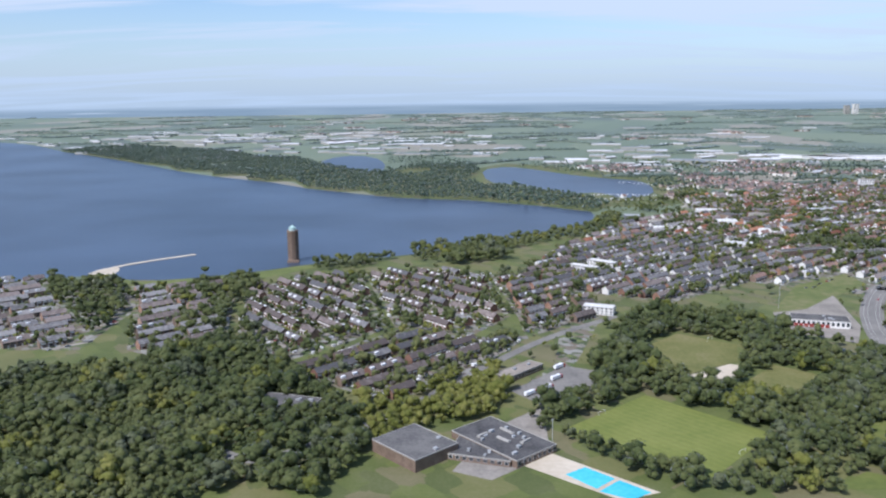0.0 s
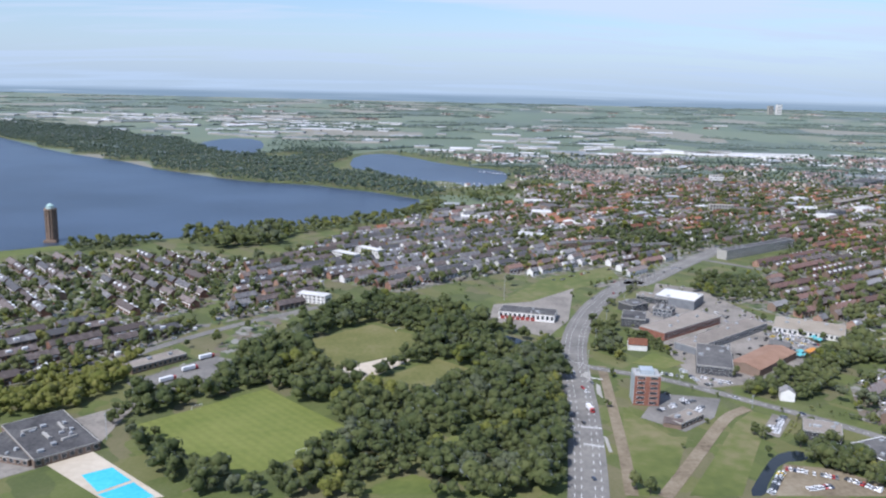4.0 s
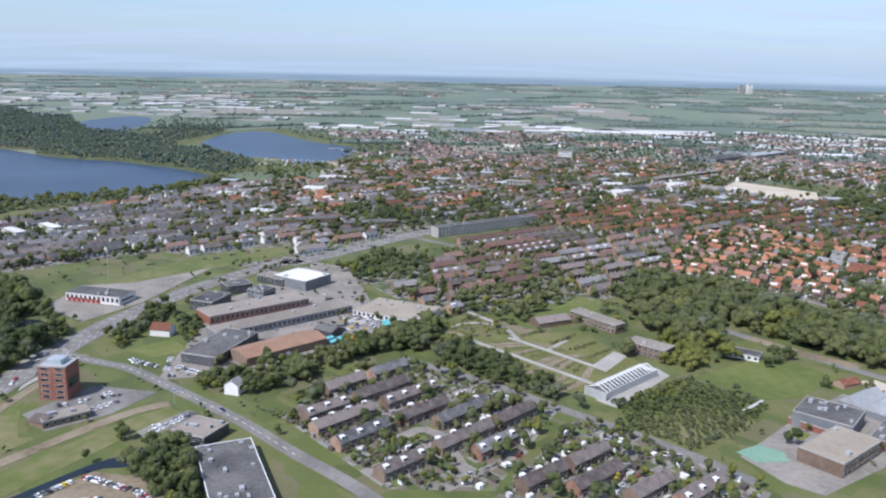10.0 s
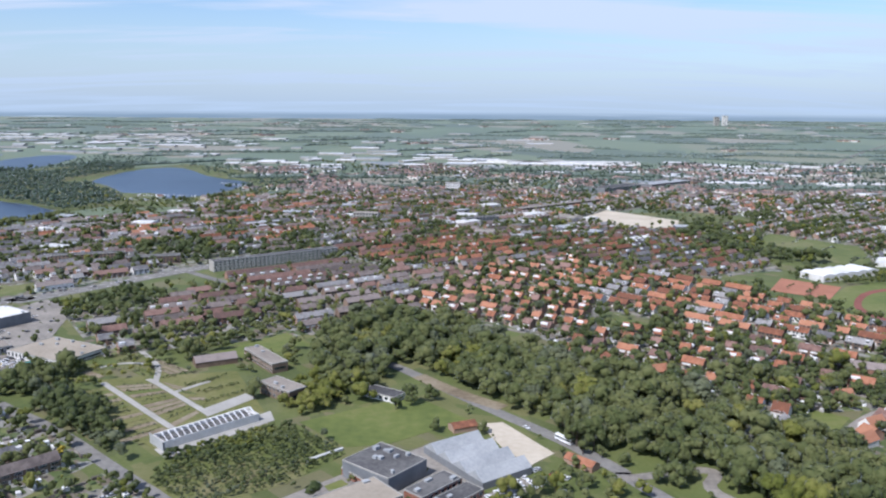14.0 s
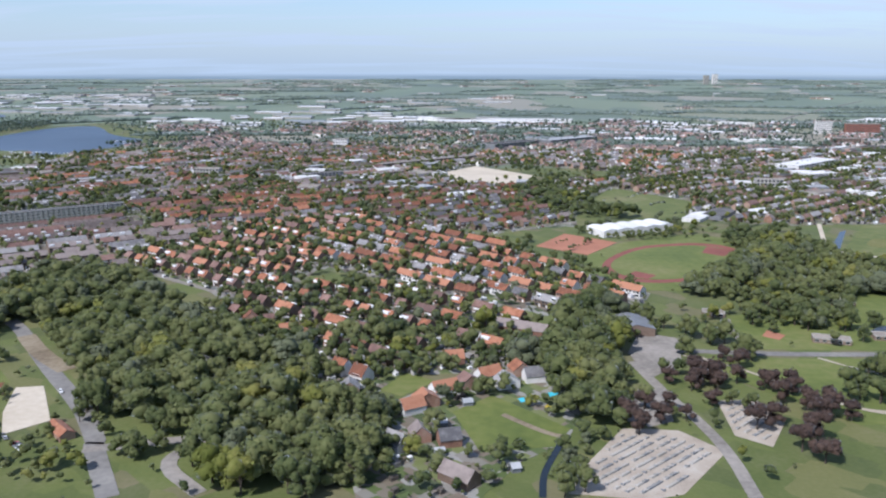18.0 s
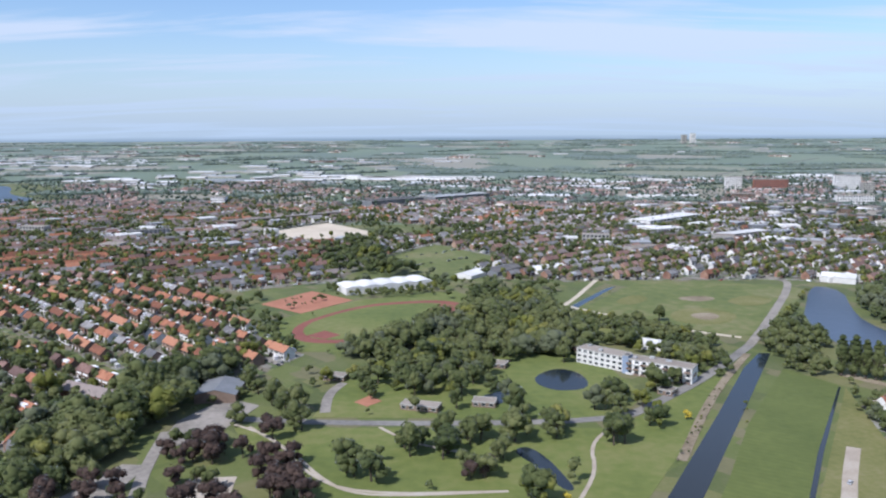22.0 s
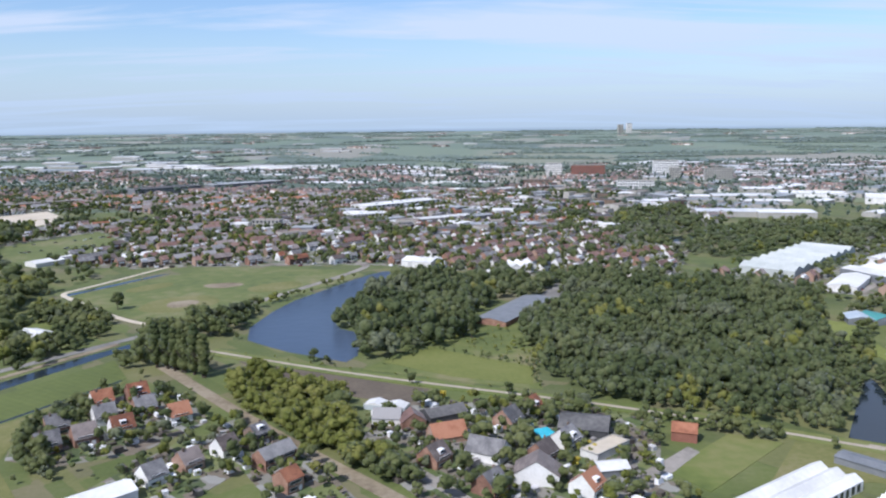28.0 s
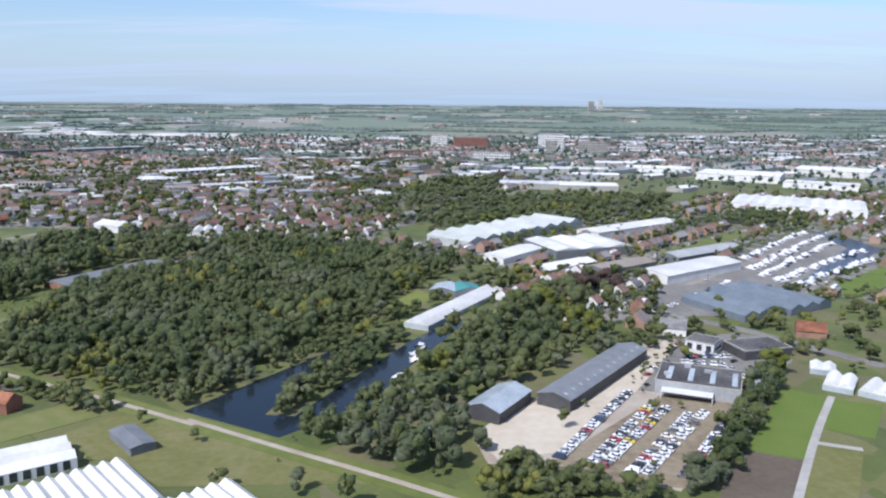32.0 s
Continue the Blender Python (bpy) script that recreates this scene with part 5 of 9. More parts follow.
flat_block("white_school", (573, 703, 624, 674), 40, 5, RENDER, ROOF_TAN, "low white building with pale flat roof", floors=1, units=6, seed=10)
flat_block("apartment_block", (654, 1004, 785, 1091), 14, 12, CONCRETE, BITUMEN, "long four-storey gallery flats with pale fronts", floors=4, units=4, seed=12, bays=30)
flat_block("old_school", (748, 698, 775, 659), 12, 7, BROWNBRICK, GRAVELROOF, "brown brick school wing between trees", floors=2, units=2, seed=16)
flat_block("old_school", (773, 622, 795, 601), 14, 8, BROWNBRICK, GRAVELROOF, "two-storey brown school wing", floors=2, units=2, seed=17)
gable_hall("old_school", (719, 672, 746, 684), 14, 4, 7, BROWNBRICK, TILE_BROWN, "low brown-roofed school house")
flat_block("park_flats", (1494, 715, 1520, 692), 12, 10, RENDER, GRAVELROOF, "white three-storey flats with balconies, farther wing", floors=3, units=2, seed=18, bays=8)
park_wing = flat_block("park_flats", (1521, 688, 1556, 664), 12, 10, RENDER, GRAVELROOF, "white three-storey flats with balconies, nearer wing", floors=3, units=3, seed=19, bays=9)
for k in range(3):
    for i in range(9):
        part("balcony", MB().box(i * 4.7 + 0.3, -1.3, k * 3.3 + 0.2, i * 4.7 + 4.0, -0.1, k * 3.3 + 1.1), BROWNBRICK if (i + k) % 3 else RENDER, park_wing)
BLUE = mat("blue_cladding", (0.20, 0.26, 0.36), (0.26, 0.32, 0.42), 0.3, 0.5)
flat_block("stair_tower", (1519, 690, 1522, 687), 6, 12, BLUE, BITUMEN, "narrow blue stair tower between the white flats", "tower")
gable_hall("chapel", (1257, 640, 1281, 640), 27, 5, 8, BROWNBRICK, CLADGREY, "wide brick chapel hall with a low grey roof", along=False)
bay_hall("indoor_tennis_hall", (1316, 940, 1398, 976), 30, 5, 7, 1.3, RENDER, WHITEROOF, "white tennis hall with curved roof bays", round_top=True)
gable_hall("barn", (2148, 548, 2199, 614), 15, 5, 7, CLADDARK, CLADGREY, "long dark barn with a grey roof and skylights", skylights=12)
gable_hall("barn", (2118, 536, 2134, 560), 15, 5, 7.5, CLADDARK, GHGLASS, "black barn with pale grey-green metal roof")
dealer = flat_block("car_dealer", (2189, 569, 2221, 555), 26, 6, STEELROOF, BITUMEN, "pale blue-grey car dealer hall with dark roof and rooflights", units=3, seed=19)
for i in range(5):
    part("rooflight", MB().box(4 + i * 9, 4, 6.1, 6.2 + i * 9, 20, 6.5), GHGLASS, dealer, "white translucent rooflight strip")
part("canopy", MB().box(3, -6, 3.2, 24, -0.1, 3.5).box(3, -6, 0, 3.3, -5.7, 3.2).box(23.7, -6, 0, 24, -5.7, 3.2), WHITEROOF, dealer, "white canopy over the entrance")
bay_hall("market_hall", (2134, 892, 2252, 1006), 49, 8, 7, 3.4, PALEROOF, PALEROOF, "large pale grey-green hall with eight pitched roof bays")
bay_hall("market_hall", (2199, 853, 2266, 876), 55, 3, 7, 2, CLADGREY, WHITEROOF, "large storage hall with white roof")
bay_hall("greenhouse", (2081, 670, 2094, 662), 96, 2, 3, 2.4, GHGLASS, WHITEROOF, "long whitewashed greenhouse by the canal")
gh = bay_hall("greenhouse", (1908, 487, 1919, 470), 62, 3, 4, 2, RENDER, WHITEROOF, "white-roofed greenhouse hall before the canal")
for k in range(15):
    part("window_bay", MB().box(20.25, 1.5 + k * 4, 0.5, 20.32, 3.8 + k * 4, 3.7), GLASS, gh)
gable_hall("net_house", (1973, 528, 1986, 512), 9, 3, 3.6, CLADGREY, CLADGREY, "low grey shade hall behind the greenhouse", "shed")
bay_hall("greenhouse", (1986, 504, 1939, 466), 36, 14, 3.2, 1.5, GHGLASS, WHITEROOF, "whitewashed greenhouse with many bays")
bay_hall("greenhouse", (2026, 488, 2008, 473), 30, 5, 3.2, 1.5, GHGLASS, WHITEROOF, "small whitewashed greenhouse with several bays")
gable_hall("nursery_shed", (1867, 752, 1912, 822), 24, 3.5, 5, BRICK, CLADGREY, "long low shed with a grey roof behind the trees")
gable_hall("wharf_hall", (1795, 987, 1823, 971), 22, 6, 9, RENDER, WHITEROOF, "white boat hall on the water")
bay_hall("boat_hall", (1896, 943, 1920, 947), 24, 3, 6, 3, RENDER, WHITEROOF, "white boat hall with three gables")

def stripped_building(line, d, eave, ridge):
    m, w = front(line)
    claim(line, d)
    ob = thing("stripped_building", "half-demolished building with bare white roof trusses", "building", m)
    part("wall", MB().box(0, 0, 0, w, 0.3, eave).box(0, d - 0.3, 0, w, d, eave).box(0, 0.3, 0, 0.3, d - 0.3, eave).box(w - 0.3, 0.3, 0, w, d - 0.3, eave), RENDER, ob)
    part("floor_slab", MB().box(0.3, 0.3, eave - 2.6, w - 0.3, d - 0.3, eave - 2.4), BITUMEN, ob)
    n = 16
    for i in range(n):
        x = w * (i + 0.5) / n
        v = [(x + s, y, z) for s in (-0.2, 0.2) for y, z in ((0, eave), (d / 2, ridge), (d, eave), (d - 0.8, eave), (d / 2, ridge - 0.7), (0.8, eave))]
        part("roof_truss", MB().add(v, [(0, 1, 4, 5), (1, 2, 3, 4), (11, 10, 7, 6), (10, 9, 8, 7), (0, 6, 7, 1), (1, 7, 8, 2), (5, 4, 10, 11), (4, 3, 9, 10)]), WHITEPAINT, ob)
    part("scaffold", MB().box(-1.5, -1.2, 0, -1.4, d + 1, eave + 1).box(-1.5, -1.2, eave * 0.5, -0.2, d + 1, eave * 0.5 + 0.1), STEELROOF, ob)


stripped_building((737, 535, 781, 574), 14, 5, 8)

# nursery strips on the cleared plots, between concrete paths
def lerp(p, q, t):
    return (p[0] + (q[0] - p[0]) * t, p[1] + (q[1] - p[1]) * t)


WEEDS = []


def nursery_beds(a0, a1, b0, b1, n, seed):
    """Long beds that run from the line a to the line b, some bare, some overgrown."""
    r = np.random.default_rng(seed)
    for k in range(n):
        t0, t1 = (k + 0.08) / n, (k + 0.86) / n
        q = [lerp(a0, a1, t0), lerp(b0, b1, t0), lerp(b0, b1, t1), lerp(a0, a1, t1)]
        soil = r.uniform()
        surface("nursery_strip", q, SOIL if soil < 0.4 else DRY if soil < 0.8 else MEADOW, 0.2, "overgrown nursery bed between concrete paths", "plot", keep=False)
        if soil > 0.25:
            WEEDS.append([lerp(q[0], q[1], 0.04), lerp(q[0], q[1], 0.9), lerp(lerp(q[0], q[1], 0.9), lerp(q[3], q[2], 0.9), 0.45), lerp(lerp(q[0], q[1], 0.04), lerp(q[3], q[2], 0.04), 0.45)])


nursery_beds((647, 622), (712, 544), (668, 634), (731, 562), 15, 1)
nursery_beds((674, 638), (734, 566), (698, 641), (743, 588), 12, 2)
nursery_beds((703, 645), (746, 594), (720, 634), (752, 600), 7, 3)
nursery_beds((628, 646), (650, 676), (647, 640), (665, 662), 5, 4)
nursery_beds((664, 676), (684, 696), (694, 650), (716, 668), 6, 5)
for pts, w in (([(664, 644), (670, 637), (735, 562)], 4), ([(692, 650), (699, 644), (746, 589)], 4), ([(716, 623), (735, 645)], 3.5), ([(667, 714), (692, 678), (699, 644)], 4), ([(650, 676), (667, 688), (692, 678)], 3)):
    road("nursery_path", pts, w, CONCRETE, 0.26, "pale concrete nursery path")
surface("concrete_apron", [(731, 536), (741, 524), (790, 575), (785, 590)], CONCRETE, 0.23, "pale concrete apron beside the stripped building", "yard", keep=False)
surface("concrete_apron", [(741, 592), (749, 582), (772, 612), (764, 621)], CONCRETE, 0.23, "pale concrete apron among the nursery beds", "yard", keep=False)
gable_hall("low_wall", (816, 517, 834, 532), 1.2, 1.2, 1.4, RENDER, WHITEROOF, "low white rendered wall in the scrub", "wall")

# water tower
COPPER = mat("green_copper", (0.30, 0.44, 0.42), (0.42, 0.56, 0.53), 0.3, 0.6)
def water_tower(x, y):
    ob = thing("water_tower", "tall brown brick water tower with green copper top", "tower", pose(x, y, 0))
    def ring(r0, r1, z0, z1, n=12):
        a = [2 * math.pi * i / n for i in range(n)]
        vs = [(math.cos(t) * r0, math.sin(t) * r0, z0) for t in a] + [(math.cos(t) * r1, math.sin(t) * r1, z1) for t in a]
        return MB().add(vs, [(i, (i + 1) % n, (i + 1) % n + n, i + n) for i in range(n)] + [tuple(range(n, 2 * n)), tuple(range(n - 1, -1, -1))])
    part("shaft", ring(7.2, 6.6, 0, 41), BROWNBRICK, ob)
    for i in range(12):
        t = 2 * math.pi * i / 12
        p = part("buttress", MB().box(-0.6, -0.7, 0, 0.6, 0.7, 42), BROWNBRICK, ob)
        p.location, p.rotation_euler = (math.cos(t) * 6.9, math.sin(t) * 6.9, 0), (0, 0, t)
    part("gallery", ring(7.8, 7.8, 41, 43), BROWNBRICK, ob)
    part("lantern", ring(5.0, 4.6, 43, 46.5), COPPER, ob, "pale green copper lantern")
    part("cap", ring(5.2, 0.4, 46.5, 50), COPPER, ob, "pale green copper cap")
    part("annex", MB().box(-7, -11, 0, 9, -6, 3), BROWNBRICK, ob)
water_tower(*(-207, 1075))

# ---------------------------------------------------------------- further buildings
def tower(x, y, w, d, h, ang, wall, label, floors):
    c, s = math.cos(radians(ang)), math.sin(radians(ang))
    flat_block("apartment_block", (x - c * w / 2, y - s * w / 2, x + c * w / 2, y + s * w / 2), d, h, wall, GRAVELROOF, label, floors=floors, bays=max(3, int(w / 5)), far=True)


for (x, y), w, h, wall, fl, label in (((2161, 2181), 40, 22, RENDER, 6, "white mid-rise apartment block"), ((2233, 2128), 80, 20, REDBRICK, 6, "red brick mid-rise apartment block"), ((2242, 1755), 70, 14, RENDER, 4, "white low-rise apartment block"), ((2423, 2132), 60, 26, RENDER, 7, "large white mid-rise office block"), ((2399, 1991), 25, 20, CONCRETE, 6, "grey mid-rise apartment block"), ((2479, 1944), 60, 20, CONCRETE, 6, "grey apartment slab with white ends"), ((2588, 1992), 40, 14, RENDER, 4, "white low-rise apartment block"), ((2066, 1890), 60, 10, BROWNBRICK, 3, "brown low-rise apartment block"), ((1620, 1253), 36, 10, CONCRETE, 3, "small grey apartment block"), ((803, 1390), 40, 10, CONCRETE, 3, "small grey apartment block"), ((967, 1826), 30, 14, RENDER, 4, "white mid-rise apartment block")):
    tower(x, y, w, 16, h * 1.45, -10, wall, label, fl)
flat_block("white_office", (1741, 1424, 1855, 1520), 40, 12, RENDER, WHITEROOF, "white stepped office building", floors=3, units=6, seed=31, bays=16, far=True)
flat_block("white_office", (1726, 1345, 1776, 1365), 30, 9, RENDER, WHITEROOF, "white stepped office wing", floors=2, units=3, seed=32, bays=10, far=True)
flat_block("long_hall", (1778, 1279, 1898, 1350), 24, 6, CLADGREY, WHITEROOF, "long low hall with white roof edge", units=3, seed=33)
flat_block("town_hall", (1284, 1776, 1386, 1867), 40, 13, CLADGREY, BITUMEN, "grey public building with curved front", floors=3, units=3, seed=34, far=True)
flat_block("town_hall", (1412, 1867, 1534, 1968), 40, 13, CLADGREY, STEELROOF, "grey public building with steel roof", floors=3, units=3, seed=35, far=True)
bay_hall("market_hall", (2449, 1133, 2572, 1067), 90, 10, 8, 2, RENDER, WHITEROOF, "huge white hall with many roof bays")
for ln, d, h, label in (((2531, 1470, 2637, 1410), 90, 10, "white flower trade hall"), ((2722, 1551, 2817, 1482), 90, 10, "white flower trade hall with flat roof"), ((2454, 1597, 2559, 1562), 60, 7, "grey trade hall with white roof"), ((2253, 940, 2355, 1013), 26, 6, "long white shed beside the trees"), ((2620, 1365, 2703, 1313), 40, 8, "white hall behind the harbour"), ((1832, 1921, 1914, 1911), 50, 8, "white-roofed hall at the town edge"), ((2000, 2487, 2080, 2420), 40, 9, "white-roofed hall at the town edge"), ((1126, 2699, 1517, 2482), 50, 8, "long pale hall beyond the town"), ((2495, 2610, 2588, 2530), 80, 9, "white hall behind the apartment blocks")):
    flat_block("trade_hall", ln, d, h, RENDER, WHITEROOF, label, units=4, seed=36)
gable_hall("shed", (2259, 768, 2330, 816), 26, 6, 8, RENDER, WHITEROOF, "long white boat shed on the harbour yard")
gable_hall("shed", (2290, 836, 2359, 881), 20, 5, 7, CLADGREY, STEELROOF, "grey boat shed with open side")
gable_hall("shed", (2222, 790, 2268, 822), 20, 5, 7, CLADGREY, GRAVELROOF, "grey-brown shed beside the village")
gable_hall("shed", (2180, 794, 2225, 828), 18, 4, 6, BRICK, WHITEROOF, "brick shed with white roof")
gable_hall("shed", (2155, 832, 2192, 876), 22, 5, 7, RENDER, WHITEROOF, "white shed beside the houses")
bay_hall("greenhouse", (2274, 676, 2304, 690), 50, 3, 4, 2.5, GHDARK, GHDARK, "glass greenhouse beside the nursery")
bay_hall("greenhouse", (2307, 689, 2341, 708), 60, 3, 4, 2.5, GHDARK, GHDARK, "glass greenhouse with grey roof")
bay_hall("greenhouse", (2264, 571, 2274, 564), 18, 2, 2.5, 2, GHGLASS, WHITEROOF, "small white tunnel greenhouse", round_top=True)
bay_hall("greenhouse", (2276, 564, 2284, 556), 18, 2, 2.5, 2, GHGLASS, WHITEROOF, "small white tunnel greenhouse", round_top=True)
bay_hall("greenhouse", (2269, 592, 2279, 587), 12, 2, 2.5, 1.5, GHGLASS, WHITEROOF, "small white nursery greenhouse")
gable_hall("villa", (2290, 648, 2304, 643), 10, 4, 8, BRICK, TILE_ORANGE, "brick villa with orange tiled roof", "house")
gable_hall("villa", (2203, 668, 2212, 662), 10, 4, 9, BRICK, TILE_BROWN, "brick villa with brown tiled roof", "house", along=False)
gable_hall("villa", (2218, 655, 2231, 650), 10, 4, 8, RENDER, TILE_GREY, "villa with grey tiled roof", "house")
flat_block("dealer_showroom", (2222, 626, 2233, 617), 14, 6, RENDER, BITUMEN, "white car showroom beside the gravel lot", floors=1, seed=37)
flat_block("dealer_showroom", (2246, 610, 2272, 616), 18, 5, CLADDARK, BITUMEN, "low dark showroom with solar panels", seed=38)
bay_hall("boat_hall", (1801, 981, 1837, 984), 18, 3, 5, 2.5, RENDER, WHITEROOF, "white boat hall at the water")
gable_hall("shed", (1439, 1014, 1465, 1049), 20, 4, 6, RENDER, WHITEROOF, "white shed in the meadow")
gable_hall("shed", (1468, 1029, 1499, 1065), 24, 5, 7, CLADGREY, BITUMEN, "grey shed in the meadow")
gable_hall("shed", (1513, 1043, 1551, 1065), 26, 4, 6, RENDER, WHITEROOF, "white greenhouse shed behind the meadow")
gable_hall("shed", (1674, 507, 1682, 498), 24, 4, 6, RENDER, WHITEROOF, "white barn with dark roof window", along=False)
gable_hall("shed", (1544, 747, 1562, 735), 16, 4, 6, RENDER, WHITEROOF, "white shed behind the flats")
gable_hall("shed", (1477, 795, 1509, 763), 14, 4, 6, RENDER, WHITEROOF, "long white shed in the park")
for ln in ((1377, 626, 1398, 619), (1530, 648, 1537, 642), (1418, 629, 1431, 626), (1426, 707, 1444, 700), (1326, 681, 1340, 677)):
    flat_block("park_pavilion", ln, 9, 3.2, BROWNBRICK, GRAVELROOF, "low brick pavilion in the park", floors=1, seed=39)
gable_hall("long_house", (1173, 655, 1209, 635), 12, 5, 8.5, BRICK, TILE_BROWN, "long brick house with brown hipped roof", "house")
flat_block("garden_villa", (1004, 599, 1016, 594), 12, 7, CLADDARK, BITUMEN, "modern dark villa in the wood", floors=2, seed=41)
flat_block("garden_villa", (840, 615, 861, 600), 12, 4, RENDER, BITUMEN, "low white club house beside the lawn", floors=1, seed=42)
gable_hall("villa", (428, 652, 443, 649), 10, 5, 9, RENDER, TILE_ORANGE, "white villa with orange roof by the junction", "house")
gable_hall("villa", (505, 545, 514, 542), 9, 6, 9, RENDER, TILE_GREY, "white house with grey roof among trees", "house", along=False)
gable_hall("villa", (187, 574, 201, 577), 10, 3, 6, BRICK, TILE_RED, "club house with red roof beside the field", "house")
flat_block("low_school", (-140, 549, -98, 535), 22, 4, RENDER, BITUMEN, "low white school between trees", floors=1, units=6, seed=44)
flat_block("trade_hall", (48, 592, 79, 624), 14, 5, BROWNBRICK, GRAVELROOF, "low brown building on the lorry park", floors=1, units=2, seed=45)
flat_block("white_flats", (140, 793, 169, 781), 14, 8, RENDER, WHITEROOF, "white three-storey flats beside the wood", floors=3, seed=46)
flat_block("white_flats", (158, 997, 186, 972), 12, 8, RENDER, WHITEROOF, "white gallery flats in the old quarter", floors=3, seed=47)
flat_block("white_flats", (186, 1025, 214, 999), 12, 8, RENDER, WHITEROOF, "white gallery flats in the old quarter", floors=3, seed=48)
flat_block("trade_hall", (402, 1127, 435, 1113), 30, 7, RENDER, WHITEROOF, "large white-roofed shop in the town", units=3, seed=49)
flat_block("apartment_block", (453, 1057, 531, 1079), 14, 9, BROWNBRICK, BITUMEN, "brown three-storey flats behind trees", floors=3, seed=50, far=True)
flat_block("apartment_block", (543, 1044, 602, 1060), 14, 9, BROWNBRICK, BITUMEN, "brown three-storey flats behind trees", floors=3, seed=51, far=True)
flat_block("far_tower", (3740, 7560, 3785, 7560), 40, 80, CONCRETE, GRAVELROOF, "distant grey office tower on the horizon", floors=8, bays=3, far=True)
flat_block("far_tower", (3820, 7560, 3865, 7560), 40, 92, RENDER, WHITEROOF, "distant white office tower on the horizon", floors=8, bays=3, far=True)


# ---------------------------------------------------------------- school, sheds and store
flat_block("gymnasium", (860, 479, 879, 500), 32, 9, CLADGREY, BITUMEN, "dark grey gymnasium with rooflights on a flat roof", units=8, seed=14)
flat_block("gymnasium_annex", (858, 486, 841, 507), 7, 4, REDBRICK, BITUMEN, "low red brick changing rooms with dark roof", floors=1, units=5, seed=60)
flat_block("school_building", (833, 439, 867, 464), 24, 8, BROWNBRICK, ROOF_TAN, "brick school with a pale gravel roof", floors=2, units=2, seed=13)
flat_block("school_wing", (876, 467, 896, 487), 12, 5, REDBRICK, BITUMEN, "low red brick school wing with dark roof", floors=1, units=4, seed=15)
flat_block("school_wing", (886, 458, 906, 477), 11, 4, REDBRICK, BITUMEN, "low red brick school wing with dark roof", floors=1, units=2, seed=16)
bay_hall("gabled_sheds", (878, 527, 906, 483), 32, 4, 4, 4.2, CLADGREY, STEELROOF, "four pale steel sheds with low pitched roofs")
COURTGREEN = mat("green_court", (0.16, 0.28, 0.20), (0.22, 0.35, 0.26), 0.1, 0.9)
TEAL = mat("teal_roof", (0.05, 0.20, 0.19), (0.08, 0.27, 0.25), 0.2, 0.6)
AQUA = mat("turquoise_canvas", (0.10, 0.40, 0.42), (0.16, 0.50, 0.52), 0.3, 0.8)
AMBER = mat("orange_canvas", (0.55, 0.22, 0.04), (0.65, 0.30, 0.07), 0.3, 0.8)
surface("court", [(791, 468), (806, 476), (816, 468), (815, 457), (797, 456)], COURTGREEN, 0.26, "pale green play court in the school yard", "court", keep=False)
surface("lawn", [(828, 490), (836, 497), (842, 488), (833, 481)], GRASS, 0.27, "small square lawn in the school yard", "lawn", keep=False)
surface("school_parking", [(892, 466), (928, 496), (940, 492), (904, 456)], PAVING, 0.2, "brick-paved school car park", "car park")
surface("riding_sand", [(912, 566), (926, 568), (949, 524), (933, 509), (921, 534)], SAND, 0.24, "pale sand court beside the sheds", "yard")
road("old_road_bed", [(877, 652), (903, 616), (929, 591)], 11, SOIL, 0.2, "bare sandy bed of a former road", "track")
gable_hall("shed", (896, 552, 910, 557), 9, 3, 5, BRICK, TILE_ORANGE, "small brick shed with orange tiled roof")
gable_hall("shed", (952, 513, 964, 500), 7, 3, 5, BRICK, TILE_ORANGE, "low shed with a long orange roof")
flat_block("black_roof_store", (508, 464, 530, 404), 28, 6, CLADDARK, BITUMEN, "low store with a large black roof and white edges", units=12, seed=11, edge=WHITEPAINT)
# beside the brick tower and on the trading estate
flat_block("workshop", (418, 497, 438, 512), 12, 4, BROWNBRICK, GRAVELROOF, "low brown workshop behind the brick tower", floors=1, units=2, seed=61)
gable_hall("workshop", (408, 502, 418, 497), 10, 3, 5, BROWNBRICK, TILE_BROWN, "small brown-roofed workshop behind the brick tower")
flat_block("trade_hall", (480, 752, 495, 743), 16, 8, CLADGREY, BITUMEN, "grey two-storey office on the trading estate", floors=2, units=3, seed=62)
flat_block("trade_hall", (462, 758, 481, 770), 18, 8, CLADDARK, BITUMEN, "dark two-storey office on the trading estate", floors=2, units=3, seed=63)
flat_block("trade_hall", (479, 804, 505, 786), 16, 7, CLADDARK, GRAVELROOF, "dark workshop beside the main road", floors=1, units=2, seed=64)
gable_hall("workshop", (547, 655, 561, 646), 14, 5, 7, CLADDARK, BITUMEN, "dark pitched workshop beside the market")
flat_block("office_block", (490, 484, 510, 474), 20, 6, CLADDARK, GRAVELROOF, "dark two-storey office with several roof units", floors=2, units=6, seed=43)
surface("office_parking", [(469, 494), (489, 522), (497, 513), (476, 485)], PAVING, 0.18, "paved office car park", "car park")
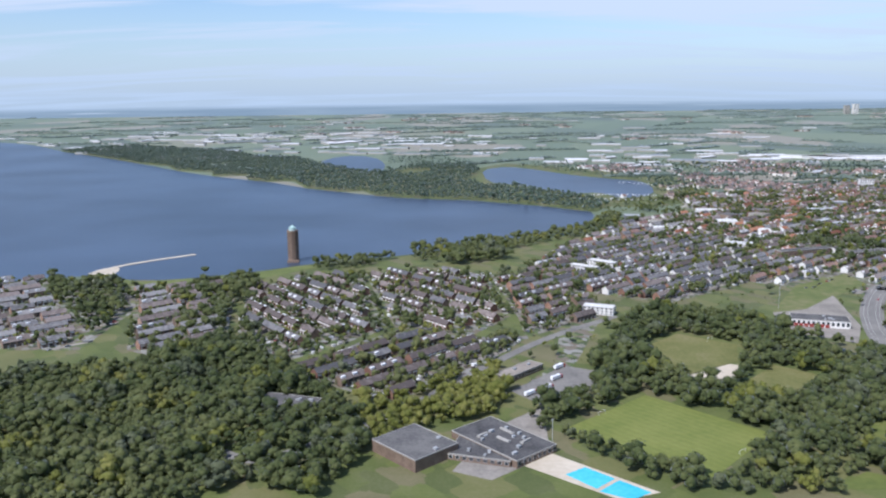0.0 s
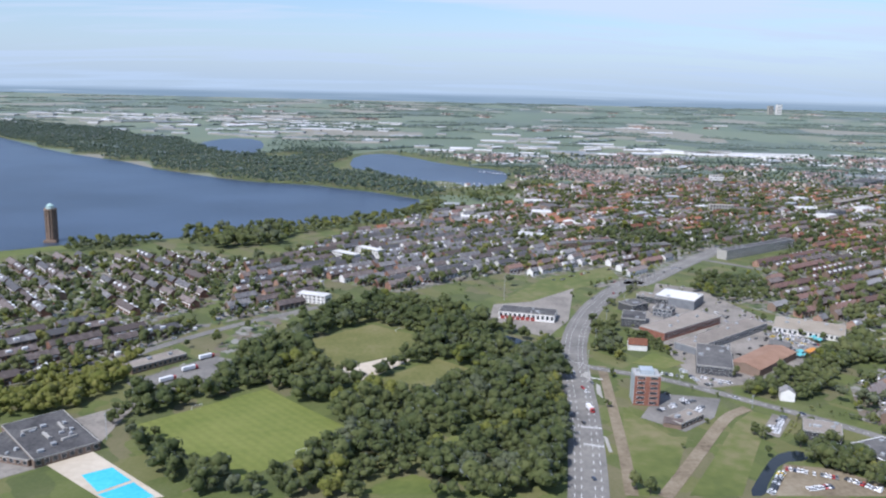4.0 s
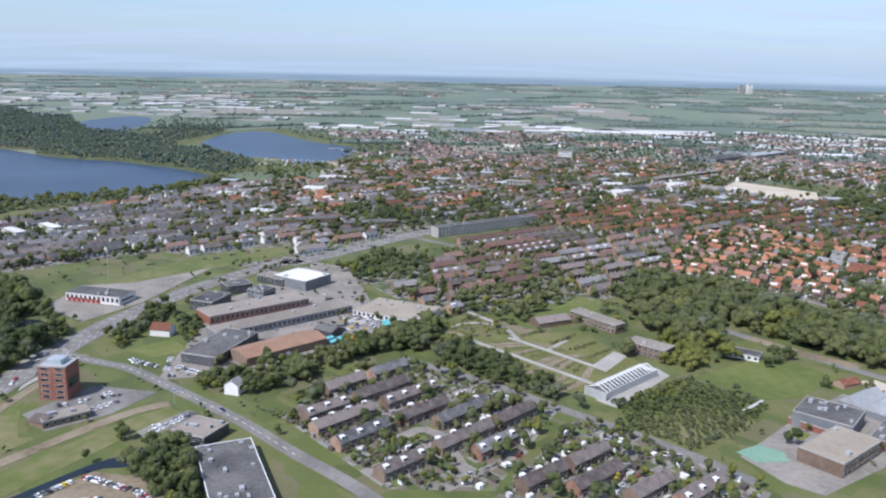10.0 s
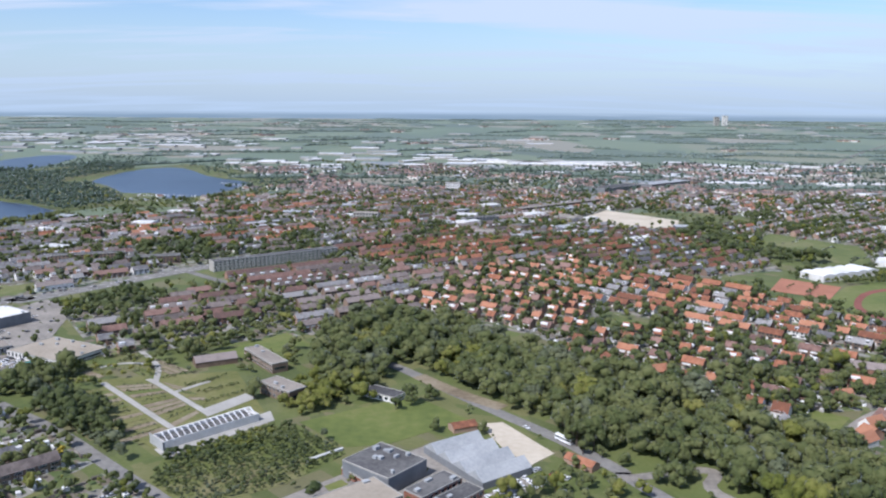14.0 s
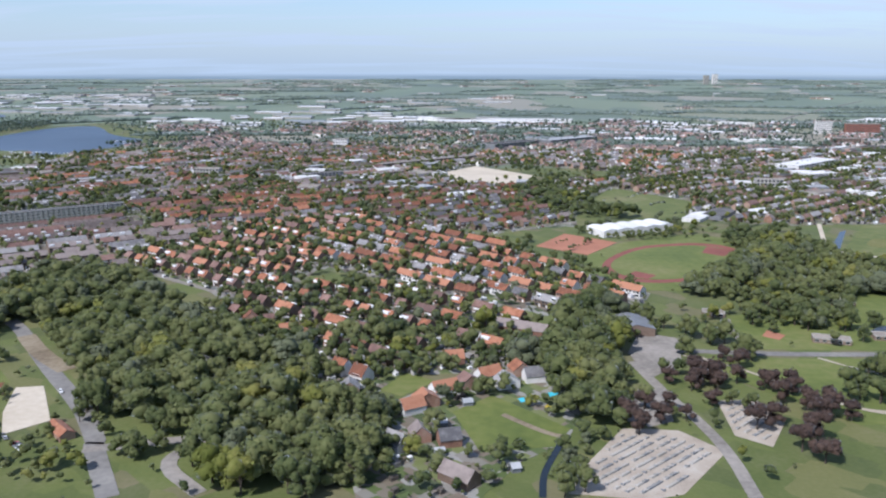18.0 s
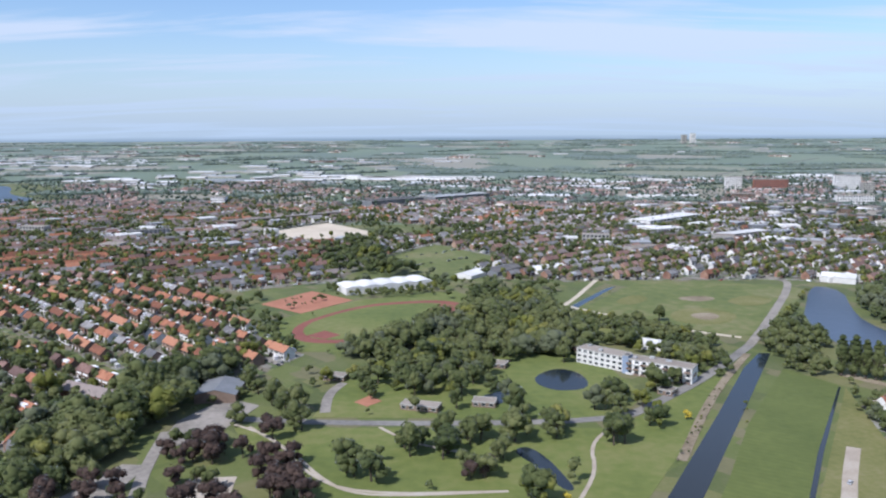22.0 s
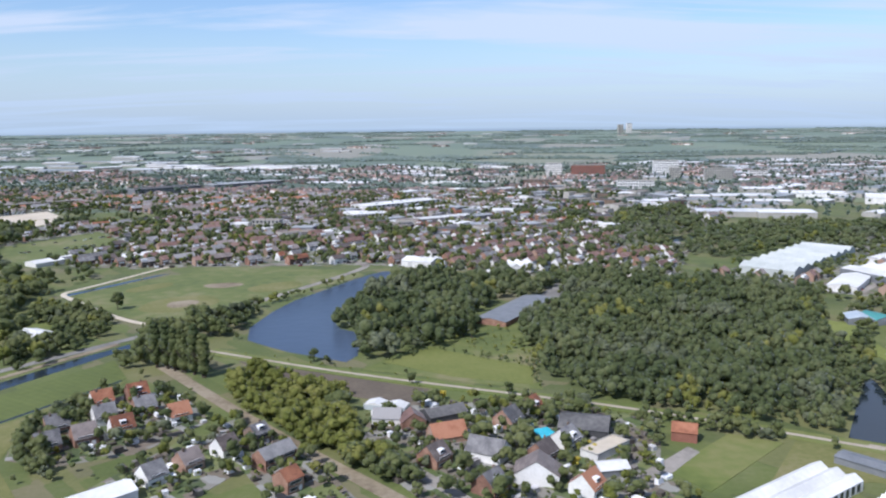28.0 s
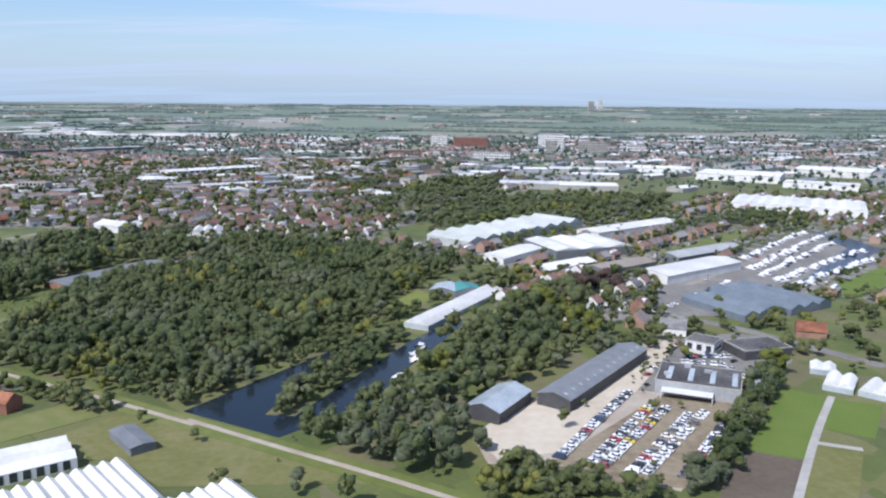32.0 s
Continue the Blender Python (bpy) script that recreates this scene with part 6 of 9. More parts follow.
# farmyards and gardens by the dike
gable_hall("barn", (1867, 565, 1888, 558), 20, 3.5, 6.5, CLADDARK, BITUMEN, "large dark barn in a garden")
gable_hall("barn", (1811, 581, 1829, 589), 12, 3, 5.5, CLADDARK, BITUMEN, "long dark barn beside a farmhouse")
flat_block("garage", (1878, 535, 1895, 549), 9, 3.2, RENDER, SAND, "garage with a pale yellow gravel roof", seed=65)
gable_hall("garage", (1874, 520, 1888, 522), 9, 3, 4.6, CLADGREY, WHITEROOF, "garage with a bright white roof")
gable_hall("villa", (1812, 556, 1827, 561), 11, 3, 8, BRICK, TILE_ORANGE, "villa with a large orange tiled roof", "house")
gable_hall("villa", (1824, 542, 1838, 534), 11, 4, 9, RENDER, TILE_GREY, "villa with grey tiled roof and dormers", "house")
gable_hall("villa", (1841, 517, 1858, 513), 12, 4.5, 10, RENDER, TILE_BROWN, "pale villa with a steep brown tiled roof", "house", along=False)
gable_hall("farmhouse", (1915, 555, 1925, 551), 8, 4.5, 7.5, REDBRICK, TILE_ORANGE, "brick house with orange roof and white windows", "house")
gable_hall("farmhouse", (1798, 575, 1809, 577), 9, 3.5, 7.5, BRICK, TILE_RED, "brick farmhouse with red tiled roof", "house", along=False)
gable_hall("farmhouse", (1784, 582, 1797, 580), 9, 3.5, 7, RENDER, TILE_GREY, "farmhouse with grey tiled roof", "house")
bay_hall("greenhouse", (1779, 603, 1799, 596), 8, 2, 2.5, 1.5, GHGLASS, WHITEROOF, "small white garden greenhouse")
surface("swimming_pool", [(1856, 571), (1864, 574), (1867, 565), (1859, 561)], POOLBLUE, 0.3, "turquoise garden swimming pool", "pool")
surface("yard", [(1888, 520), (1908, 537), (1920, 548), (1923, 542), (1906, 524), (1892, 509)], PAVING, 0.2, "paved farmyard between hedges", "yard", keep=False)
gable_hall("shed", (2113, 735, 2131, 740), 18, 4, 6, CLADGREY, TEAL, "shed with a teal green roof", along=False)
gable_hall("shed", (2097, 740, 2113, 735), 18, 4, 6, CLADGREY, GHGLASS, "shed with a pale grey roof", along=False)
for q in ([(2066, 705), (2089, 757), (2101, 738), (2075, 689)], [(2115, 670), (2137, 712), (2142, 694), (2117, 644)], [(2075, 679), (2090, 694), (2085, 669), (2075, 656)]):
    surface("lawn", q, MOWN, 0.16, "bright mown garden lawn beside the canal", "lawn")
for x, y, a in ((2090, 632, 68), (2086, 614, 68), (2078, 592, 62)):
    jetty = thing("garden_jetty", "small wooden landing stage on the canal", "jetty", pose(x, y, 0.06, 0, 0, a))
    part("deck", MB().box(-4, -1, 0.5, 4, 1, 0.65), RENDER, jetty)
    for sx in (-3.6, 3.6):
        part("pile", MB().box(sx - 0.15, -0.9, 0, sx + 0.15, 0.9, 0.5), BROWNROOF, jetty)
surface("villa_pool", [(1181, 544), (1187, 547), (1188, 543), (1182, 539)], POOLBLUE, 0.3, "turquoise villa swimming pool", "pool")
surface("villa_pool", [(1197, 551), (1203, 553), (1203, 549), (1198, 546)], POOLBLUE, 0.3, "turquoise villa swimming pool", "pool")
road("park_path", [(1297, 602), (1327, 566), (1342, 539), (1358, 521), (1382, 518), (1428, 521)], 1.9, GRAVE, 0.22, "winding pale park path")
road("park_path", [(1367, 599), (1382, 579), (1399, 569), (1412, 563)], 1.9, GRAVE, 0.22, "winding pale park path")
surface("play_area", [(1350, 639), (1358, 650), (1366, 640), (1358, 631)], CLAY, 0.22, "red play area in the park lawn", "play area")


surface("villa_gardens", [(1096, 487), (1120, 536), (1161, 575), (1211, 601), (1221, 553), (1198, 495), (1174, 476), (1153, 445), (1104, 446)], GARDEN, 0.09, "villa gardens with hedges, terraces and lawns", "gardens", keep=False)
for n, (line, roof, wall, text) in enumerate((((1122, 523, 1133, 529), TILE_ORANGE, RENDER, "white villa with orange tiled roof"), ((1128, 532, 1140, 536), TILE_ORANGE, BRICK, "brick villa with orange tiled roof"), ((1138, 545, 1151, 551), TILE_ORANGE, RENDER, "white villa with orange tiled roof"), ((1152, 554, 1163, 559), TILE_RED, BRICK, "brick villa with red tiled roof"), ((1164, 564, 1176, 571), TILE_ORANGE, RENDER, "white villa with orange tiled roof"), ((1182, 573, 1192, 576), TILE_ORANGE, BRICK, "brick villa with orange tiled roof"), ((1144, 592, 1156, 594), TILE_ORANGE, BRICK, "brick villa with orange tiled roof"), ((1172, 555, 1184, 559), TILE_GREY, RENDER, "white villa with grey tiled roof"), ((1188, 564, 1199, 566), TILE_GREY, RENDER, "white villa with grey tiled roof"), ((1088, 549, 1098, 550), TILE_GREY, BRICK, "brick villa with grey tiled roof"), ((1137, 462, 1149, 451), TILE_BROWN, BROWNBRICK, "brown brick cottage with brown roof"), ((1126, 494, 1135, 496), TILE_BROWN, BRICK, "brick cottage with brown roof"), ((1139, 489, 1149, 491), TILE_GREY, BRICK, "brick cottage with grey roof"), ((1012, 670, 1022, 672), TILE_ORANGE, BRICK, "brick villa with orange roof in the wood"), ((1041, 644, 1053, 648), TILE_ORANGE, BRICK, "brick villa with orange roof in the wood"), ((1056, 630, 1066, 634), TILE_ORANGE, RENDER, "white villa with orange roof in the wood"), ((1026, 664, 1034, 666), TILE_RED, BRICK, "brick villa with red roof in the wood"))):
    gable_hall("villa", line, 9, 4, 8, wall, roof, text, "house", along=n % 2 == 0)
flat_block("garden_villa", (1055, 531, 1074, 534), 14, 6, CLADDARK, BITUMEN, "modern dark villa with flat roof in the wood", floors=2, seed=70)
for line in ((1152, 535, 1157, 536), (1135, 481, 1141, 482), (1169, 466, 1173, 467), (1136, 511, 1143, 512)):
    gable_hall("garden_shed", line, 5, 2.2, 3.4, CLADGREY, STEELROOF, "small grey garden shed", "shed")

# ---------------------------------------------------------------- quarters of houses
BROWNS, ORANGES, GREYS = (TILE_BROWN, TILE_GREY, TILE_BROWN), (TILE_ORANGE, TILE_ORANGE, TILE_RED), (TILE_GREY, TILE_GREY, TILE_BROWN)
quarters = []


def quarter(poly, *a, **k):
    surface("neighbourhood_ground", poly, GARDEN, 0.03 + 0.002 * len(quarters), "gardens, hedges and paved yards between houses", "gardens", keep=False)
    quarters.append(poly)
    return terraces(poly, *a, **k)


quarter([(-134, 624), (-48, 740), (21, 710), (73, 709), (21, 619), (-42, 557)], 44, 1, BROWNS, windows=False)
quarter([(-286, 688), (-348, 873), (-312, 939), (-253, 951), (-205, 719), (-237, 655)], 44, 2, BROWNS, gaps=(26, 21))
quarter([(-139, 652), (-199, 737), (-232, 921), (-174, 971), (-106, 990), (-54, 750), (-114, 674)], -52, 32, BROWNS, gaps=(27, 22), skip=0.12)
quarter([(-49, 750), (-102, 990), (-20, 1002), (51, 982), (67, 785), (22, 717)], -50, 33, BROWNS, gaps=(28, 24), skip=0.15)
quarter([(73, 785), (55, 982), (148, 961), (171, 792), (74, 712)], 40, 34, BROWNS, gaps=(26, 21), skip=0.1)
quarter([(75, 932), (163, 1138), (425, 1248), (471, 1083), (429, 977), (318, 887), (238, 830), (167, 876)], 40, 3, GREYS, gaps=(20, 17), walls=(RENDER, BRICK), end_gap=5)
quarter([(544, 512), (572, 575), (614, 602), (672, 554), (705, 521), (657, 429), (605, 432)], 42, 4, BROWNS, gaps=(22, 17), sizes=(5, 6, 7), windows=True, far=False)
quarter([(657, 424), (713, 508), (760, 469), (791, 426), (770, 399)], 38, 5, BROWNS, gaps=(22, 17), sizes=(5, 6, 7), windows=True, far=False)
quarter([(630, 816), (637, 881), (749, 918), (755, 850), (742, 780), (667, 758)], 30, 6, (TILE_BROWN, TILE_RED), gaps=(22, 18))
quarter([(665, 970), (815, 1092), (876, 1018), (753, 892)], 33, 7, (TILE_RED, TILE_BROWN), gaps=(21, 18), sizes=(10, 12, 14))
quarter([(795, 1105), (928, 1287), (1038, 1180), (976, 1021), (848, 1030)], 30, 8, ORANGES, gaps=(24, 20), walls=(RENDER, BRICK), skip=0.15)
quarter([(995, 901), (1097, 1034), (1196, 934), (1306, 739), (1285, 693), (1211, 685), (1111, 776), (1042, 824)], -47, 9, (TILE_ORANGE, TILE_ORANGE, TILE_GREY), gaps=(24, 22), sizes=(2, 3, 4), w=6.5, far=False, walls=(BRICK, BROWNBRICK, RENDER))
quarter([(859, 840), (952, 1013), (1099, 1106), (1032, 762), (1003, 701), (961, 763)], -40, 10, ORANGES, gaps=(28, 24), sizes=(1, 1, 2), w=8)
quarter([(925, 708), (991, 715), (1047, 778), (1111, 759), (1209, 672), (1222, 637), (1174, 581), (1115, 578), (1050, 610), (985, 664)], -40, 11, ORANGES, gaps=(30, 26), sizes=(1, 1, 2), w=8, skip=0.3)
quarter([(1707, 1028), (1800, 1174), (2006, 1252), (2102, 1058), (2038, 909), (1940, 918), (1789, 988)], 40, 12, (TILE_BROWN, TILE_GREY, TILE_RED), gaps=(26, 24), sizes=(1, 1, 2), w=8, walls=(RENDER, BRICK), skip=0.2)
quarter([(1775, 575), (1794, 620), (1866, 599), (1919, 582), (1901, 525), (1909, 496), (1808, 502), (1781, 549)], 48, 13, (TILE_GREY, TILE_BROWN, TILE_GREY, TILE_ORANGE), gaps=(33, 29), end_gap=12, sizes=(1,), w=10, d=11, windows=True, walls=(RENDER, BRICK), eave=4, ridge=9, skip=0.25, far=False, streets=0)
quarter([(1710, 582), (1720, 596), (1763, 545), (1783, 506), (1750, 508), (1723, 556)], 48, 14, (TILE_GREY, TILE_ORANGE), gaps=(24, 22), sizes=(1, 2), w=8, windows=True, far=False)
quarter([(1115, 526), (1144, 565), (1189, 598), (1207, 572), (1177, 556), (1146, 532), (1123, 519)], -30, 15, ORANGES, gaps=(22, 20), sizes=(1,), streets=0, w=11, d=10, windows=True, walls=(RENDER, BRICK), eave=4, ridge=9, far=False)
quarter([(628, 1115), (470, 1432), (617, 1620), (904, 1934), (1081, 1845), (1091, 1490), (995, 1200), (804, 1089)], 33, 16, (TILE_ORANGE, TILE_BROWN, TILE_GREY, TILE_RED, TILE_BROWN), gaps=(30, 26), sizes=(3, 5, 7), skip=0.25, walls=(RENDER, BRICK), end_gap=12)
quarter([(1096, 1298), (1291, 1294), (1300, 1071), (1210, 961), (1103, 1040), (1019, 1010), (1000, 1156)], 30, 17, (TILE_GREY, TILE_RED, TILE_ORANGE), gaps=(26, 22), sizes=(2, 3, 4), skip=0.2)
quarter([(1340, 1293), (1659, 1479), (1914, 1474), (1647, 1011), (1534, 998), (1498, 1066), (1478, 1213), (1356, 1215)], 38, 18, (TILE_GREY, TILE_RED, TILE_BROWN), gaps=(30, 26), sizes=(1, 2, 3), skip=0.25, w=7)
quarter([(2130, 745), (2181, 813), (2255, 794), (2242, 716), (2254, 690), (2170, 668), (2141, 692)], 50, 19, (TILE_GREY, TILE_RED), gaps=(26, 24), sizes=(1,), streets=0, w=9, walls=(BRICK, RENDER), skip=0.2, far=False)

quarter([(1623, 582), (1639, 623), (1670, 639), (1697, 617), (1707, 591), (1686, 556), (1655, 545), (1632, 553)], 35, 20, (TILE_GREY, TILE_ORANGE, TILE_BROWN), gaps=(22, 20), sizes=(1,), streets=0, w=10, d=10, windows=True, walls=(RENDER, BRICK), eave=4, ridge=9, far=False)
quarter([(1678, 525), (1700, 569), (1731, 573), (1748, 561), (1708, 492), (1691, 489)], 48, 21, (TILE_GREY, TILE_BROWN), gaps=(24, 21), sizes=(1,), streets=0, w=9, d=10, windows=True, walls=(RENDER, BRICK), eave=4, ridge=8.5, far=False)
quarter([(1071, 584), (1096, 601), (1113, 566), (1100, 537), (1134, 492), (1156, 446), (1120, 447), (1103, 499)], -40, 22, (TILE_GREY, TILE_ORANGE, TILE_BROWN), gaps=(26, 24), sizes=(1,), streets=0, w=10, d=10, windows=True, walls=(RENDER, BRICK), eave=4, ridge=9, skip=0.35, far=False)

# ---------------------------------------------------------------- woods
W = "dense broadleaf wood with uneven crowns"
wood([(59, 525), (103, 611), (142, 681), (169, 750), (225, 801), (278, 772), (323, 717), (365, 662), (364, 567), (344, 475), (324, 413), (134, 414), (101, 453), (77, 490)], 11, 11, 17, LEAF, W, 101, CROWNS_NEAR)
wood([(-261, 656), (-248, 721), (-195, 719), (-149, 652), (-100, 584), (-60, 528), (-54, 474), (-74, 415), (-99, 416), (-190, 553)], 10, 10, 16, LEAF, W, 102, CROWNS_NEAR)
wood([(-93, 540), (-38, 571), (42, 632), (50, 580), (27, 526), (-19, 508), (-55, 482)], 9, 8, 13, LEAF_LIGHT, "light green trees along the road", 103, CROWNS_NEAR)
wood([(-337, 1019), (-265, 1057), (-218, 949), (-226, 798), (-216, 702), (-243, 720), (-305, 897)], 9, 10, 16, LEAF, W, 104)
wood([(-502, 994), (-458, 961), (-408, 958), (-365, 900), (-328, 761), (-371, 783), (-445, 877)], 9, 8, 14, LEAF, W, 105)
wood([(-38, 1106), (11, 1154), (98, 1208), (239, 1320), (286, 1456), (328, 1467), (290, 1340), (237, 1260), (101, 1148), (18, 1091), (-32, 1056)], 9, 8, 14, LEAF, "tree belt along the lake shore", 109)
wood([(-193, 1083), (-121, 1140), (-68, 1084), (-109, 1024), (-166, 1010)], 9, 10, 14, LEAF, W, 106)
wood([(-47, 1136), (29, 1222), (88, 1195), (87, 1068), (9, 1035), (-44, 1075)], 9, 12, 18, LEAF, W, 107)
wood([(-201, 587), (-158, 574), (-107, 530), (-88, 510), (-83, 475), (-117, 484), (-153, 494)], 10, 12, 18, LEAF, W, 108, CROWNS_NEAR)
wood([(798, 706), (822, 802), (860, 820), (919, 764), (956, 702), (994, 649), (994, 569), (959, 553), (929, 598), (868, 677), (837, 601), (809, 643)], 10, 11, 19, LEAF, W, 110, CROWNS_FINE)
wood([(837, 826), (880, 760), (917, 705), (978, 660), (1042, 606), (1070, 580), (1083, 529), (1110, 520), (1117, 468), (1088, 448), (1040, 460), (1025, 504), (1003, 504), (963, 546), (949, 596), (908, 659), (864, 710)], 11, 11, 20, LEAF, W, 111, CROWNS_FINE)
wood([(1205, 598), (1235, 684), (1275, 739), (1258, 636), (1239, 547), (1215, 507), (1201, 520)], 10, 14, 21, LEAF, W, 112, CROWNS_FINE)
wood([(1348, 762), (1435, 845), (1497, 862), (1523, 785), (1501, 726), (1439, 729), (1388, 705), (1322, 734)], 10, 10, 17, LEAF, W, 113, CROWNS_NEAR)
wood([(1794, 681), (1822, 721), (1861, 752), (1876, 723), (1873, 669), (1846, 677), (1821, 704)], 6, 1.5, 4, LEAF_LIGHT, "reeds and low willow scrub", 178, BUSHES, chance=0.5, mark=False)
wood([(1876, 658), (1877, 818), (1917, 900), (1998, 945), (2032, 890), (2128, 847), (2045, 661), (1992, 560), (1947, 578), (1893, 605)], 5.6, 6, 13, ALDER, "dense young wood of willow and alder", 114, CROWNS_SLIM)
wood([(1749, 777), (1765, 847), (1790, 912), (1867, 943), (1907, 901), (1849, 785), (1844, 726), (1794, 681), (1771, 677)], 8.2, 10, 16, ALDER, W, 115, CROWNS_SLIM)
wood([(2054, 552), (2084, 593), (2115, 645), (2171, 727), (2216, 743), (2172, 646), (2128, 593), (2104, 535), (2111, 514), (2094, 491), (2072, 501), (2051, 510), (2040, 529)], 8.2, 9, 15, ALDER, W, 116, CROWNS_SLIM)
wood([(1703, 647), (1726, 654), (1768, 592), (1800, 534), (1782, 535), (1756, 560), (1730, 595)], 7, 7, 12, LEAF_LIGHT, "row of light green willows along the lane", 117, CROWNS_NEAR)
wood([(2107, 480), (2118, 504), (2136, 497), (2151, 487), (2170, 482), (2164, 475), (2107, 477)], 7, 6, 10, LEAF, W, 118, CROWNS_NEAR)
wood([(2170, 482), (2185, 498), (2213, 541), (2245, 594), (2259, 601), (2232, 553), (2190, 489), (2175, 475)], 6, 7, 11, LEAF, "tall green hedge of trees beside the car lot", 119, CROWNS_NEAR)
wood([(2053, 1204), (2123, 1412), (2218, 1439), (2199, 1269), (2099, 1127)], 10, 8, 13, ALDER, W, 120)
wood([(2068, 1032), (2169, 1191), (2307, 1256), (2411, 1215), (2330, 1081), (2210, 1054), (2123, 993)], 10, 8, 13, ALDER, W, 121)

wood([(403, 666), (413, 715), (430, 710), (426, 673), (416, 615)], 7, 6, 11, LEAF, "trees round a villa by the junction", 140, CROWNS_NEAR)
wood([(442, 695), (461, 680), (464, 621), (450, 653)], 7, 4, 8, LEAF, "hedge and trees beside the garage", 141, CROWNS_NEAR)
wood([(485, 555), (511, 574), (548, 600), (602, 653), (643, 674), (639, 621), (595, 615), (550, 564), (516, 536)], 9, 9, 15, LEAF, "dark tree belt along the trading estate", 142, CROWNS_NEAR)
wood([(657, 734), (741, 861), (765, 827), (766, 775), (682, 696)], 9, 7, 12, LEAF, W, 143)
wood([(641, 621), (675, 603), (710, 565), (708, 534), (673, 550), (639, 584)], 9, 8, 13, LEAF, "street trees along the allotments", 144, CROWNS_NEAR)
wood([(485, 461), (519, 465), (519, 421), (488, 421)], 7, 8, 13, LEAF, W, 145, CROWNS_NEAR)
wood([(418, 761), (456, 821), (489, 867), (494, 851), (457, 800), (429, 743)], 7, 5, 9, LEAF, "tree row along the main road", 146)
wood([(557, 845), (583, 934), (614, 908), (663, 859), (644, 793), (598, 813), (573, 782)], 9, 7, 12, LEAF, W, 147)
wood([(250, 733), (296, 687), (311, 734), (290, 759), (252, 787), (240, 777)], 9, 9, 14, LEAF, W, 148)
wood([(740, 529), (802, 568), (836, 528), (808, 492), (766, 469), (742, 496)], 3.1, 2.2, 5, LEAF, "green scrub of young shrubs", 149, BUSHES)
wood([(649, 600), (680, 608), (707, 558), (712, 532), (693, 541), (665, 560)], 9, 7, 12, LEAF, W, 150, CROWNS_NEAR)
wood([(626, 658), (667, 696), (709, 653), (664, 641), (634, 611)], 8, 4, 8, LEAF_LIGHT, "young trees and hedges of the allotments", 151, BUSHES, chance=0.6)
wood([(713, 638), (748, 661), (772, 627), (749, 604)], 6, 3, 5, LEAF, "shrub rows on the nursery plots", 152, BUSHES, chance=0.7, mark=False)
wood([(792, 623), (827, 652), (829, 599), (805, 580), (792, 591)], 9, 8, 14, LEAF_LIGHT, W, 153, CROWNS_NEAR)
wood([(521, 1180), (615, 1233), (728, 1169), (818, 1197), (757, 1088), (655, 1065), (628, 1028), (563, 1099)], 11, 9, 14, LEAF, W, 154)
wood([(505, 1179), (607, 1137), (720, 1179), (790, 1129), (716, 1080), (639, 1046), (548, 1091)], 11, 9, 14, LEAF, W, 155)
wood([(1276, 828), (1242, 860), (1215, 895), (1241, 933), (1238, 872), (1273, 790)], 9, 7, 12, LEAF, W, 157)
for k, q in enumerate(([(1252, 897), (1292, 955), (1295, 953), (1255, 895)], [(1268, 882), (1308, 938), (1311, 936), (1271, 880)])):
    wood(q, 4, 3, 6, LEAF, "hedge of trees between the clay courts", 1290 + k, BUSHES, chance=0.7, mark=False, test=False)
wood([(1287, 967), (1325, 1003), (1346, 987), (1416, 1017), (1407, 970), (1377, 929), (1335, 923)], 8, 7, 10, LEAF, "dark hedge before the tennis hall", 158)
wood([(1304, 1280), (1235, 1241), (1279, 1074), (1357, 1031), (1391, 1059)], 10, 10, 16, LEAF, W, 159)
wood([(1418, 861), (1445, 962), (1499, 883), (1500, 806), (1467, 761), (1414, 782), (1376, 786), (1361, 838)], 10, 9, 16, LEAF, W, 160, CROWNS_NEAR)
wood([(1513, 841), (1549, 847), (1595, 787), (1591, 749), (1571, 766), (1536, 794)], 7, 5, 9, LEAF, "bushes along the footpath", 161, CROWNS_NEAR)
wood([(1514, 764), (1538, 769), (1563, 752), (1587, 780), (1603, 748), (1594, 673), (1578, 659), (1562, 699), (1541, 740)], 9, 7, 12, LEAF, "trees behind the white flats", 162, CROWNS_NEAR)
wood([(1630, 745), (1657, 781), (1692, 812), (1688, 754), (1667, 727), (1646, 674), (1629, 681)], 9, 8, 14, LEAF, "broadleaf trees beside the lake arm", 163, CROWNS_NEAR, chance=0.75)
wood([(1757, 951), (1727, 903), (1686, 832), (1662, 780), (1675, 787), (1711, 859), (1760, 937)], 6, 4, 8, LEAF, "bushes along the lake road", 164, CROWNS_MID)
wood([(1565, 598), (1581, 634), (1601, 673), (1578, 644), (1554, 587)], 6, 2, 5, LEAF_LIGHT, "shrubs along the canal path", 165, BUSHES, chance=0.6)
wood([(1627, 582), (1633, 612), (1644, 629), (1652, 619), (1645, 580), (1650, 553), (1664, 534), (1656, 529), (1642, 547), (1630, 557)], 7, 6, 11, LEAF, "hedge of trees round a garden", 166, CROWNS_NEAR)
wood([(1697, 659), (1720, 667), (1754, 638), (1774, 618), (1761, 593), (1736, 604), (1707, 633)], 7, 7, 11, LEAF_LIGHT, "row of light green willows", 167, CROWNS_NEAR)
wood([(1910, 586), (1939, 577), (1968, 555), (1961, 549), (1943, 561), (1933, 560)], 6, 4, 8, LEAF, "hedge along the dike", 168, CROWNS_NEAR)
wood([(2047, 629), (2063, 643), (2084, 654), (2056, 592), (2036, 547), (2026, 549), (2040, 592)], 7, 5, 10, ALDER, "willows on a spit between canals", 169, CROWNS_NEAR)
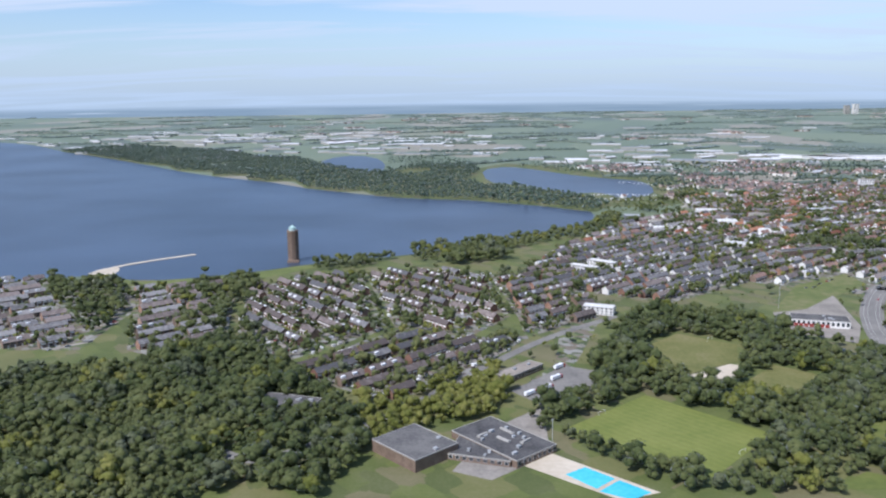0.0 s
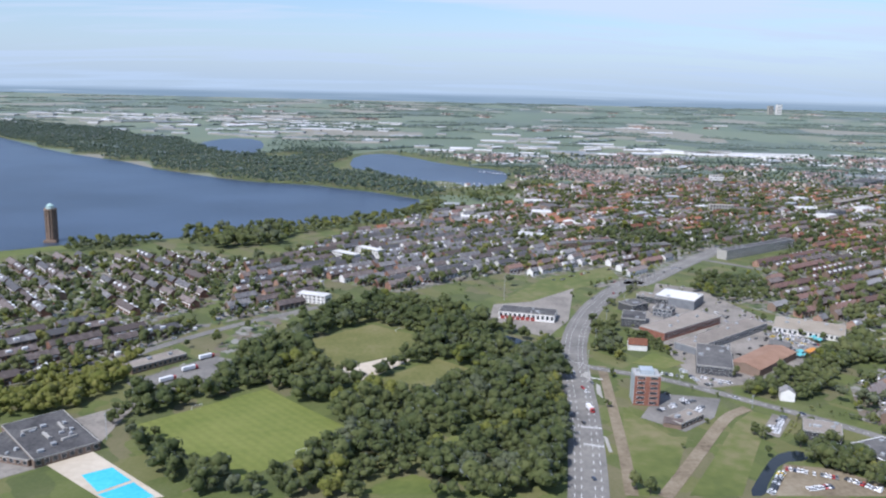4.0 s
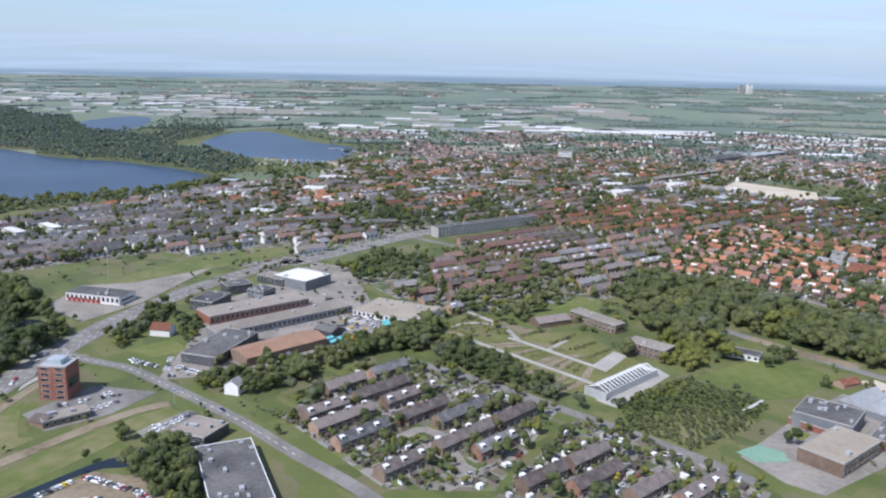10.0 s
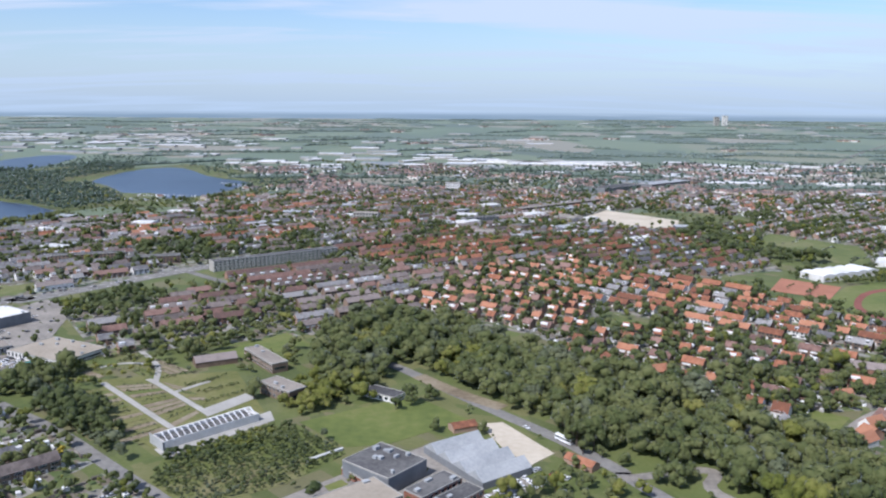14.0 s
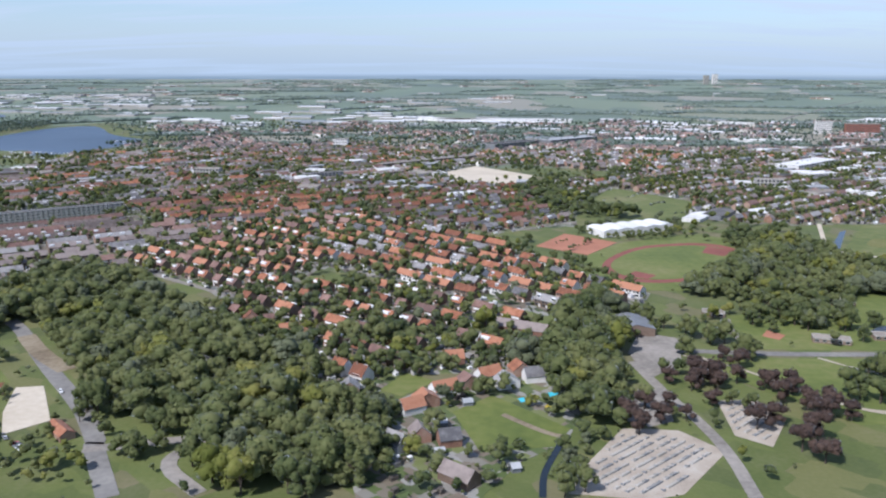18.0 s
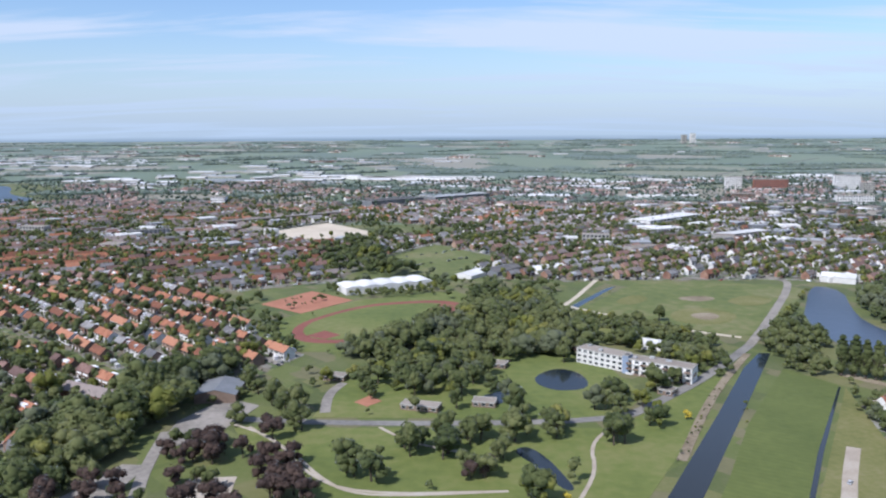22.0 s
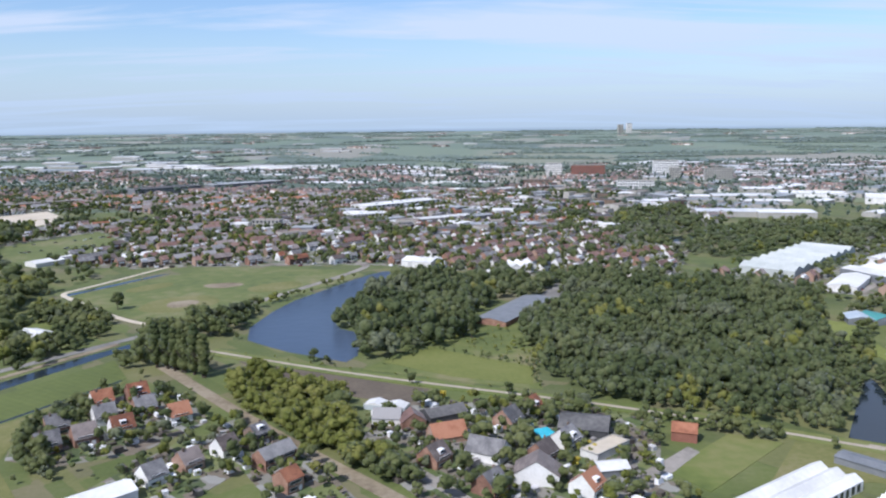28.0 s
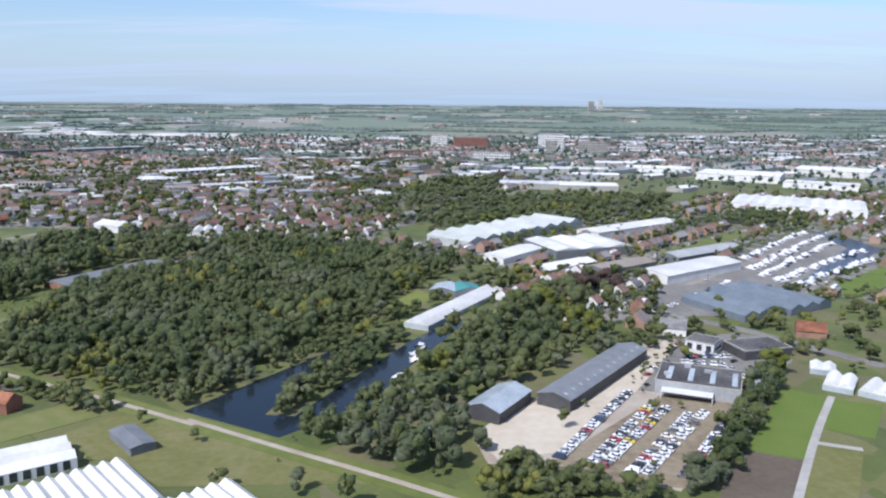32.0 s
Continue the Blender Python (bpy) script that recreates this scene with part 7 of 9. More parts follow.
wood([(2067, 698), (2097, 739), (2092, 687), (2070, 659)], 9, 6, 11, LEAF, W, 170, CROWNS_NEAR)
wood([(2094, 649), (2125, 692), (2161, 691), (2203, 730), (2207, 691), (2195, 657), (2142, 581), (2122, 581), (2104, 612)], 8.2, 9, 14, LEAF, W, 171, CROWNS_SLIM)
wood([(2176, 730), (2214, 776), (2222, 745), (2194, 691), (2175, 697)], 9, 10, 14, LEAF_RED, "dark copper beeches", 172, CROWNS_NEAR)
wood([(2223, 647), (2238, 657), (2235, 646), (2208, 610), (2181, 573), (2180, 580)], 4, 2, 3, LEAF, "clipped hedge beside the yard", 173, BUSHES)
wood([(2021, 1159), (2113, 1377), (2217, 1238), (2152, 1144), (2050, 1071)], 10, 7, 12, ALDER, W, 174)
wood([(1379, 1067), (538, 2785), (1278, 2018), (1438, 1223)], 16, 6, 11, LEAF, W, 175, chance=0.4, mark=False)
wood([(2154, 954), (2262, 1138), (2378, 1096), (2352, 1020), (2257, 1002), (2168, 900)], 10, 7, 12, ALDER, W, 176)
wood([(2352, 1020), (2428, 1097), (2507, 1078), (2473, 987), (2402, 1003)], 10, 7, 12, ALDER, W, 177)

# the wooded islands in the lake and belts of far trees
ISLES = [(-1665, 3489), (-1303, 3079), (-1036, 2754), (-905, 2640), (-822, 2471), (-700, 2420), (-662, 2289), (-560, 2290), (-535, 2176), (-460, 2116), (-400, 2130), (-339, 1956), (-243, 1872), (-190, 1880), (-155, 1795), (-88, 1744), (-13, 1714), (60, 1694), (129, 1639), (185, 1604), (245, 1539), (289, 1501), (332, 1602), (323, 1690), (262, 1789), (194, 1899), (102, 1973), (53, 2052), (110, 2361), (60, 2560), (-60, 2600), (-179, 2349), (-237, 2350), (-314, 2481), (-430, 2696), (-538, 2949), (-662, 2952), (-960, 3400), (-1179, 3557), (-1455, 3818)]
surface("island_ground", ISLES, ROUGH, 0.05, "dark green marshy ground under the island trees", "ground", keep=False)
wood(ISLES, 10, 6, 14, LEAF_HAZED, "wooded lake islands of willow and alder", 130, CROWNS_FAR, mark=False)
wood([(-188, 2624), (-200, 2863), (-84, 2941), (79, 2733), (110, 2361), (-20, 2480)], 15, 6, 11, LEAF_HAZED, "tree belts behind the lake islands", 132, CROWNS_FAR, mark=False, chance=0.6)
wood([(205, 2510), (295, 2375), (352, 2235), (430, 2125), (512, 2052), (515, 1920), (640, 1960), (640, 2150), (520, 2380), (350, 2640)], 14, 6, 11, LEAF_HAZED, "trees along the far shore of the lagoon", 134, CROWNS_FAR, mark=False, chance=0.6)
wood([(200, 1875), (333, 1665), (478, 1653), (569, 1924), (631, 2063), (601, 1814), (489, 1493), (350, 1480), (261, 1547)], 13, 6, 11, LEAF, "trees round the harbour", 133, CROWNS_TOWN, mark=False, chance=0.6)


def far_belts():
    """Long tree belts across the polder, each a ragged ridge of crowns."""
    r = np.random.default_rng(5)
    lake_poly = LAKE_SHORE + [(-1800, 1100), (-4000, 2400), (-4000, 4700)]
    vs, fs, k = [], [], 0
    for _ in range(330):
        y = 1750 + 8200 * r.uniform() ** 1.25
        x = r.uniform(-0.55 * y - 300, 2100 + 0.6 * y)
        a, n = radians(r.choice([38, -4, 2, -8, -50])) + r.normal(0, 0.06), int(r.integers(14, 70))
        gap, wide = 7.0 + y * 0.001, r.uniform(7, 16)
        t = np.arange(n) * gap
        px, py = x + np.cos(a) * t + r.normal(0, 2, n), y + np.sin(a) * t + r.normal(0, 2, n)
        if any(inside(q, px, py).any() for q in OPEN_WATER) or inside(lake_poly, px, py).any():
            continue
        h = r.uniform(5, 12, n) * np.minimum(1, np.minimum(np.arange(n) + 1, n - np.arange(n)) / 3)
        w = wide * r.uniform(0.7, 1.2, n)
        nx, ny = -np.sin(a), np.cos(a)
        ring = [(-0.5, 0.0), (-0.52, 0.55), (r.uniform(-0.2, 0.2), 1.0), (0.52, 0.6), (0.5, 0.0)]
        for o, z in ring:
            vs.append(np.stack([px + nx * o * w, py + ny * o * w, h * z * r.uniform(0.8, 1.15, n)], 1))
        i = np.arange(n - 1)
        for q in range(4):
            c0, c1 = k + q * n + i, k + (q + 1) * n + i
            fs += [np.stack([c0, c1, c1 + 1], 1), np.stack([c0, c1 + 1, c0 + 1], 1)]
        k += 5 * n
    thing("far_tree_belts", "distant tree belts and hedgerows across the polder", "trees", kind="stuff", data=raw_mesh("far_tree_belts", np.concatenate(vs), np.concatenate(fs), [BELT_HAZED]))


far_belts()


def gable_template(w, d, eave, ridge):
    vs = np.array([(-w / 2, -d / 2, 0), (w / 2, -d / 2, 0), (w / 2, d / 2, 0), (-w / 2, d / 2, 0), (-w / 2, -d / 2, eave), (w / 2, -d / 2, eave), (w / 2, d / 2, eave), (-w / 2, d / 2, eave), (-w / 2, 0, ridge), (w / 2, 0, ridge)], float)
    walls = [(0, 1, 5), (0, 5, 4), (1, 2, 6), (1, 6, 5), (5, 6, 9), (2, 3, 7), (2, 7, 6), (3, 0, 4), (3, 4, 7), (4, 8, 7)]
    roof = [(4, 5, 9), (4, 9, 8), (6, 7, 8), (6, 8, 9)]
    return vs, np.array(walls + roof), np.array([0] * 10 + [1] * 4)


def town(name, pts, angs, roof, wall, sizes, label, seed):
    r = np.random.default_rng(seed)
    vs, fs, ms, k = [], [], [], 0
    for (x, y), a in zip(pts, angs):
        w, d, e, h = sizes[int(r.integers(len(sizes)))]
        v, f, m = gable_template(w * r.uniform(0.8, 1.3), d, e, h)
        c, s = math.cos(radians(a)), math.sin(radians(a))
        q = np.stack([v[:, 0] * c - v[:, 1] * s + x, v[:, 0] * s + v[:, 1] * c + y, v[:, 2]], 1)
        vs.append(q)
        fs.append(f + k)
        ms.append(m)
        k += len(v)
    if vs:
        thing(name, label, "buildings", kind="stuff", data=raw_mesh(name, np.concatenate(vs), np.concatenate(fs), [wall, roof], np.concatenate(ms)))


# haze over the far roofs comes from this tile's bluish sheen
TILE_FAR = mat("mixed_tile", (0.085, 0.07, 0.065), (0.165, 0.135, 0.125), 0.02, 0.8, 0.0, (0.25, 0.155, 0.12), island=0.8, haze_sheen=0.3)
WALL_FAR = mat("mixed_wall", (0.22, 0.15, 0.11), (0.45, 0.40, 0.35), 0.05, 0.9, 0.0, (0.70, 0.69, 0.66), island=0.9)
ROOF_FAR = mat("pale_hall_roof", (0.20, 0.22, 0.23), (0.38, 0.40, 0.41), 0.02, 0.6, 0.0, (0.66, 0.66, 0.66), island=1.0)


def far_town():
    r = np.random.default_rng(15)
    lake_poly = LAKE_SHORE + [(-1800, 1100), (-4000, 2400), (-4000, 4700)]
    lag = [(48, 2431), (248, 2555), (476, 2156), (521, 1859), (467, 1652), (323, 1760), (229, 1845), (124, 2016)]
    pts, ang = [], []
    for k in range(260):
        y = 1700 + 850 * r.uniform() ** 1.4 if k < 215 else r.uniform(3200, 8000)
        x = r.uniform(350, 3300) if y < 3000 else r.uniform(-1500, 6500)
        a = float(r.choice([38, 33, -50]))
        n, m = int(r.integers(3, 9)), int(r.integers(2, 5))
        c, s = math.cos(radians(a)), math.sin(radians(a))
        for i in range(n):
            for j in range(m):
                u, v = i * 17 + r.normal(0, 2), j * 24 + r.normal(0, 2)
                pts.append((x + c * u - s * v, y + s * u + c * v))
                ang.append(a + (90 if r.uniform() < 0.15 else 0))
    p = np.array(pts)
    ok = ~inside(lake_poly, p[:, 0], p[:, 1]) & ~inside(lag, p[:, 0], p[:, 1])
    i, j = ((p[:, 0] - GX0) / CELL).astype(int), ((p[:, 1] - GY0) / CELL).astype(int)
    inb = (i >= 0) & (i < GW) & (j >= 0) & (j < GH)
    ok[inb] &= ~taken[j[inb], i[inb]]
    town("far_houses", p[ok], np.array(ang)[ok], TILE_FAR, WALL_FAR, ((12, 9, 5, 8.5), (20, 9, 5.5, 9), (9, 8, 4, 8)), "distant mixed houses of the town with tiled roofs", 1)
    q = np.concatenate([np.stack([r.uniform(-2600, 1500, 230), r.uniform(2350, 4300, 230)], 1), np.stack([r.uniform(1400, 4200, 110), r.uniform(1900, 2700, 110)], 1), np.stack([r.uniform(-2500, 6500, 70), r.uniform(4300, 8500, 70)], 1)])
    ok = ~inside(lake_poly, q[:, 0], q[:, 1]) & ~inside(lag, q[:, 0], q[:, 1]) & ~((q[:, 0] < 300) & (q[:, 1] < 2900))
    town("far_greenhouses", q[ok], np.full(ok.sum(), -8.0), ROOF_FAR, CONCRETE, ((70, 40, 5, 6.5), (110, 50, 6, 7), (45, 30, 6, 8)), "distant greenhouses and halls with pale roofs", 2)


far_town()


def far_halls():
    """Trade halls and sheds at the town's edge."""
    r = np.random.default_rng(91)
    for nm, poly, gap, sizes, seed in (("far_halls", [(2150, 1330), (2700, 1250), (3500, 1500), (3900, 2900), (2500, 2600), (2100, 1800)], 85, ((60, 35, 7, 8.5), (90, 45, 8, 9.5), (40, 25, 6, 8)), 1), ("far_halls", [(500, 2150), (1400, 2150), (1700, 2600), (900, 3000), (300, 2800)], 120, ((70, 30, 6, 7.5), (50, 25, 6, 8)), 2), ("far_halls", [(-1900, 4400), (-200, 3600), (300, 3700), (-500, 4800), (-1800, 5200)], 130, ((160, 60, 6, 7), (110, 50, 6, 7)), 3)):
        p = spread(poly, gap, 95 + seed, jitter=0.3, chance=0.6)
        town(nm, p, r.choice([-8.0, 38.0, -10.0], len(p)), ROOF_FAR, CONCRETE, sizes, "pale-roofed trade halls and greenhouses at the edge of town", seed)
    for poly, seed in (([(2150, 1330), (2700, 1250), (3500, 1500), (3900, 2900), (2500, 2600), (2100, 1800)], 1), ([(1200, 1750), (2200, 1750), (2600, 2600), (1500, 2600)], 2), ([(400, 1760), (1300, 1760), (1500, 2500), (500, 2500)], 3)):
        wood(poly, 19, 8, 14, LEAF_HAZED, "trees between the halls and houses", 960 + seed, CROWNS_FAR, chance=0.7, mark=False, name="edge_trees")


far_halls()
flat_block("flower_auction_hall", (1185, 2631, 1598, 2593), 60, 8, RENDER, WHITEROOF, "very long white hall at the edge of the town", seed=20)
flat_block("viaduct_flats", (1069, 1487, 1236, 1620), 14, 9, BROWNBRICK, GRAVELROOF, "long low grey-brown building beside the sand field", floors=2, seed=21, bays=24, far=True)
flat_block("dark_flats", (960, 1346, 1015, 1369), 14, 12, CLADGREY, BITUMEN, "grey four-storey apartment block", floors=4, seed=22, bays=10, far=True)

# garden trees and bushes among the houses
for i, q in enumerate(quarters):
    if min(p[1] for p in q) < 620:
        wood(q, 5.5, 1.5, 4.5, LEAF, "garden shrubs and hedges between houses", 380 + i, BUSHES, chance=0.5, mark=False, name="garden_shrubs")
    if i < 6:
        wood(q, 12, 8, 13, LEAF, "tall garden and street trees between houses", 420 + i, CROWNS_MID, chance=0.55, mark=False, name="street_trees")
    wood(q, 7.5, 4, 10.5, LEAF, "garden trees and bushes between houses", 300 + i, CROWNS_MID if min(p[1] for p in q) < 620 else CROWNS_TOWN, chance=0.55, mark=False, name="garden_trees")
    wood(q, 10, 3, 8, LEAF_LIGHT, "light green garden bushes between houses", 340 + i, CROWNS_MID if min(p[1] for p in q) < 620 else CROWNS_TOWN, chance=0.32, mark=False, name="garden_bushes")

# ---------------------------------------------------------------- the rest of the town, filled in between
def infill(poly, ang, seed, roofs, **k):
    surface("neighbourhood_ground", poly, GARDEN, 0.02, "gardens, hedges and yards between houses", "gardens", keep=False)
    terraces(poly, ang, seed, roofs, label="mixed town houses with tiled roofs in gardens", **k)
    wood(poly, 9, 6, 12, LEAF, "garden and street trees of the town", seed + 500, CROWNS_TOWN, chance=0.38, mark=False, name="town_trees")
    wood(poly, 12, 4, 9, LEAF_LIGHT, "light green garden trees of the town", seed + 600, CROWNS_TOWN, chance=0.4, mark=False, name="town_trees")


MIX = (TILE_BROWN, TILE_GREY, TILE_RED, TILE_GREY, TILE_BROWN, TILE_GREY, TILE_BROWN, TILE_ORANGE)
infill([(150, 1120), (300, 960), (470, 850), (600, 980), (720, 1090), (900, 1250), (780, 1500), (520, 1500), (330, 1400)], 38, 40, MIX, gaps=(25, 21), sizes=(2, 3, 4, 6), skip=0.2, walls=(RENDER, BRICK, BROWNBRICK))
infill([(560, 830), (640, 700), (800, 760), (960, 840), (1000, 900), (900, 1040), (700, 960)], 32, 41, (TILE_BROWN, TILE_RED, TILE_GREY), gaps=(27, 22), sizes=(2, 4, 6), skip=0.25)
infill([(900, 1040), (1040, 900), (1180, 960), (1300, 1000), (1330, 1150), (1150, 1420), (960, 1350), (860, 1180)], 33, 42, MIX, gaps=(28, 24), sizes=(1, 2, 3), w=7, skip=0.25)
infill([(470, 1480), (780, 1500), (960, 1350), (1150, 1430), (1300, 1560), (1500, 1400), (1800, 1400), (2100, 1500), (1900, 1740), (1000, 1740), (500, 1740)], 38, 43, MIX, gaps=(26, 22), sizes=(2, 3, 5), skip=0.3, walls=(RENDER, BRICK, BROWNBRICK))
infill([(1330, 1150), (1480, 1010), (1700, 1000), (1800, 1000), (2000, 1100), (2200, 1250), (2350, 1450), (2000, 1500), (1500, 1400), (1310, 1330)], 40, 44, MIX, gaps=(30, 26), sizes=(1, 2, 3), w=7.5, skip=0.35, walls=(RENDER, BRICK))
infill([(2040, 900), (2150, 830), (2250, 780), (2400, 700), (2500, 650), (2800, 900), (2900, 1300), (2500, 1250), (2300, 1100)], 45, 45, (TILE_BROWN, TILE_GREY, TILE_RED), gaps=(34, 30), sizes=(1, 1, 2), w=9, skip=0.4)
infill([(-330, 690), (-330, 940), (-520, 980), (-700, 900), (-700, 700)], 41, 46, (TILE_BROWN, TILE_GREY), gaps=(27, 21), sizes=(4, 6), skip=0.2)

# ---------------------------------------------------------------- single trees
def tree_kind(name, leaf, seed, label, lobes=7, cards=110, tall=1.0):
    root = thing(name, label, "tree", data=raw_mesh("trunk", *trunk(seed), [BARK]))
    part("crown", raw_mesh("crown", *crown(seed, 9, 330, ICO1, tall, 0.88, 0.045), [leaf], None, True), None, root)
    return [root, False]


TREES = {
    "round": [tree_kind("broadleaf_tree", LEAF, 900 + i, "full dark green broadleaf tree on a lawn") for i in range(3)],
    "light": [tree_kind("broadleaf_tree", LEAF_LIGHT, 910 + i, "light green broadleaf tree with a loose crown") for i in range(2)],
    "red": [tree_kind("copper_beech", LEAF_RED, 920 + i, "dark copper beech with dense crown") for i in range(2)],
    "grey": [tree_kind("willow_tree", LEAF_GREY, 930, "grey-green willow with wide crown")],
    "yellow": [tree_kind("golden_shrub", LEAF_YELLOW, 940, "golden yellow blossoming shrub in a garden")],
}


def poplar_crown(seed):
    r = np.random.default_rng(seed)
    parts = []
    for i in range(7):
        h = 0.2 + i * 0.115
        s = np.array([1, 1, 1.3]) * (0.095 if i < 5 else 0.07 - 0.02 * (i - 5))
        c = np.array([r.normal(0, 0.012), r.normal(0, 0.012), h])
        parts += [lump(ICO1, r, c, s, 0.2), leaf_tufts(r, 34, c, s, 0.032)]
    return joined(parts)


def poplar_kind():
    root = thing("poplar", "tall slender dark green poplar", "tree", data=raw_mesh("trunk", *trunk(950, 2), [BARK]))
    part("crown", raw_mesh("crown", *poplar_crown(951), [LEAF], None, True), None, root)
    return [root, False]


TREES["poplar"] = [poplar_kind()]


def set_down(k, m):
    if k[1]:
        return copy_thing(k[0], m @ Matrix.Diagonal((*[1 / v for v in k[0].scale], 1)))
    k[1] = True
    k[0].matrix_basis = m
    return k[0]


POND_VIEW = [(1458, 628), (1500, 628), (1500, 705), (1458, 705)]


def trees(kind_name, spots, h0, h1, seed, group=""):
    r = np.random.default_rng(seed)
    for x, y in spots:
        h = r.uniform(h0, h1)
        if bool(inside(POND_VIEW, np.array([x]), np.array([y]))[0]):
            continue
        w = h * r.uniform(0.9, 1.25) * (1.0 if kind_name != "poplar" else 1.1)
        ks = TREES[kind_name]
        ob = set_down(ks[int(r.integers(len(ks)))], pose(x, y, 0, 0, 0, r.uniform(0, 360)) @ Matrix.Diagonal((w, w, h, 1)))
        if group:
            ob["group"] = group


PARK = [(1311, 623), (1326, 596), (1384, 560), (1400, 556), (1414, 574), (1426, 552), (1437, 577), (1486, 571), (1511, 596), (1359, 647), (1385, 649), (1413, 649), (1354, 672), (1441, 617), (1457, 587), (1480, 634), (1498, 645), (1501, 633), (1530, 652), (1438, 511), (1355, 542), (1369, 535), (1302, 644), (1291, 655), (1283, 666), (1381, 697), (1400, 684), (1432, 688), (1413, 708), (1464, 763), (1475, 747)]
trees("round", PARK, 11, 18, 61, "trees of the park")
trees("round", [(1353, 661), (1362, 672), (1403, 563), (1390, 574), (1427, 556), (1434, 576), (1409, 654), (1421, 669), (1444, 606), (1459, 582), (1476, 651), (1499, 612), (1492, 573), (1516, 595), (1544, 663), (1566, 703), (1585, 722), (1393, 670), (1381, 660), (1439, 729), (1424, 730), (1463, 742), (1485, 713)], 10, 16, 62, "trees of the park")
trees("grey", [(1405, 681), (1423, 680), (1439, 642), (1487, 622), (1468, 641), (1559, 723)], 11, 15, 63, "trees of the park")
trees("light", [(1421, 587), (1444, 586), (1460, 593), (1529, 653), (1565, 691), (1579, 702), (1515, 625), (1374, 660), (1330, 673)], 8, 12, 64, "trees of the park")
trees("red", [(1286, 578), (1289, 561), (1308, 595), (1326, 545), (1317, 553), (1302, 482), (1313, 493), (1307, 471), (1243, 529), (1247, 513), (1233, 501), (1230, 513)], 11, 16, 65, "copper beeches of the cemetery")
trees("red", [(1291, 505), (1302, 510), (1290, 554), (1303, 561), (1315, 553), (1329, 553), (1325, 515), (1334, 521), (1285, 576)], 10, 15, 66, "copper beeches of the cemetery")
trees("red", [(1418, 536), (1412, 534), (1421, 540), (1497, 726)], 9, 12, 67)
trees("poplar", [(1657, 679), (1664, 676), (1669, 672), (1674, 669), (1682, 665), (1688, 659)], 26, 30, 68, "row of poplars by the lake arm")
trees("poplar", [(1664, 679), (1670, 674), (1676, 668), (1682, 664), (1689, 659)], 22, 26, 69, "row of poplars by the lake arm")
trees("poplar", [(1817, 741), (1822, 738), (1826, 737), (1831, 735), (1837, 732), (1842, 728)], 18, 23, 70, "poplars in the wood")
trees("poplar", [(2108, 616), (2112, 615), (2184, 657)], 14, 18, 71)
trees("poplar", [(1074, 559), (1088, 511), (1094, 505), (1102, 505)] + [(638, 764), (648, 764)], 16, 22, 72)
trees("yellow", [(606, 535), (684, 530), (718, 438), (1075, 732)] + [(1868, 546), (1878, 549), (1868, 530), (1808, 603), (1836, 507)] + [(1062, 730), (1194, 527), (1074, 729)] + [(1651, 559), (1818, 614)] + [(608, 526), (718, 437)] + [(1452, 511), (1534, 605)] + [(1879, 545)], 3.5, 6, 73)
trees("round", [(416, 729), (437, 730), (446, 681), (489, 558), (492, 590), (513, 558), (525, 548), (462, 489), (466, 483), (483, 472), (485, 445), (493, 438), (498, 426), (510, 426), (362, 631), (368, 651), (373, 416), (366, 422)] + [(95, 487), (78, 496), (64, 506), (59, 525)], 7, 11, 74, "street trees")
trees("light", [(22, 581), (35, 592), (4, 558), (-12, 537), (-36, 523), (-50, 509), (-64, 500), (41, 618)], 8, 12, 75, "street trees")
trees("round", [(771, 612), (862, 590), (872, 599), (964, 522), (970, 545), (963, 587), (1006, 507), (1004, 488), (1031, 476), (1043, 470), (1064, 487), (1068, 505), (1053, 506), (1025, 521), (1107, 504), (1115, 485), (1137, 503), (1111, 533)], 9, 15, 76, "trees of the villa park")
trees("light", [(916, 474), (911, 463), (936, 485), (941, 479), (1064, 475), (1049, 464), (1039, 481)], 9, 13, 77, "trees of the villa park")
trees("round", [(2287, 661), (2283, 667), (2468, 927), (2458, 927), (2244, 744), (2236, 730), (2271, 709), (2132, 663), (2312, 626), (2307, 608), (2317, 645)], 7, 11, 78, "village trees")
trees("round", [(1746, 684), (1754, 678), (1803, 639), (1852, 618), (1880, 600), (1943, 573), (1796, 524), (1800, 534), (1804, 509), (1828, 517), (1786, 535), (1726, 654), (1792, 591), (1843, 548), (1880, 588)], 6, 9, 79, "garden trees")

# ---------------------------------------------------------------- vehicles and boats
def paint(name, c):
    m = mat(name, c, tuple(min(1, v * 1.15) for v in c), 2.0, 0.3, spec=0.6)
    return m


PAINTS = [paint("white_car_paint", (0.75, 0.75, 0.75)), paint("white_car_paint_two", (0.68, 0.69, 0.70)), paint("silver_car_paint", (0.42, 0.43, 0.45)), paint("dark_car_paint", (0.03, 0.032, 0.04)), paint("blue_car_paint", (0.035, 0.05, 0.09)), paint("red_car_paint", (0.36, 0.03, 0.03)), paint("grey_car_paint", (0.14, 0.145, 0.15)), paint("yellow_car_paint", (0.70, 0.50, 0.03))]
NAMES = ["white", "off-white", "silver", "black", "dark blue", "red", "grey", "yellow"]


def wheel_mesh(r, w):
    n = 10
    a = [2 * math.pi * i / n for i in range(n)]
    vs = [(math.cos(t) * r, s * w / 2, math.sin(t) * r + r) for s in (-1, 1) for t in a]
    return MB().add(vs, [(i, (i + 1) % n, (i + 1) % n + n, i + n) for i in range(n)] + [tuple(range(n)), tuple(range(2 * n - 1, n - 1, -1))]).mesh("wheel", [RUBBER])


WHEEL = wheel_mesh(0.32, 0.22)


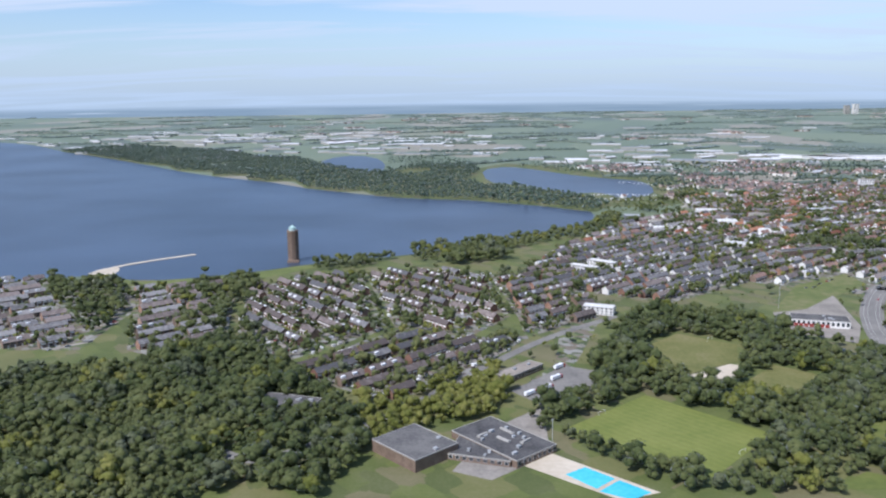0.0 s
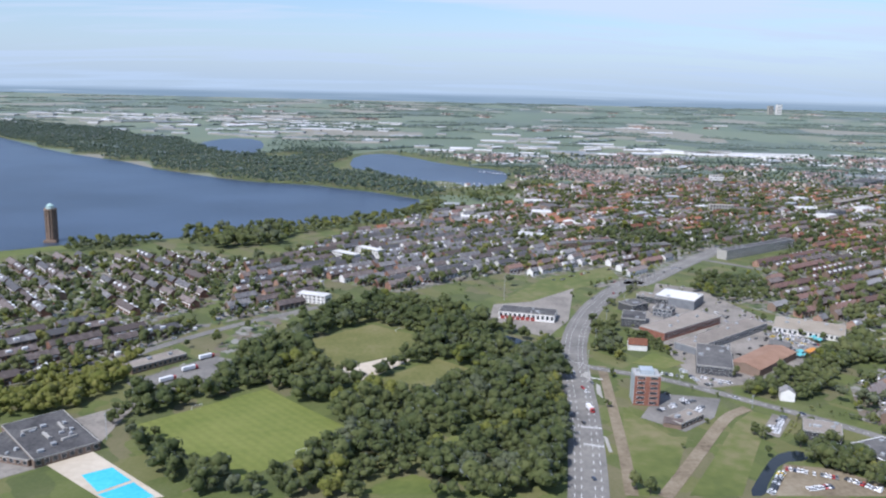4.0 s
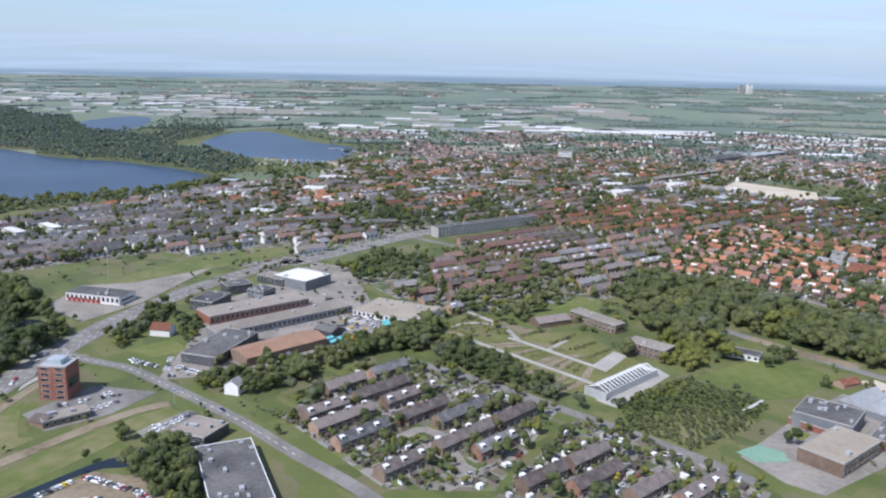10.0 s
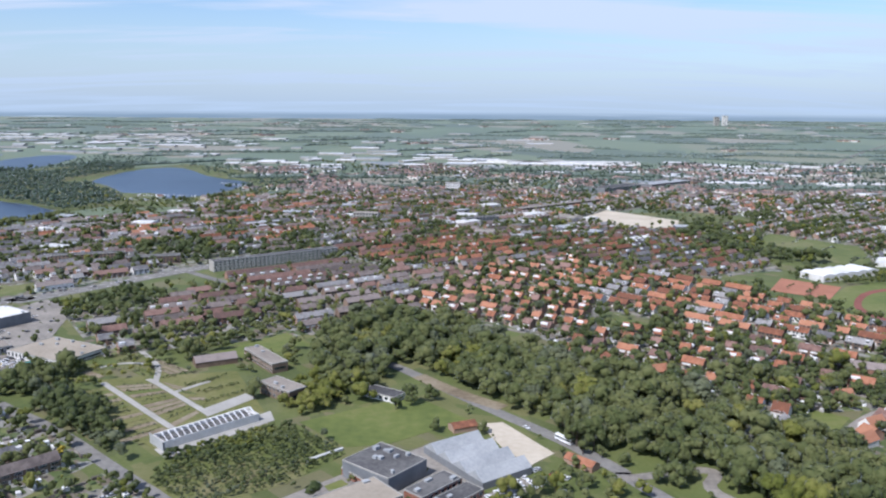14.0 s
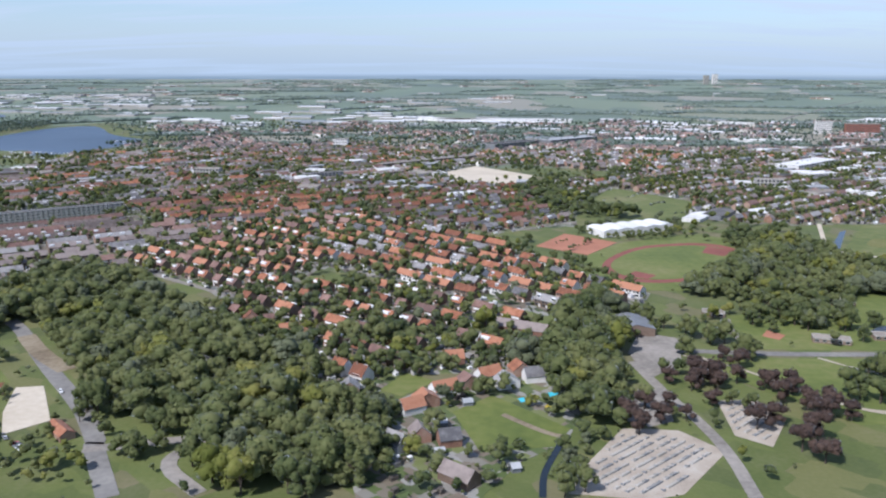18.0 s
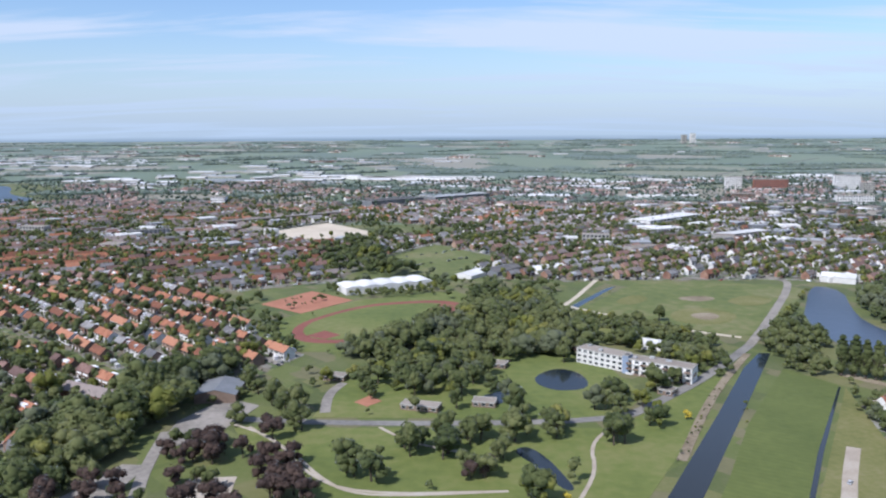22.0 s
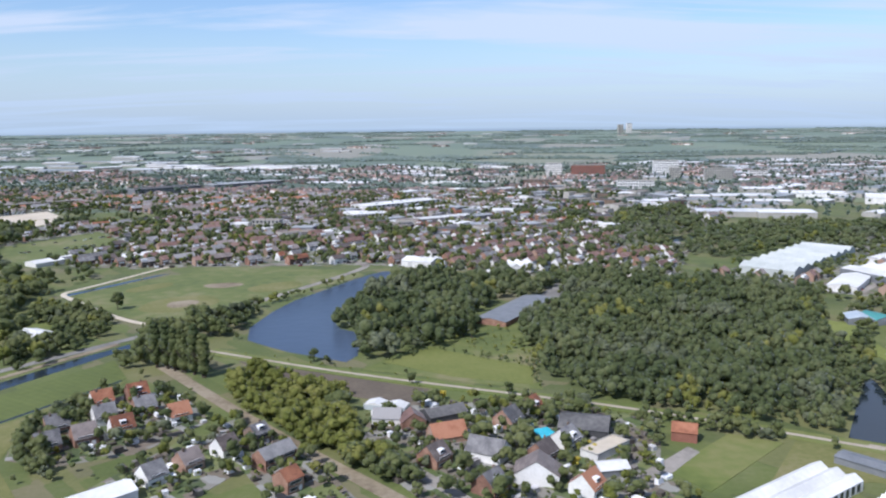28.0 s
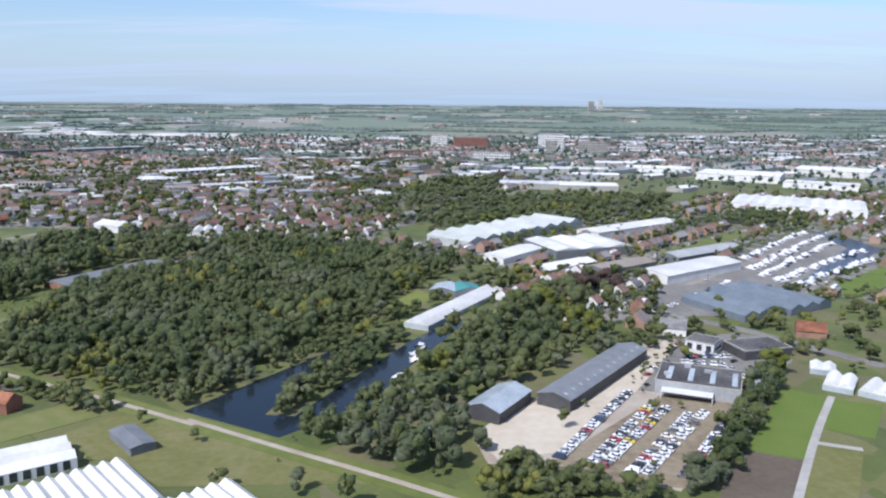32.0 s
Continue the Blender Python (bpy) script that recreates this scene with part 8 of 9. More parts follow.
def car_kind(colour, i, van=False):
    """A car along x: bonnet, cabin that tapers to its roof, glass band, four wheels."""
    l, w, h = (5.0, 1.95, 2.1) if van else (4.3, 1.78, 1.46)
    c = 0.95
    xs = [(-l / 2, 0.45, c - 0.08), (-l / 2 + 0.1, 0.28, c), (l / 2 - 1.1, 0.28, c), (l / 2 - 0.1, 0.28, 0.78), (l / 2, 0.4, 0.62)]
    vs, n = [], len(xs)
    for s in (-1, 1):
        vs += [(x, s * w / 2, lo) for x, lo, hi in xs] + [(x, s * w / 2, hi) for x, lo, hi in xs]
    k = 2 * n
    fs = [(j, j + 1, j + 1 + n, j + n) for j in range(n - 1)] + [(j + k + n, j + 1 + k + n, j + 1 + k, j + k) for j in range(n - 1)]
    fs += [(j + n, j + 1 + n, j + 1 + n + k, j + n + k) for j in range(n - 1)] + [(j + k, j + 1 + k, j + 1, j) for j in range(n - 1)] + [(0, n, n + k, k), (n - 1, n - 1 + k, 2 * n - 1 + k, 2 * n - 1)]
    a0, a1, t0, t1 = (-l / 2 + 0.05, l / 2 - 0.7, -l / 2 + 0.15, l / 2 - 1.3) if van else (-l / 2 + 0.15, l / 2 - 1.15, -l / 2 + 0.75, l / 2 - 2.0)
    mb = MB().add(vs, fs)
    mb.box(t0, -w / 2 + 0.24, h - 0.07, t1, w / 2 - 0.24, h)
    root = thing("van" if van else "car", f"parked {NAMES[i]} {'van' if van else 'car'} on the lot", "van" if van else "car", data=mb.mesh("car_body", [colour]))
    g = [(a0, -w / 2 + 0.05, c), (a1, -w / 2 + 0.05, c), (a1, w / 2 - 0.05, c), (a0, w / 2 - 0.05, c), (t0, -w / 2 + 0.24, h - 0.07), (t1, -w / 2 + 0.24, h - 0.07), (t1, w / 2 - 0.24, h - 0.07), (t0, w / 2 - 0.24, h - 0.07)]
    part("cabin_glass", MB().add(g, [(0, 1, 5, 4), (1, 2, 6, 5), (2, 3, 7, 6), (3, 0, 4, 7)]), colour if van else GLASS, root)
    for sx in (-l / 2 + 0.8, l / 2 - 0.85):
        for sy in (-w / 2 + 0.08, w / 2 - 0.08):
            q = part("wheel", WHEEL, None, root)
            q.location = (sx, sy, 0)
    return [root, False]


CARS = [car_kind(p, i) for i, p in enumerate(PAINTS)]
VANS = [car_kind(PAINTS[0], 0, True), car_kind(PAINTS[4], 4, True)]
COUNT = [0]


def cars(a, b, n, seed, nose=90, vans=0.04, fill=0.93, weights=(0.36, 0.18, 0.12, 0.17, 0.03, 0.03, 0.10, 0.01), group="parked cars", z=0.16):
    """n parking bays from a to b, most of them taken; nose: the cars' turn against the line."""
    r = np.random.default_rng(seed)
    ang = math.degrees(math.atan2(b[1] - a[1], b[0] - a[0]))
    for i in range(n):
        if r.uniform() > fill:
            continue
        t = (i + 0.5) / n
        x, y = a[0] + (b[0] - a[0]) * t + r.normal(0, 0.12), a[1] + (b[1] - a[1]) * t + r.normal(0, 0.12)
        k = VANS[int(r.integers(2))] if r.uniform() < vans else CARS[int(r.choice(8, p=np.array(weights) / sum(weights)))]
        ob = set_down(k, pose(x, y, z, 0, 0, ang + nose + (180 if r.uniform() < 0.5 else 0) + r.normal(0, 1.5)))
        ob["group"] = group
        COUNT[0] += 1


def car_lines(specs, group, nose=90, **k):
    for i, (a, b, n) in enumerate(specs):
        cars(a, b, n, 700 + i + len(group) * 13, nose, group=group, **k)


car_lines([((2135, 506), (2178, 570), 26), ((2146, 502), (2182, 553), 20), ((2149, 499), (2189, 552), 22), ((2156, 492), (2196, 545), 21), ((2162, 493), (2203, 547), 21), ((2174, 490), (2210, 540), 18), ((2178, 495), (2216, 547), 17), ((2214, 609), (2234, 603), 11), ((2219, 617), (2241, 615), 11)], "cars on the gravel lot")
car_lines([((438, 415), (456, 440), 12), ((460, 444), (485, 432), 14), ((461, 420), (476, 423), 8), ((488, 432), (501, 417), 9)], "cars on the sandy car park")
car_lines([((571, 666), (589, 696), 9), ((576, 657), (596, 685), 9), ((568, 676), (583, 707), 8)], "cars behind the trading estate", fill=0.85)
car_lines([((465, 589), (484, 577), 9), ((413, 526), (438, 546), 10), ((428, 512), (446, 534), 8), ((433, 598), (453, 589), 6), ((475, 497), (495, 517), 8)], "cars beside the junction", fill=0.8)
car_lines([((915, 489), (938, 506), 8), ((914, 483), (932, 497), 8), ((943, 500), (951, 493), 4)], "cars beside the school", fill=0.8)
car_lines([((2240, 709), (2305, 776), 14), ((2307, 744), (2341, 776), 6)], "cars on the harbour yard", fill=0.6)
# traffic on the roads
for i, (x, y, a) in enumerate(((*(372, 560), -80), (*(358, 507), 100), (*(380, 576), -80), (*(475, 548), -40), (*(464, 833), 50), (*(371, 613), 100), (*(347, 433), 95), (*(939, 559), -55), (*(1541, 654), 40), (*(1539, 643), 40), (*(1581, 524), 50), (*(371, 567), -80), (*(371, 598), 100), (*(509, 521), -40))):
    set_down(CARS[(i * 3) % 7], pose(x, y, 0.2, 0, 0, a))["label"] = "single car driving on the road"


def lorry(x, y, a, box, label, length=9.0, name="lorry"):
    ob = thing(name, label, name, pose(x, y, 0.2, 0, 0, a))
    part("cargo_box", MB().box(-length / 2, -1.25, 1.0, length / 2 - 2.2, 1.25, 3.6), box, ob)
    part("cab", MB().box(length / 2 - 2.0, -1.2, 0.5, length / 2, 1.2, 2.9), PAINTS[5] if box is PAINTS[0] else box, ob)
    part("windscreen", MB().box(length / 2, -1.1, 1.7, length / 2 + 0.04, 1.1, 2.7), GLASS, ob)
    part("chassis", MB().box(-length / 2, -0.5, 0.6, length / 2 - 0.3, 0.5, 1.0), RUBBER, ob)
    for sx in (-length / 2 + 1.2, -length / 2 + 2.4, length / 2 - 1.2):
        for sy in (-1.1, 1.1):
            q = part("wheel", WHEEL, None, ob)
            q.location, q.scale = (sx, sy, 0), (1.5, 1.3, 1.5)


lorry(*(367, 527), -80, PAINTS[0], "red and white lorry driving on the main road")
for s in ((93, 627), (77, 579), (87, 601), (63, 568)):
    lorry(*s, 42, PAINTS[0], "white lorry on the lorry park", 12)


def coach(x, y, a):
    ob = thing("coach", "white coach parked beside the tree-lined road", "bus", pose(x, y, 0.2, 0, 0, a))
    part("body", MB().box(-6, -1.25, 0.4, 6, 1.25, 3.3).box(-5.9, -1.15, 3.3, 5.9, 1.15, 3.45), PAINTS[0], ob)
    for i in range(7):
        for s in (-1, 1):
            part("window", MB().box(-5.6 + i * 1.6, s * 1.25 - 0.03, 1.7, -4.2 + i * 1.6, s * 1.25 + 0.03, 2.8), GLASS, ob)
    part("windscreen", MB().box(6, -1.15, 1.3, 6.04, 1.15, 2.9), GLASS, ob)
    for sx in (-3.6, 4.0):
        for sy in (-1.15, 1.15):
            q = part("wheel", WHEEL, None, ob)
            q.location, q.scale = (sx, sy, 0), (1.5, 1.3, 1.5)


coach(*(957, 539), -56)


def boat_kind(i, colour):
    l, w = 9.0, 3.0
    vs = [(x, y, z) for z, k in ((0, 0.8), (1.1, 1.0)) for x, y in ((-l / 2, -w / 2 * k), (l * 0.2, -w / 2 * k), (l / 2 * k, 0), (l * 0.2, w / 2 * k), (-l / 2, w / 2 * k))]
    mb = MB().add(vs, [(j, (j + 1) % 5, (j + 1) % 5 + 5, j + 5) for j in range(5)] + [(5, 6, 7, 8, 9), (4, 3, 2, 1, 0)])
    root = thing("motorboat", f"moored {('white', 'cream', 'blue-hulled')[i]} motorboat with cabin", "boat", data=mb.mesh("hull", [colour]))
    part("cabin", MB().box(-l * 0.3, -w * 0.36, 1.1, l * 0.14, w * 0.36, 2.2).box(-l * 0.1, -w * 0.3, 2.2, l * 0.05, w * 0.3, 2.9), PAINTS[0], root)
    part("cockpit_cover", MB().box(-l * 0.46, -w * 0.38, 1.1, -l * 0.3, w * 0.38, 1.8), PAINTS[4], root)
    return [root, False]


BOATS = [boat_kind(0, PAINTS[0]), boat_kind(1, WHITEPAINT), boat_kind(2, PAINTS[4])]


def boats(a, b, n, seed, z=0.1):
    r = np.random.default_rng(seed)
    ang = math.degrees(math.atan2(b[1] - a[1], b[0] - a[0]))
    for i in range(n):
        t = (i + 0.5 + r.normal(0, 0.2)) / n
        ob = set_down(BOATS[int(r.choice(3, p=(0.5, 0.3, 0.2)))], pose(a[0] + (b[0] - a[0]) * t + r.normal(0, 1.5), a[1] + (b[1] - a[1]) * t + r.normal(0, 1.5), z, 0, 0, ang + 90 + r.normal(0, 9)) @ Matrix.Scale(r.uniform(0.6, 1.1), 4))
        ob["group"] = "boats in the harbour"


for i, (a, b, n) in enumerate((((2338, 816), (2462, 956), 22), ((2335, 793), (2458, 927), 22), ((2337, 776), (2461, 888), 22), ((2339, 756), (2450, 853), 20), ((2343, 849), (2458, 981), 16), ((2290, 729), (2320, 756), 8))):
    boats(a, b, n, 40 + i, 0.2)
for i, (a, b, n) in enumerate((((284, 1696), (445, 1658), 30), ((323, 1760), (466, 1736), 24), ((305, 2482), (490, 2324), 14), ((435, 2008), (506, 1940), 12))):
    boats(a, b, n, 50 + i, 0.2)

boats((2082, 606), (2092, 640), 3, 57, 0.1)

# ---------------------------------------------------------------- small structures
def headstones(poly, ang, seed, most):
    r = np.random.default_rng(seed)
    me = MB().box(-0.5, -0.12, 0, 0.5, 0.12, 1.0).box(-0.5, 0.12, 0, 0.5, 1.9, 0.22).mesh("headstone", [CONCRETE])
    dark = MB().box(-0.5, -0.12, 0, 0.5, 0.12, 0.9).box(-0.5, 0.12, 0, 0.5, 1.9, 0.2).mesh("headstone", [CLADGREY])
    root = thing("grave_field", "rows of grey headstones on gravel", "graves", data=plate_mesh("grave_field", poly, GRAVE, 0.2))
    c, s = math.cos(radians(ang)), math.sin(radians(ang))
    u = [(x * c + y * s, -x * s + y * c) for x, y in poly]
    made = 0
    v = min(p[1] for p in u) + 2
    while v < max(p[1] for p in u) and made < most:
        a = min(p[0] for p in u)
        while a < max(p[0] for p in u) and made < most:
            x, y = a * c - v * s, a * s + v * c
            if inside(poly, np.array([x]), np.array([y]))[0] and r.uniform() < 0.82:
                q = part("headstone", me if r.uniform() < 0.65 else dark, None, root)
                q.matrix_basis = pose(x, y, 0.2, 0, 0, ang + r.normal(0, 1.5))
                made += 1
            a += 1.7
        v += 4.6


headstones([(1195, 454), (1225, 501), (1249, 498), (1261, 482), (1237, 453), (1223, 446)], 40, 1, 290)
headstones([(1286, 533), (1302, 534), (1303, 511), (1291, 492), (1281, 503)], 40, 2, 110)


def goal(x, y, a):
    ob = thing("football_goal", "white football goal frame", "goal", pose(x, y, 0.14, 0, 0, a))
    for s in (-3.66, 3.66):
        part("post", MB().box(s - 0.08, -0.08, 0, s + 0.08, 0.08, 2.44), WHITEPAINT, ob)
    part("crossbar", MB().box(-3.74, -0.08, 2.36, 3.74, 0.08, 2.52), WHITEPAINT, ob)


goal(*(109, 530), 41)
goal(*(184, 466), 41)
goal(*(240, 699), 41)


def mast(x, y, h, label, name="lamp_post"):
    ob = thing(name, label, "mast", pose(x, y, 0.1))
    part("pole", MB().box(-0.15, -0.15, 0, 0.15, 0.15, h), STEELROOF, ob)
    part("head", MB().box(-0.7, -0.25, h, 0.7, 0.25, h + 0.35), STEELROOF, ob)


mast(*(68, 484), 16, "tall grey floodlight mast beside the field")
mast(*(345, 803), 26, "slender lattice radio mast by the fire station", "radio_mast")
for p in [(370, 548), (380, 589), (388, 623), (408, 681), (432, 738), (465, 797), (530, 905), (346, 480), (352, 520), (479, 531), (445, 577)]:
    mast(*p, 9, "slim grey street lamp beside the main road", "street_lamp")


def dashes(road_name, points, offset, gap, length, width, label, z=0.22):
    """Lane marks along a road, each a piece of its own."""
    pts = smooth(points, 2, closed=False)
    root = thing(road_name, label, "markings", kind="structure")
    me = MB().box(-length / 2, -width / 2, 0, length / 2, width / 2, 0.015).mesh("lane_mark", [MARK])
    run, n = 0.0, 0
    for (ax, ay), (bx, by) in zip(pts, pts[1:]):
        l = math.hypot(bx - ax, by - ay)
        a = math.atan2(by - ay, bx - ax)
        while run < l and n < 110:
            x, y = ax + (bx - ax) * run / l - math.sin(a) * offset, ay + (by - ay) * run / l + math.cos(a) * offset
            q = new("lane_mark", me)
            q.parent = root
            q.matrix_basis = pose(x, y, z, 0, 0, math.degrees(a))
            n += 1
            run += gap
        run -= l


for o in (-7.2, -3.6, 3.6, 7.2):
    dashes("lane_marks", ROAD_MAIN, o, 10, 4, 0.35, "white dashed lane marks on the main road")
for o in (-0.3,):
    dashes("lane_marks", [(380, 615), (410, 598), (434, 589), (481, 546), (522, 508), (559, 466)], o, 8, 4, 0.35, "white dashed centre marks on the side road")


def island(poly, label):
    surface("traffic_island", poly, CONCRETE, 0.3, label, "traffic island")


for p in ([(362, 613), (367, 627), (366, 601), (360, 595)], [(376, 595), (385, 603), (380, 581)], [(379, 558), (383, 576), (385, 572), (381, 548)], [(364, 466), (366, 488), (368, 486), (366, 466)]):
    island(p, "pale kerbed traffic island at the junction")
me_x = MB().box(-0.25, -1.5, 0, 0.25, 1.5, 0.015).mesh("stripe", [MARK])
for j, (a, b) in enumerate((((351, 477), (363, 473)), ((355, 502), (368, 499)), ((362, 644), (385, 613)), ((380, 589), (390, 584)))):
    root = thing("crossing_marks", "white stripes across the junction", "markings", kind="structure")
    for i in range(12):
        q = new("stripe", me_x)
        q.parent = root
        t = (i + 0.5) / 12
        q.matrix_basis = pose(a[0] + (b[0] - a[0]) * t, a[1] + (b[1] - a[1]) * t, 0.225, 0, 0, math.degrees(math.atan2(b[1] - a[1], b[0] - a[0])))

# small garden sheds, vans and terraces that dot the quarters
def specks():
    r = np.random.default_rng(77)
    pts = np.concatenate([spread(q, 8 if min(p[1] for p in q) < 620 else 13, 400 + i, chance=0.6) for i, q in enumerate(quarters)])
    n = len(pts)
    w, d, h, a = r.uniform(1.8, 4.5, n), r.uniform(1.6, 3.2, n), r.uniform(1.2, 2.6, n), r.choice([0.7, -0.85, 0.6], n)
    box = MB().box(-0.5, -0.5, 0, 0.5, 0.5, 1)
    v0 = np.array(box.v)
    f0 = np.array([t for f in box.f for t in ((f[0], f[1], f[2]), (f[0], f[2], f[3]))])
    c, s = np.cos(a)[:, None], np.sin(a)[:, None]
    x, y = v0[None, :, 0] * w[:, None], v0[None, :, 1] * d[:, None]
    v = np.stack([x * c - y * s + pts[:, 0:1], x * s + y * c + pts[:, 1:2], v0[None, :, 2] * h[:, None]], 2).reshape(-1, 3)
    f = (f0[None] + (np.arange(n) * 8)[:, None, None]).reshape(-1, 3)
    m = mat("shed_mix", (0.09, 0.075, 0.06), (0.30, 0.28, 0.26), 0.05, 0.7, 0.0, (0.75, 0.75, 0.75), island=1.1)
    thing("garden_sheds", "small sheds, conservatories and parked vans in gardens", "sheds", kind="stuff", data=raw_mesh("garden_sheds", v, f, [m]))


specks()
wood([(820, 600), (900, 540), (1000, 470), (1190, 440), (1300, 600), (1290, 700), (1150, 640), (1000, 700)], 9, 7, 14, LEAF, "garden wood round the villas", 180, CROWNS_NEAR, chance=0.2, mark=False)
wood([(-700, 480), (-300, 640), (-130, 640), (-50, 470), (-200, 380), (-700, 400)], 9, 9, 15, LEAF, "broadleaf wood beside the road", 181, CROWNS_NEAR, mark=False)
wood([(1400, 850), (1500, 860), (1530, 1000), (1480, 1150), (1350, 1000)], 12, 6, 12, LEAF, "loose trees beside the sheds", 182, CROWNS_MID, chance=0.5, mark=False)
wood([(2040, 650), (2130, 600), (2320, 620), (2420, 700), (2300, 780), (2100, 860)], 10, 5, 10, LEAF, "garden trees of the village", 183, CROWNS_NEAR, chance=0.4, mark=False)
wood([(640, 700), (760, 660), (830, 700), (900, 760), (760, 780)], 10, 6, 12, LEAF, "trees and hedges round the school gardens", 184, CROWNS_NEAR, chance=0.4, mark=False)


def kerb_cars():
    """The many cars along the residential streets, joined into one mesh."""
    v0 = np.array([(x, y, z) for x, y, z in ((-2.1, -.85, .3), (2.1, -.85, .3), (2.1, .85, .3), (-2.1, .85, .3), (-2.1, -.85, .9), (2.1, -.85, .75), (2.1, .85, .75), (-2.1, .85, .9), (-1.9, -.8, .92), (0.9, -.8, .92), (0.9, .8, .92), (-1.9, .8, .92), (-1.3, -.62, 1.45), (0.2, -.62, 1.45), (0.2, .62, 1.45), (-1.3, .62, 1.45))])
    q = [(0, 1, 5, 4), (1, 2, 6, 5), (2, 3, 7, 6), (3, 0, 4, 7), (4, 5, 6, 7), (8, 9, 13, 12), (9, 10, 14, 13), (10, 11, 15, 14), (11, 8, 12, 15), (12, 13, 14, 15)]
    f0 = np.array([t for a, b, c, d in q for t in ((a, b, c), (a, c, d))])
    m0 = np.array([0] * 10 + [1] * 8 + [0] * 2)
    r = np.random.default_rng(33)
    for colour, share in ((PAINTS[0], 0.2), (PAINTS[2], 0.25), (PAINTS[3], 0.25), (PAINTS[6], 0.2), (PAINTS[5], 0.1)):
        k = len(KERB_CARS)
        sel = [c for c in KERB_CARS if r.uniform() < share]
        if not sel:
            continue
        p = np.array(sel)
        c, s = np.cos(np.radians(p[:, 2]))[:, None], np.sin(np.radians(p[:, 2]))[:, None]
        v = np.stack([v0[None, :, 0] * c - v0[None, :, 1] * s + p[:, 0:1], v0[None, :, 0] * s + v0[None, :, 1] * c + p[:, 1:2], np.repeat(v0[None, :, 2] + 0.05, len(p), 0)], 2).reshape(-1, 3)
        f = (f0[None] + (np.arange(len(p)) * 16)[:, None, None]).reshape(-1, 3)
        thing("kerbside_cars", "cars parked along the kerbs of residential streets", "cars", kind="stuff", data=raw_mesh("kerbside_cars", v, f, [colour, GLASS], np.tile(m0, len(p))))


for poly, n in (([(458, 567), (461, 688), (446, 718), (489, 791), (524, 880), (563, 857), (587, 736), (600, 667), (556, 598), (496, 576)], 0.30), ([(2181, 573), (2226, 647), (2260, 656), (2285, 641), (2269, 609), (2222, 558)], 0.35), ([(2233, 744), (2341, 853), (2443, 971), (2295, 715), (2240, 690)], 0.3), ([(398, 516), (423, 558), (464, 548), (447, 516), (420, 494)], 0.2)):
    for x, y in spread(poly, 7, 66, chance=n, test=n < 0.35):
        KERB_CARS.append((float(x), float(y), 40.0 if (x * 7 + y) % 20 < 14 else 130.0))
kerb_cars()
trees("light", [(1050, 458), (1043, 462), (1057, 452), (924, 649), (1172, 645)], 17, 20, 85, "tall trees of the villa park")
trees("round", [(1073, 488), (1067, 472), (1084, 449), (1076, 452), (1090, 461), (963, 533), (971, 527), (987, 540), (1006, 555), (1011, 563), (1021, 588), (1231, 681), (1229, 644), (1256, 693), (1230, 603), (1222, 559), (1214, 529), (1206, 559)], 17, 21, 86, "tall trees of the villa park")
trees("poplar", [(1096, 465), (1090, 471), (1101, 461), (1105, 456), (959, 540), (964, 538)], 19, 23, 87, "tall trees of the villa park")
trees("round", [(1490, 759), (1513, 775), (1538, 791), (1560, 809), (1583, 827), (1503, 728), (1472, 702), (1472, 744), (1449, 716), (1429, 703), (1414, 704), (1397, 685), (1381, 680), (1375, 705), (1357, 693)], 10, 15, 88, "trees of the park")


# ---------------------------------------------------------------- more trees, cars and market stalls
trees("round", [(1312, 627), (1303, 635), (1320, 625), (1322, 598), (1377, 674), (1388, 664), (1396, 655), (1408, 682), (1409, 626), (1425, 681), (1431, 653), (1443, 620), (1480, 742), (1470, 743), (1465, 652), (1473, 643), (1493, 622), (1505, 633), (1532, 666), (1489, 576), (1487, 584), (1402, 562), (1413, 579), (1401, 581), (1420, 580), (1429, 556), (1388, 570), (1381, 570), (1413, 536), (1419, 535), (1409, 541), (1367, 533), (1359, 538)], 12, 17, 90, "trees of the park")
trees("light", [(1436, 516), (1441, 511), (1475, 678), (1408, 646), (1363, 684), (1346, 685), (1520, 610), (1462, 598)], 9, 14, 91, "trees of the park")
trees("red", [(1316, 535), (1329, 515), (1341, 513), (1280, 557), (1283, 567), (1325, 525)], 12, 15, 92, "copper beeches of the cemetery")
wood([(1349, 755), (1384, 815), (1436, 859), (1479, 875), (1463, 803), (1419, 752), (1382, 722), (1350, 715)], 8, 9, 15, LEAF, "dark tree belt beside the running track", 190, CROWNS_MID, mark=False)
wood([(1370, 656), (1390, 735), (1429, 733), (1460, 755), (1458, 720), (1431, 680), (1409, 654), (1385, 643)], 9, 9, 15, LEAF, "tree group of the park", 191, CROWNS_MID, mark=False, chance=0.7)
car_lines([((897, 466), (926, 492), 12), ((901, 462), (932, 491), 13), ((904, 459), (936, 489), 12)], "cars beside the school", fill=0.8)
car_lines([((566, 698), (570, 641), 9), ((576, 702), (581, 655), 8), ((587, 697), (594, 664), 7)], "cars behind the trading estate", fill=0.8)
car_lines([((456, 606), (460, 580), 6), ((463, 573), (484, 578), 10), ((476, 490), (494, 517), 9), ((430, 603), (445, 593), 6), ((422, 532), (444, 544), 8)], "cars beside the junction", fill=0.8)


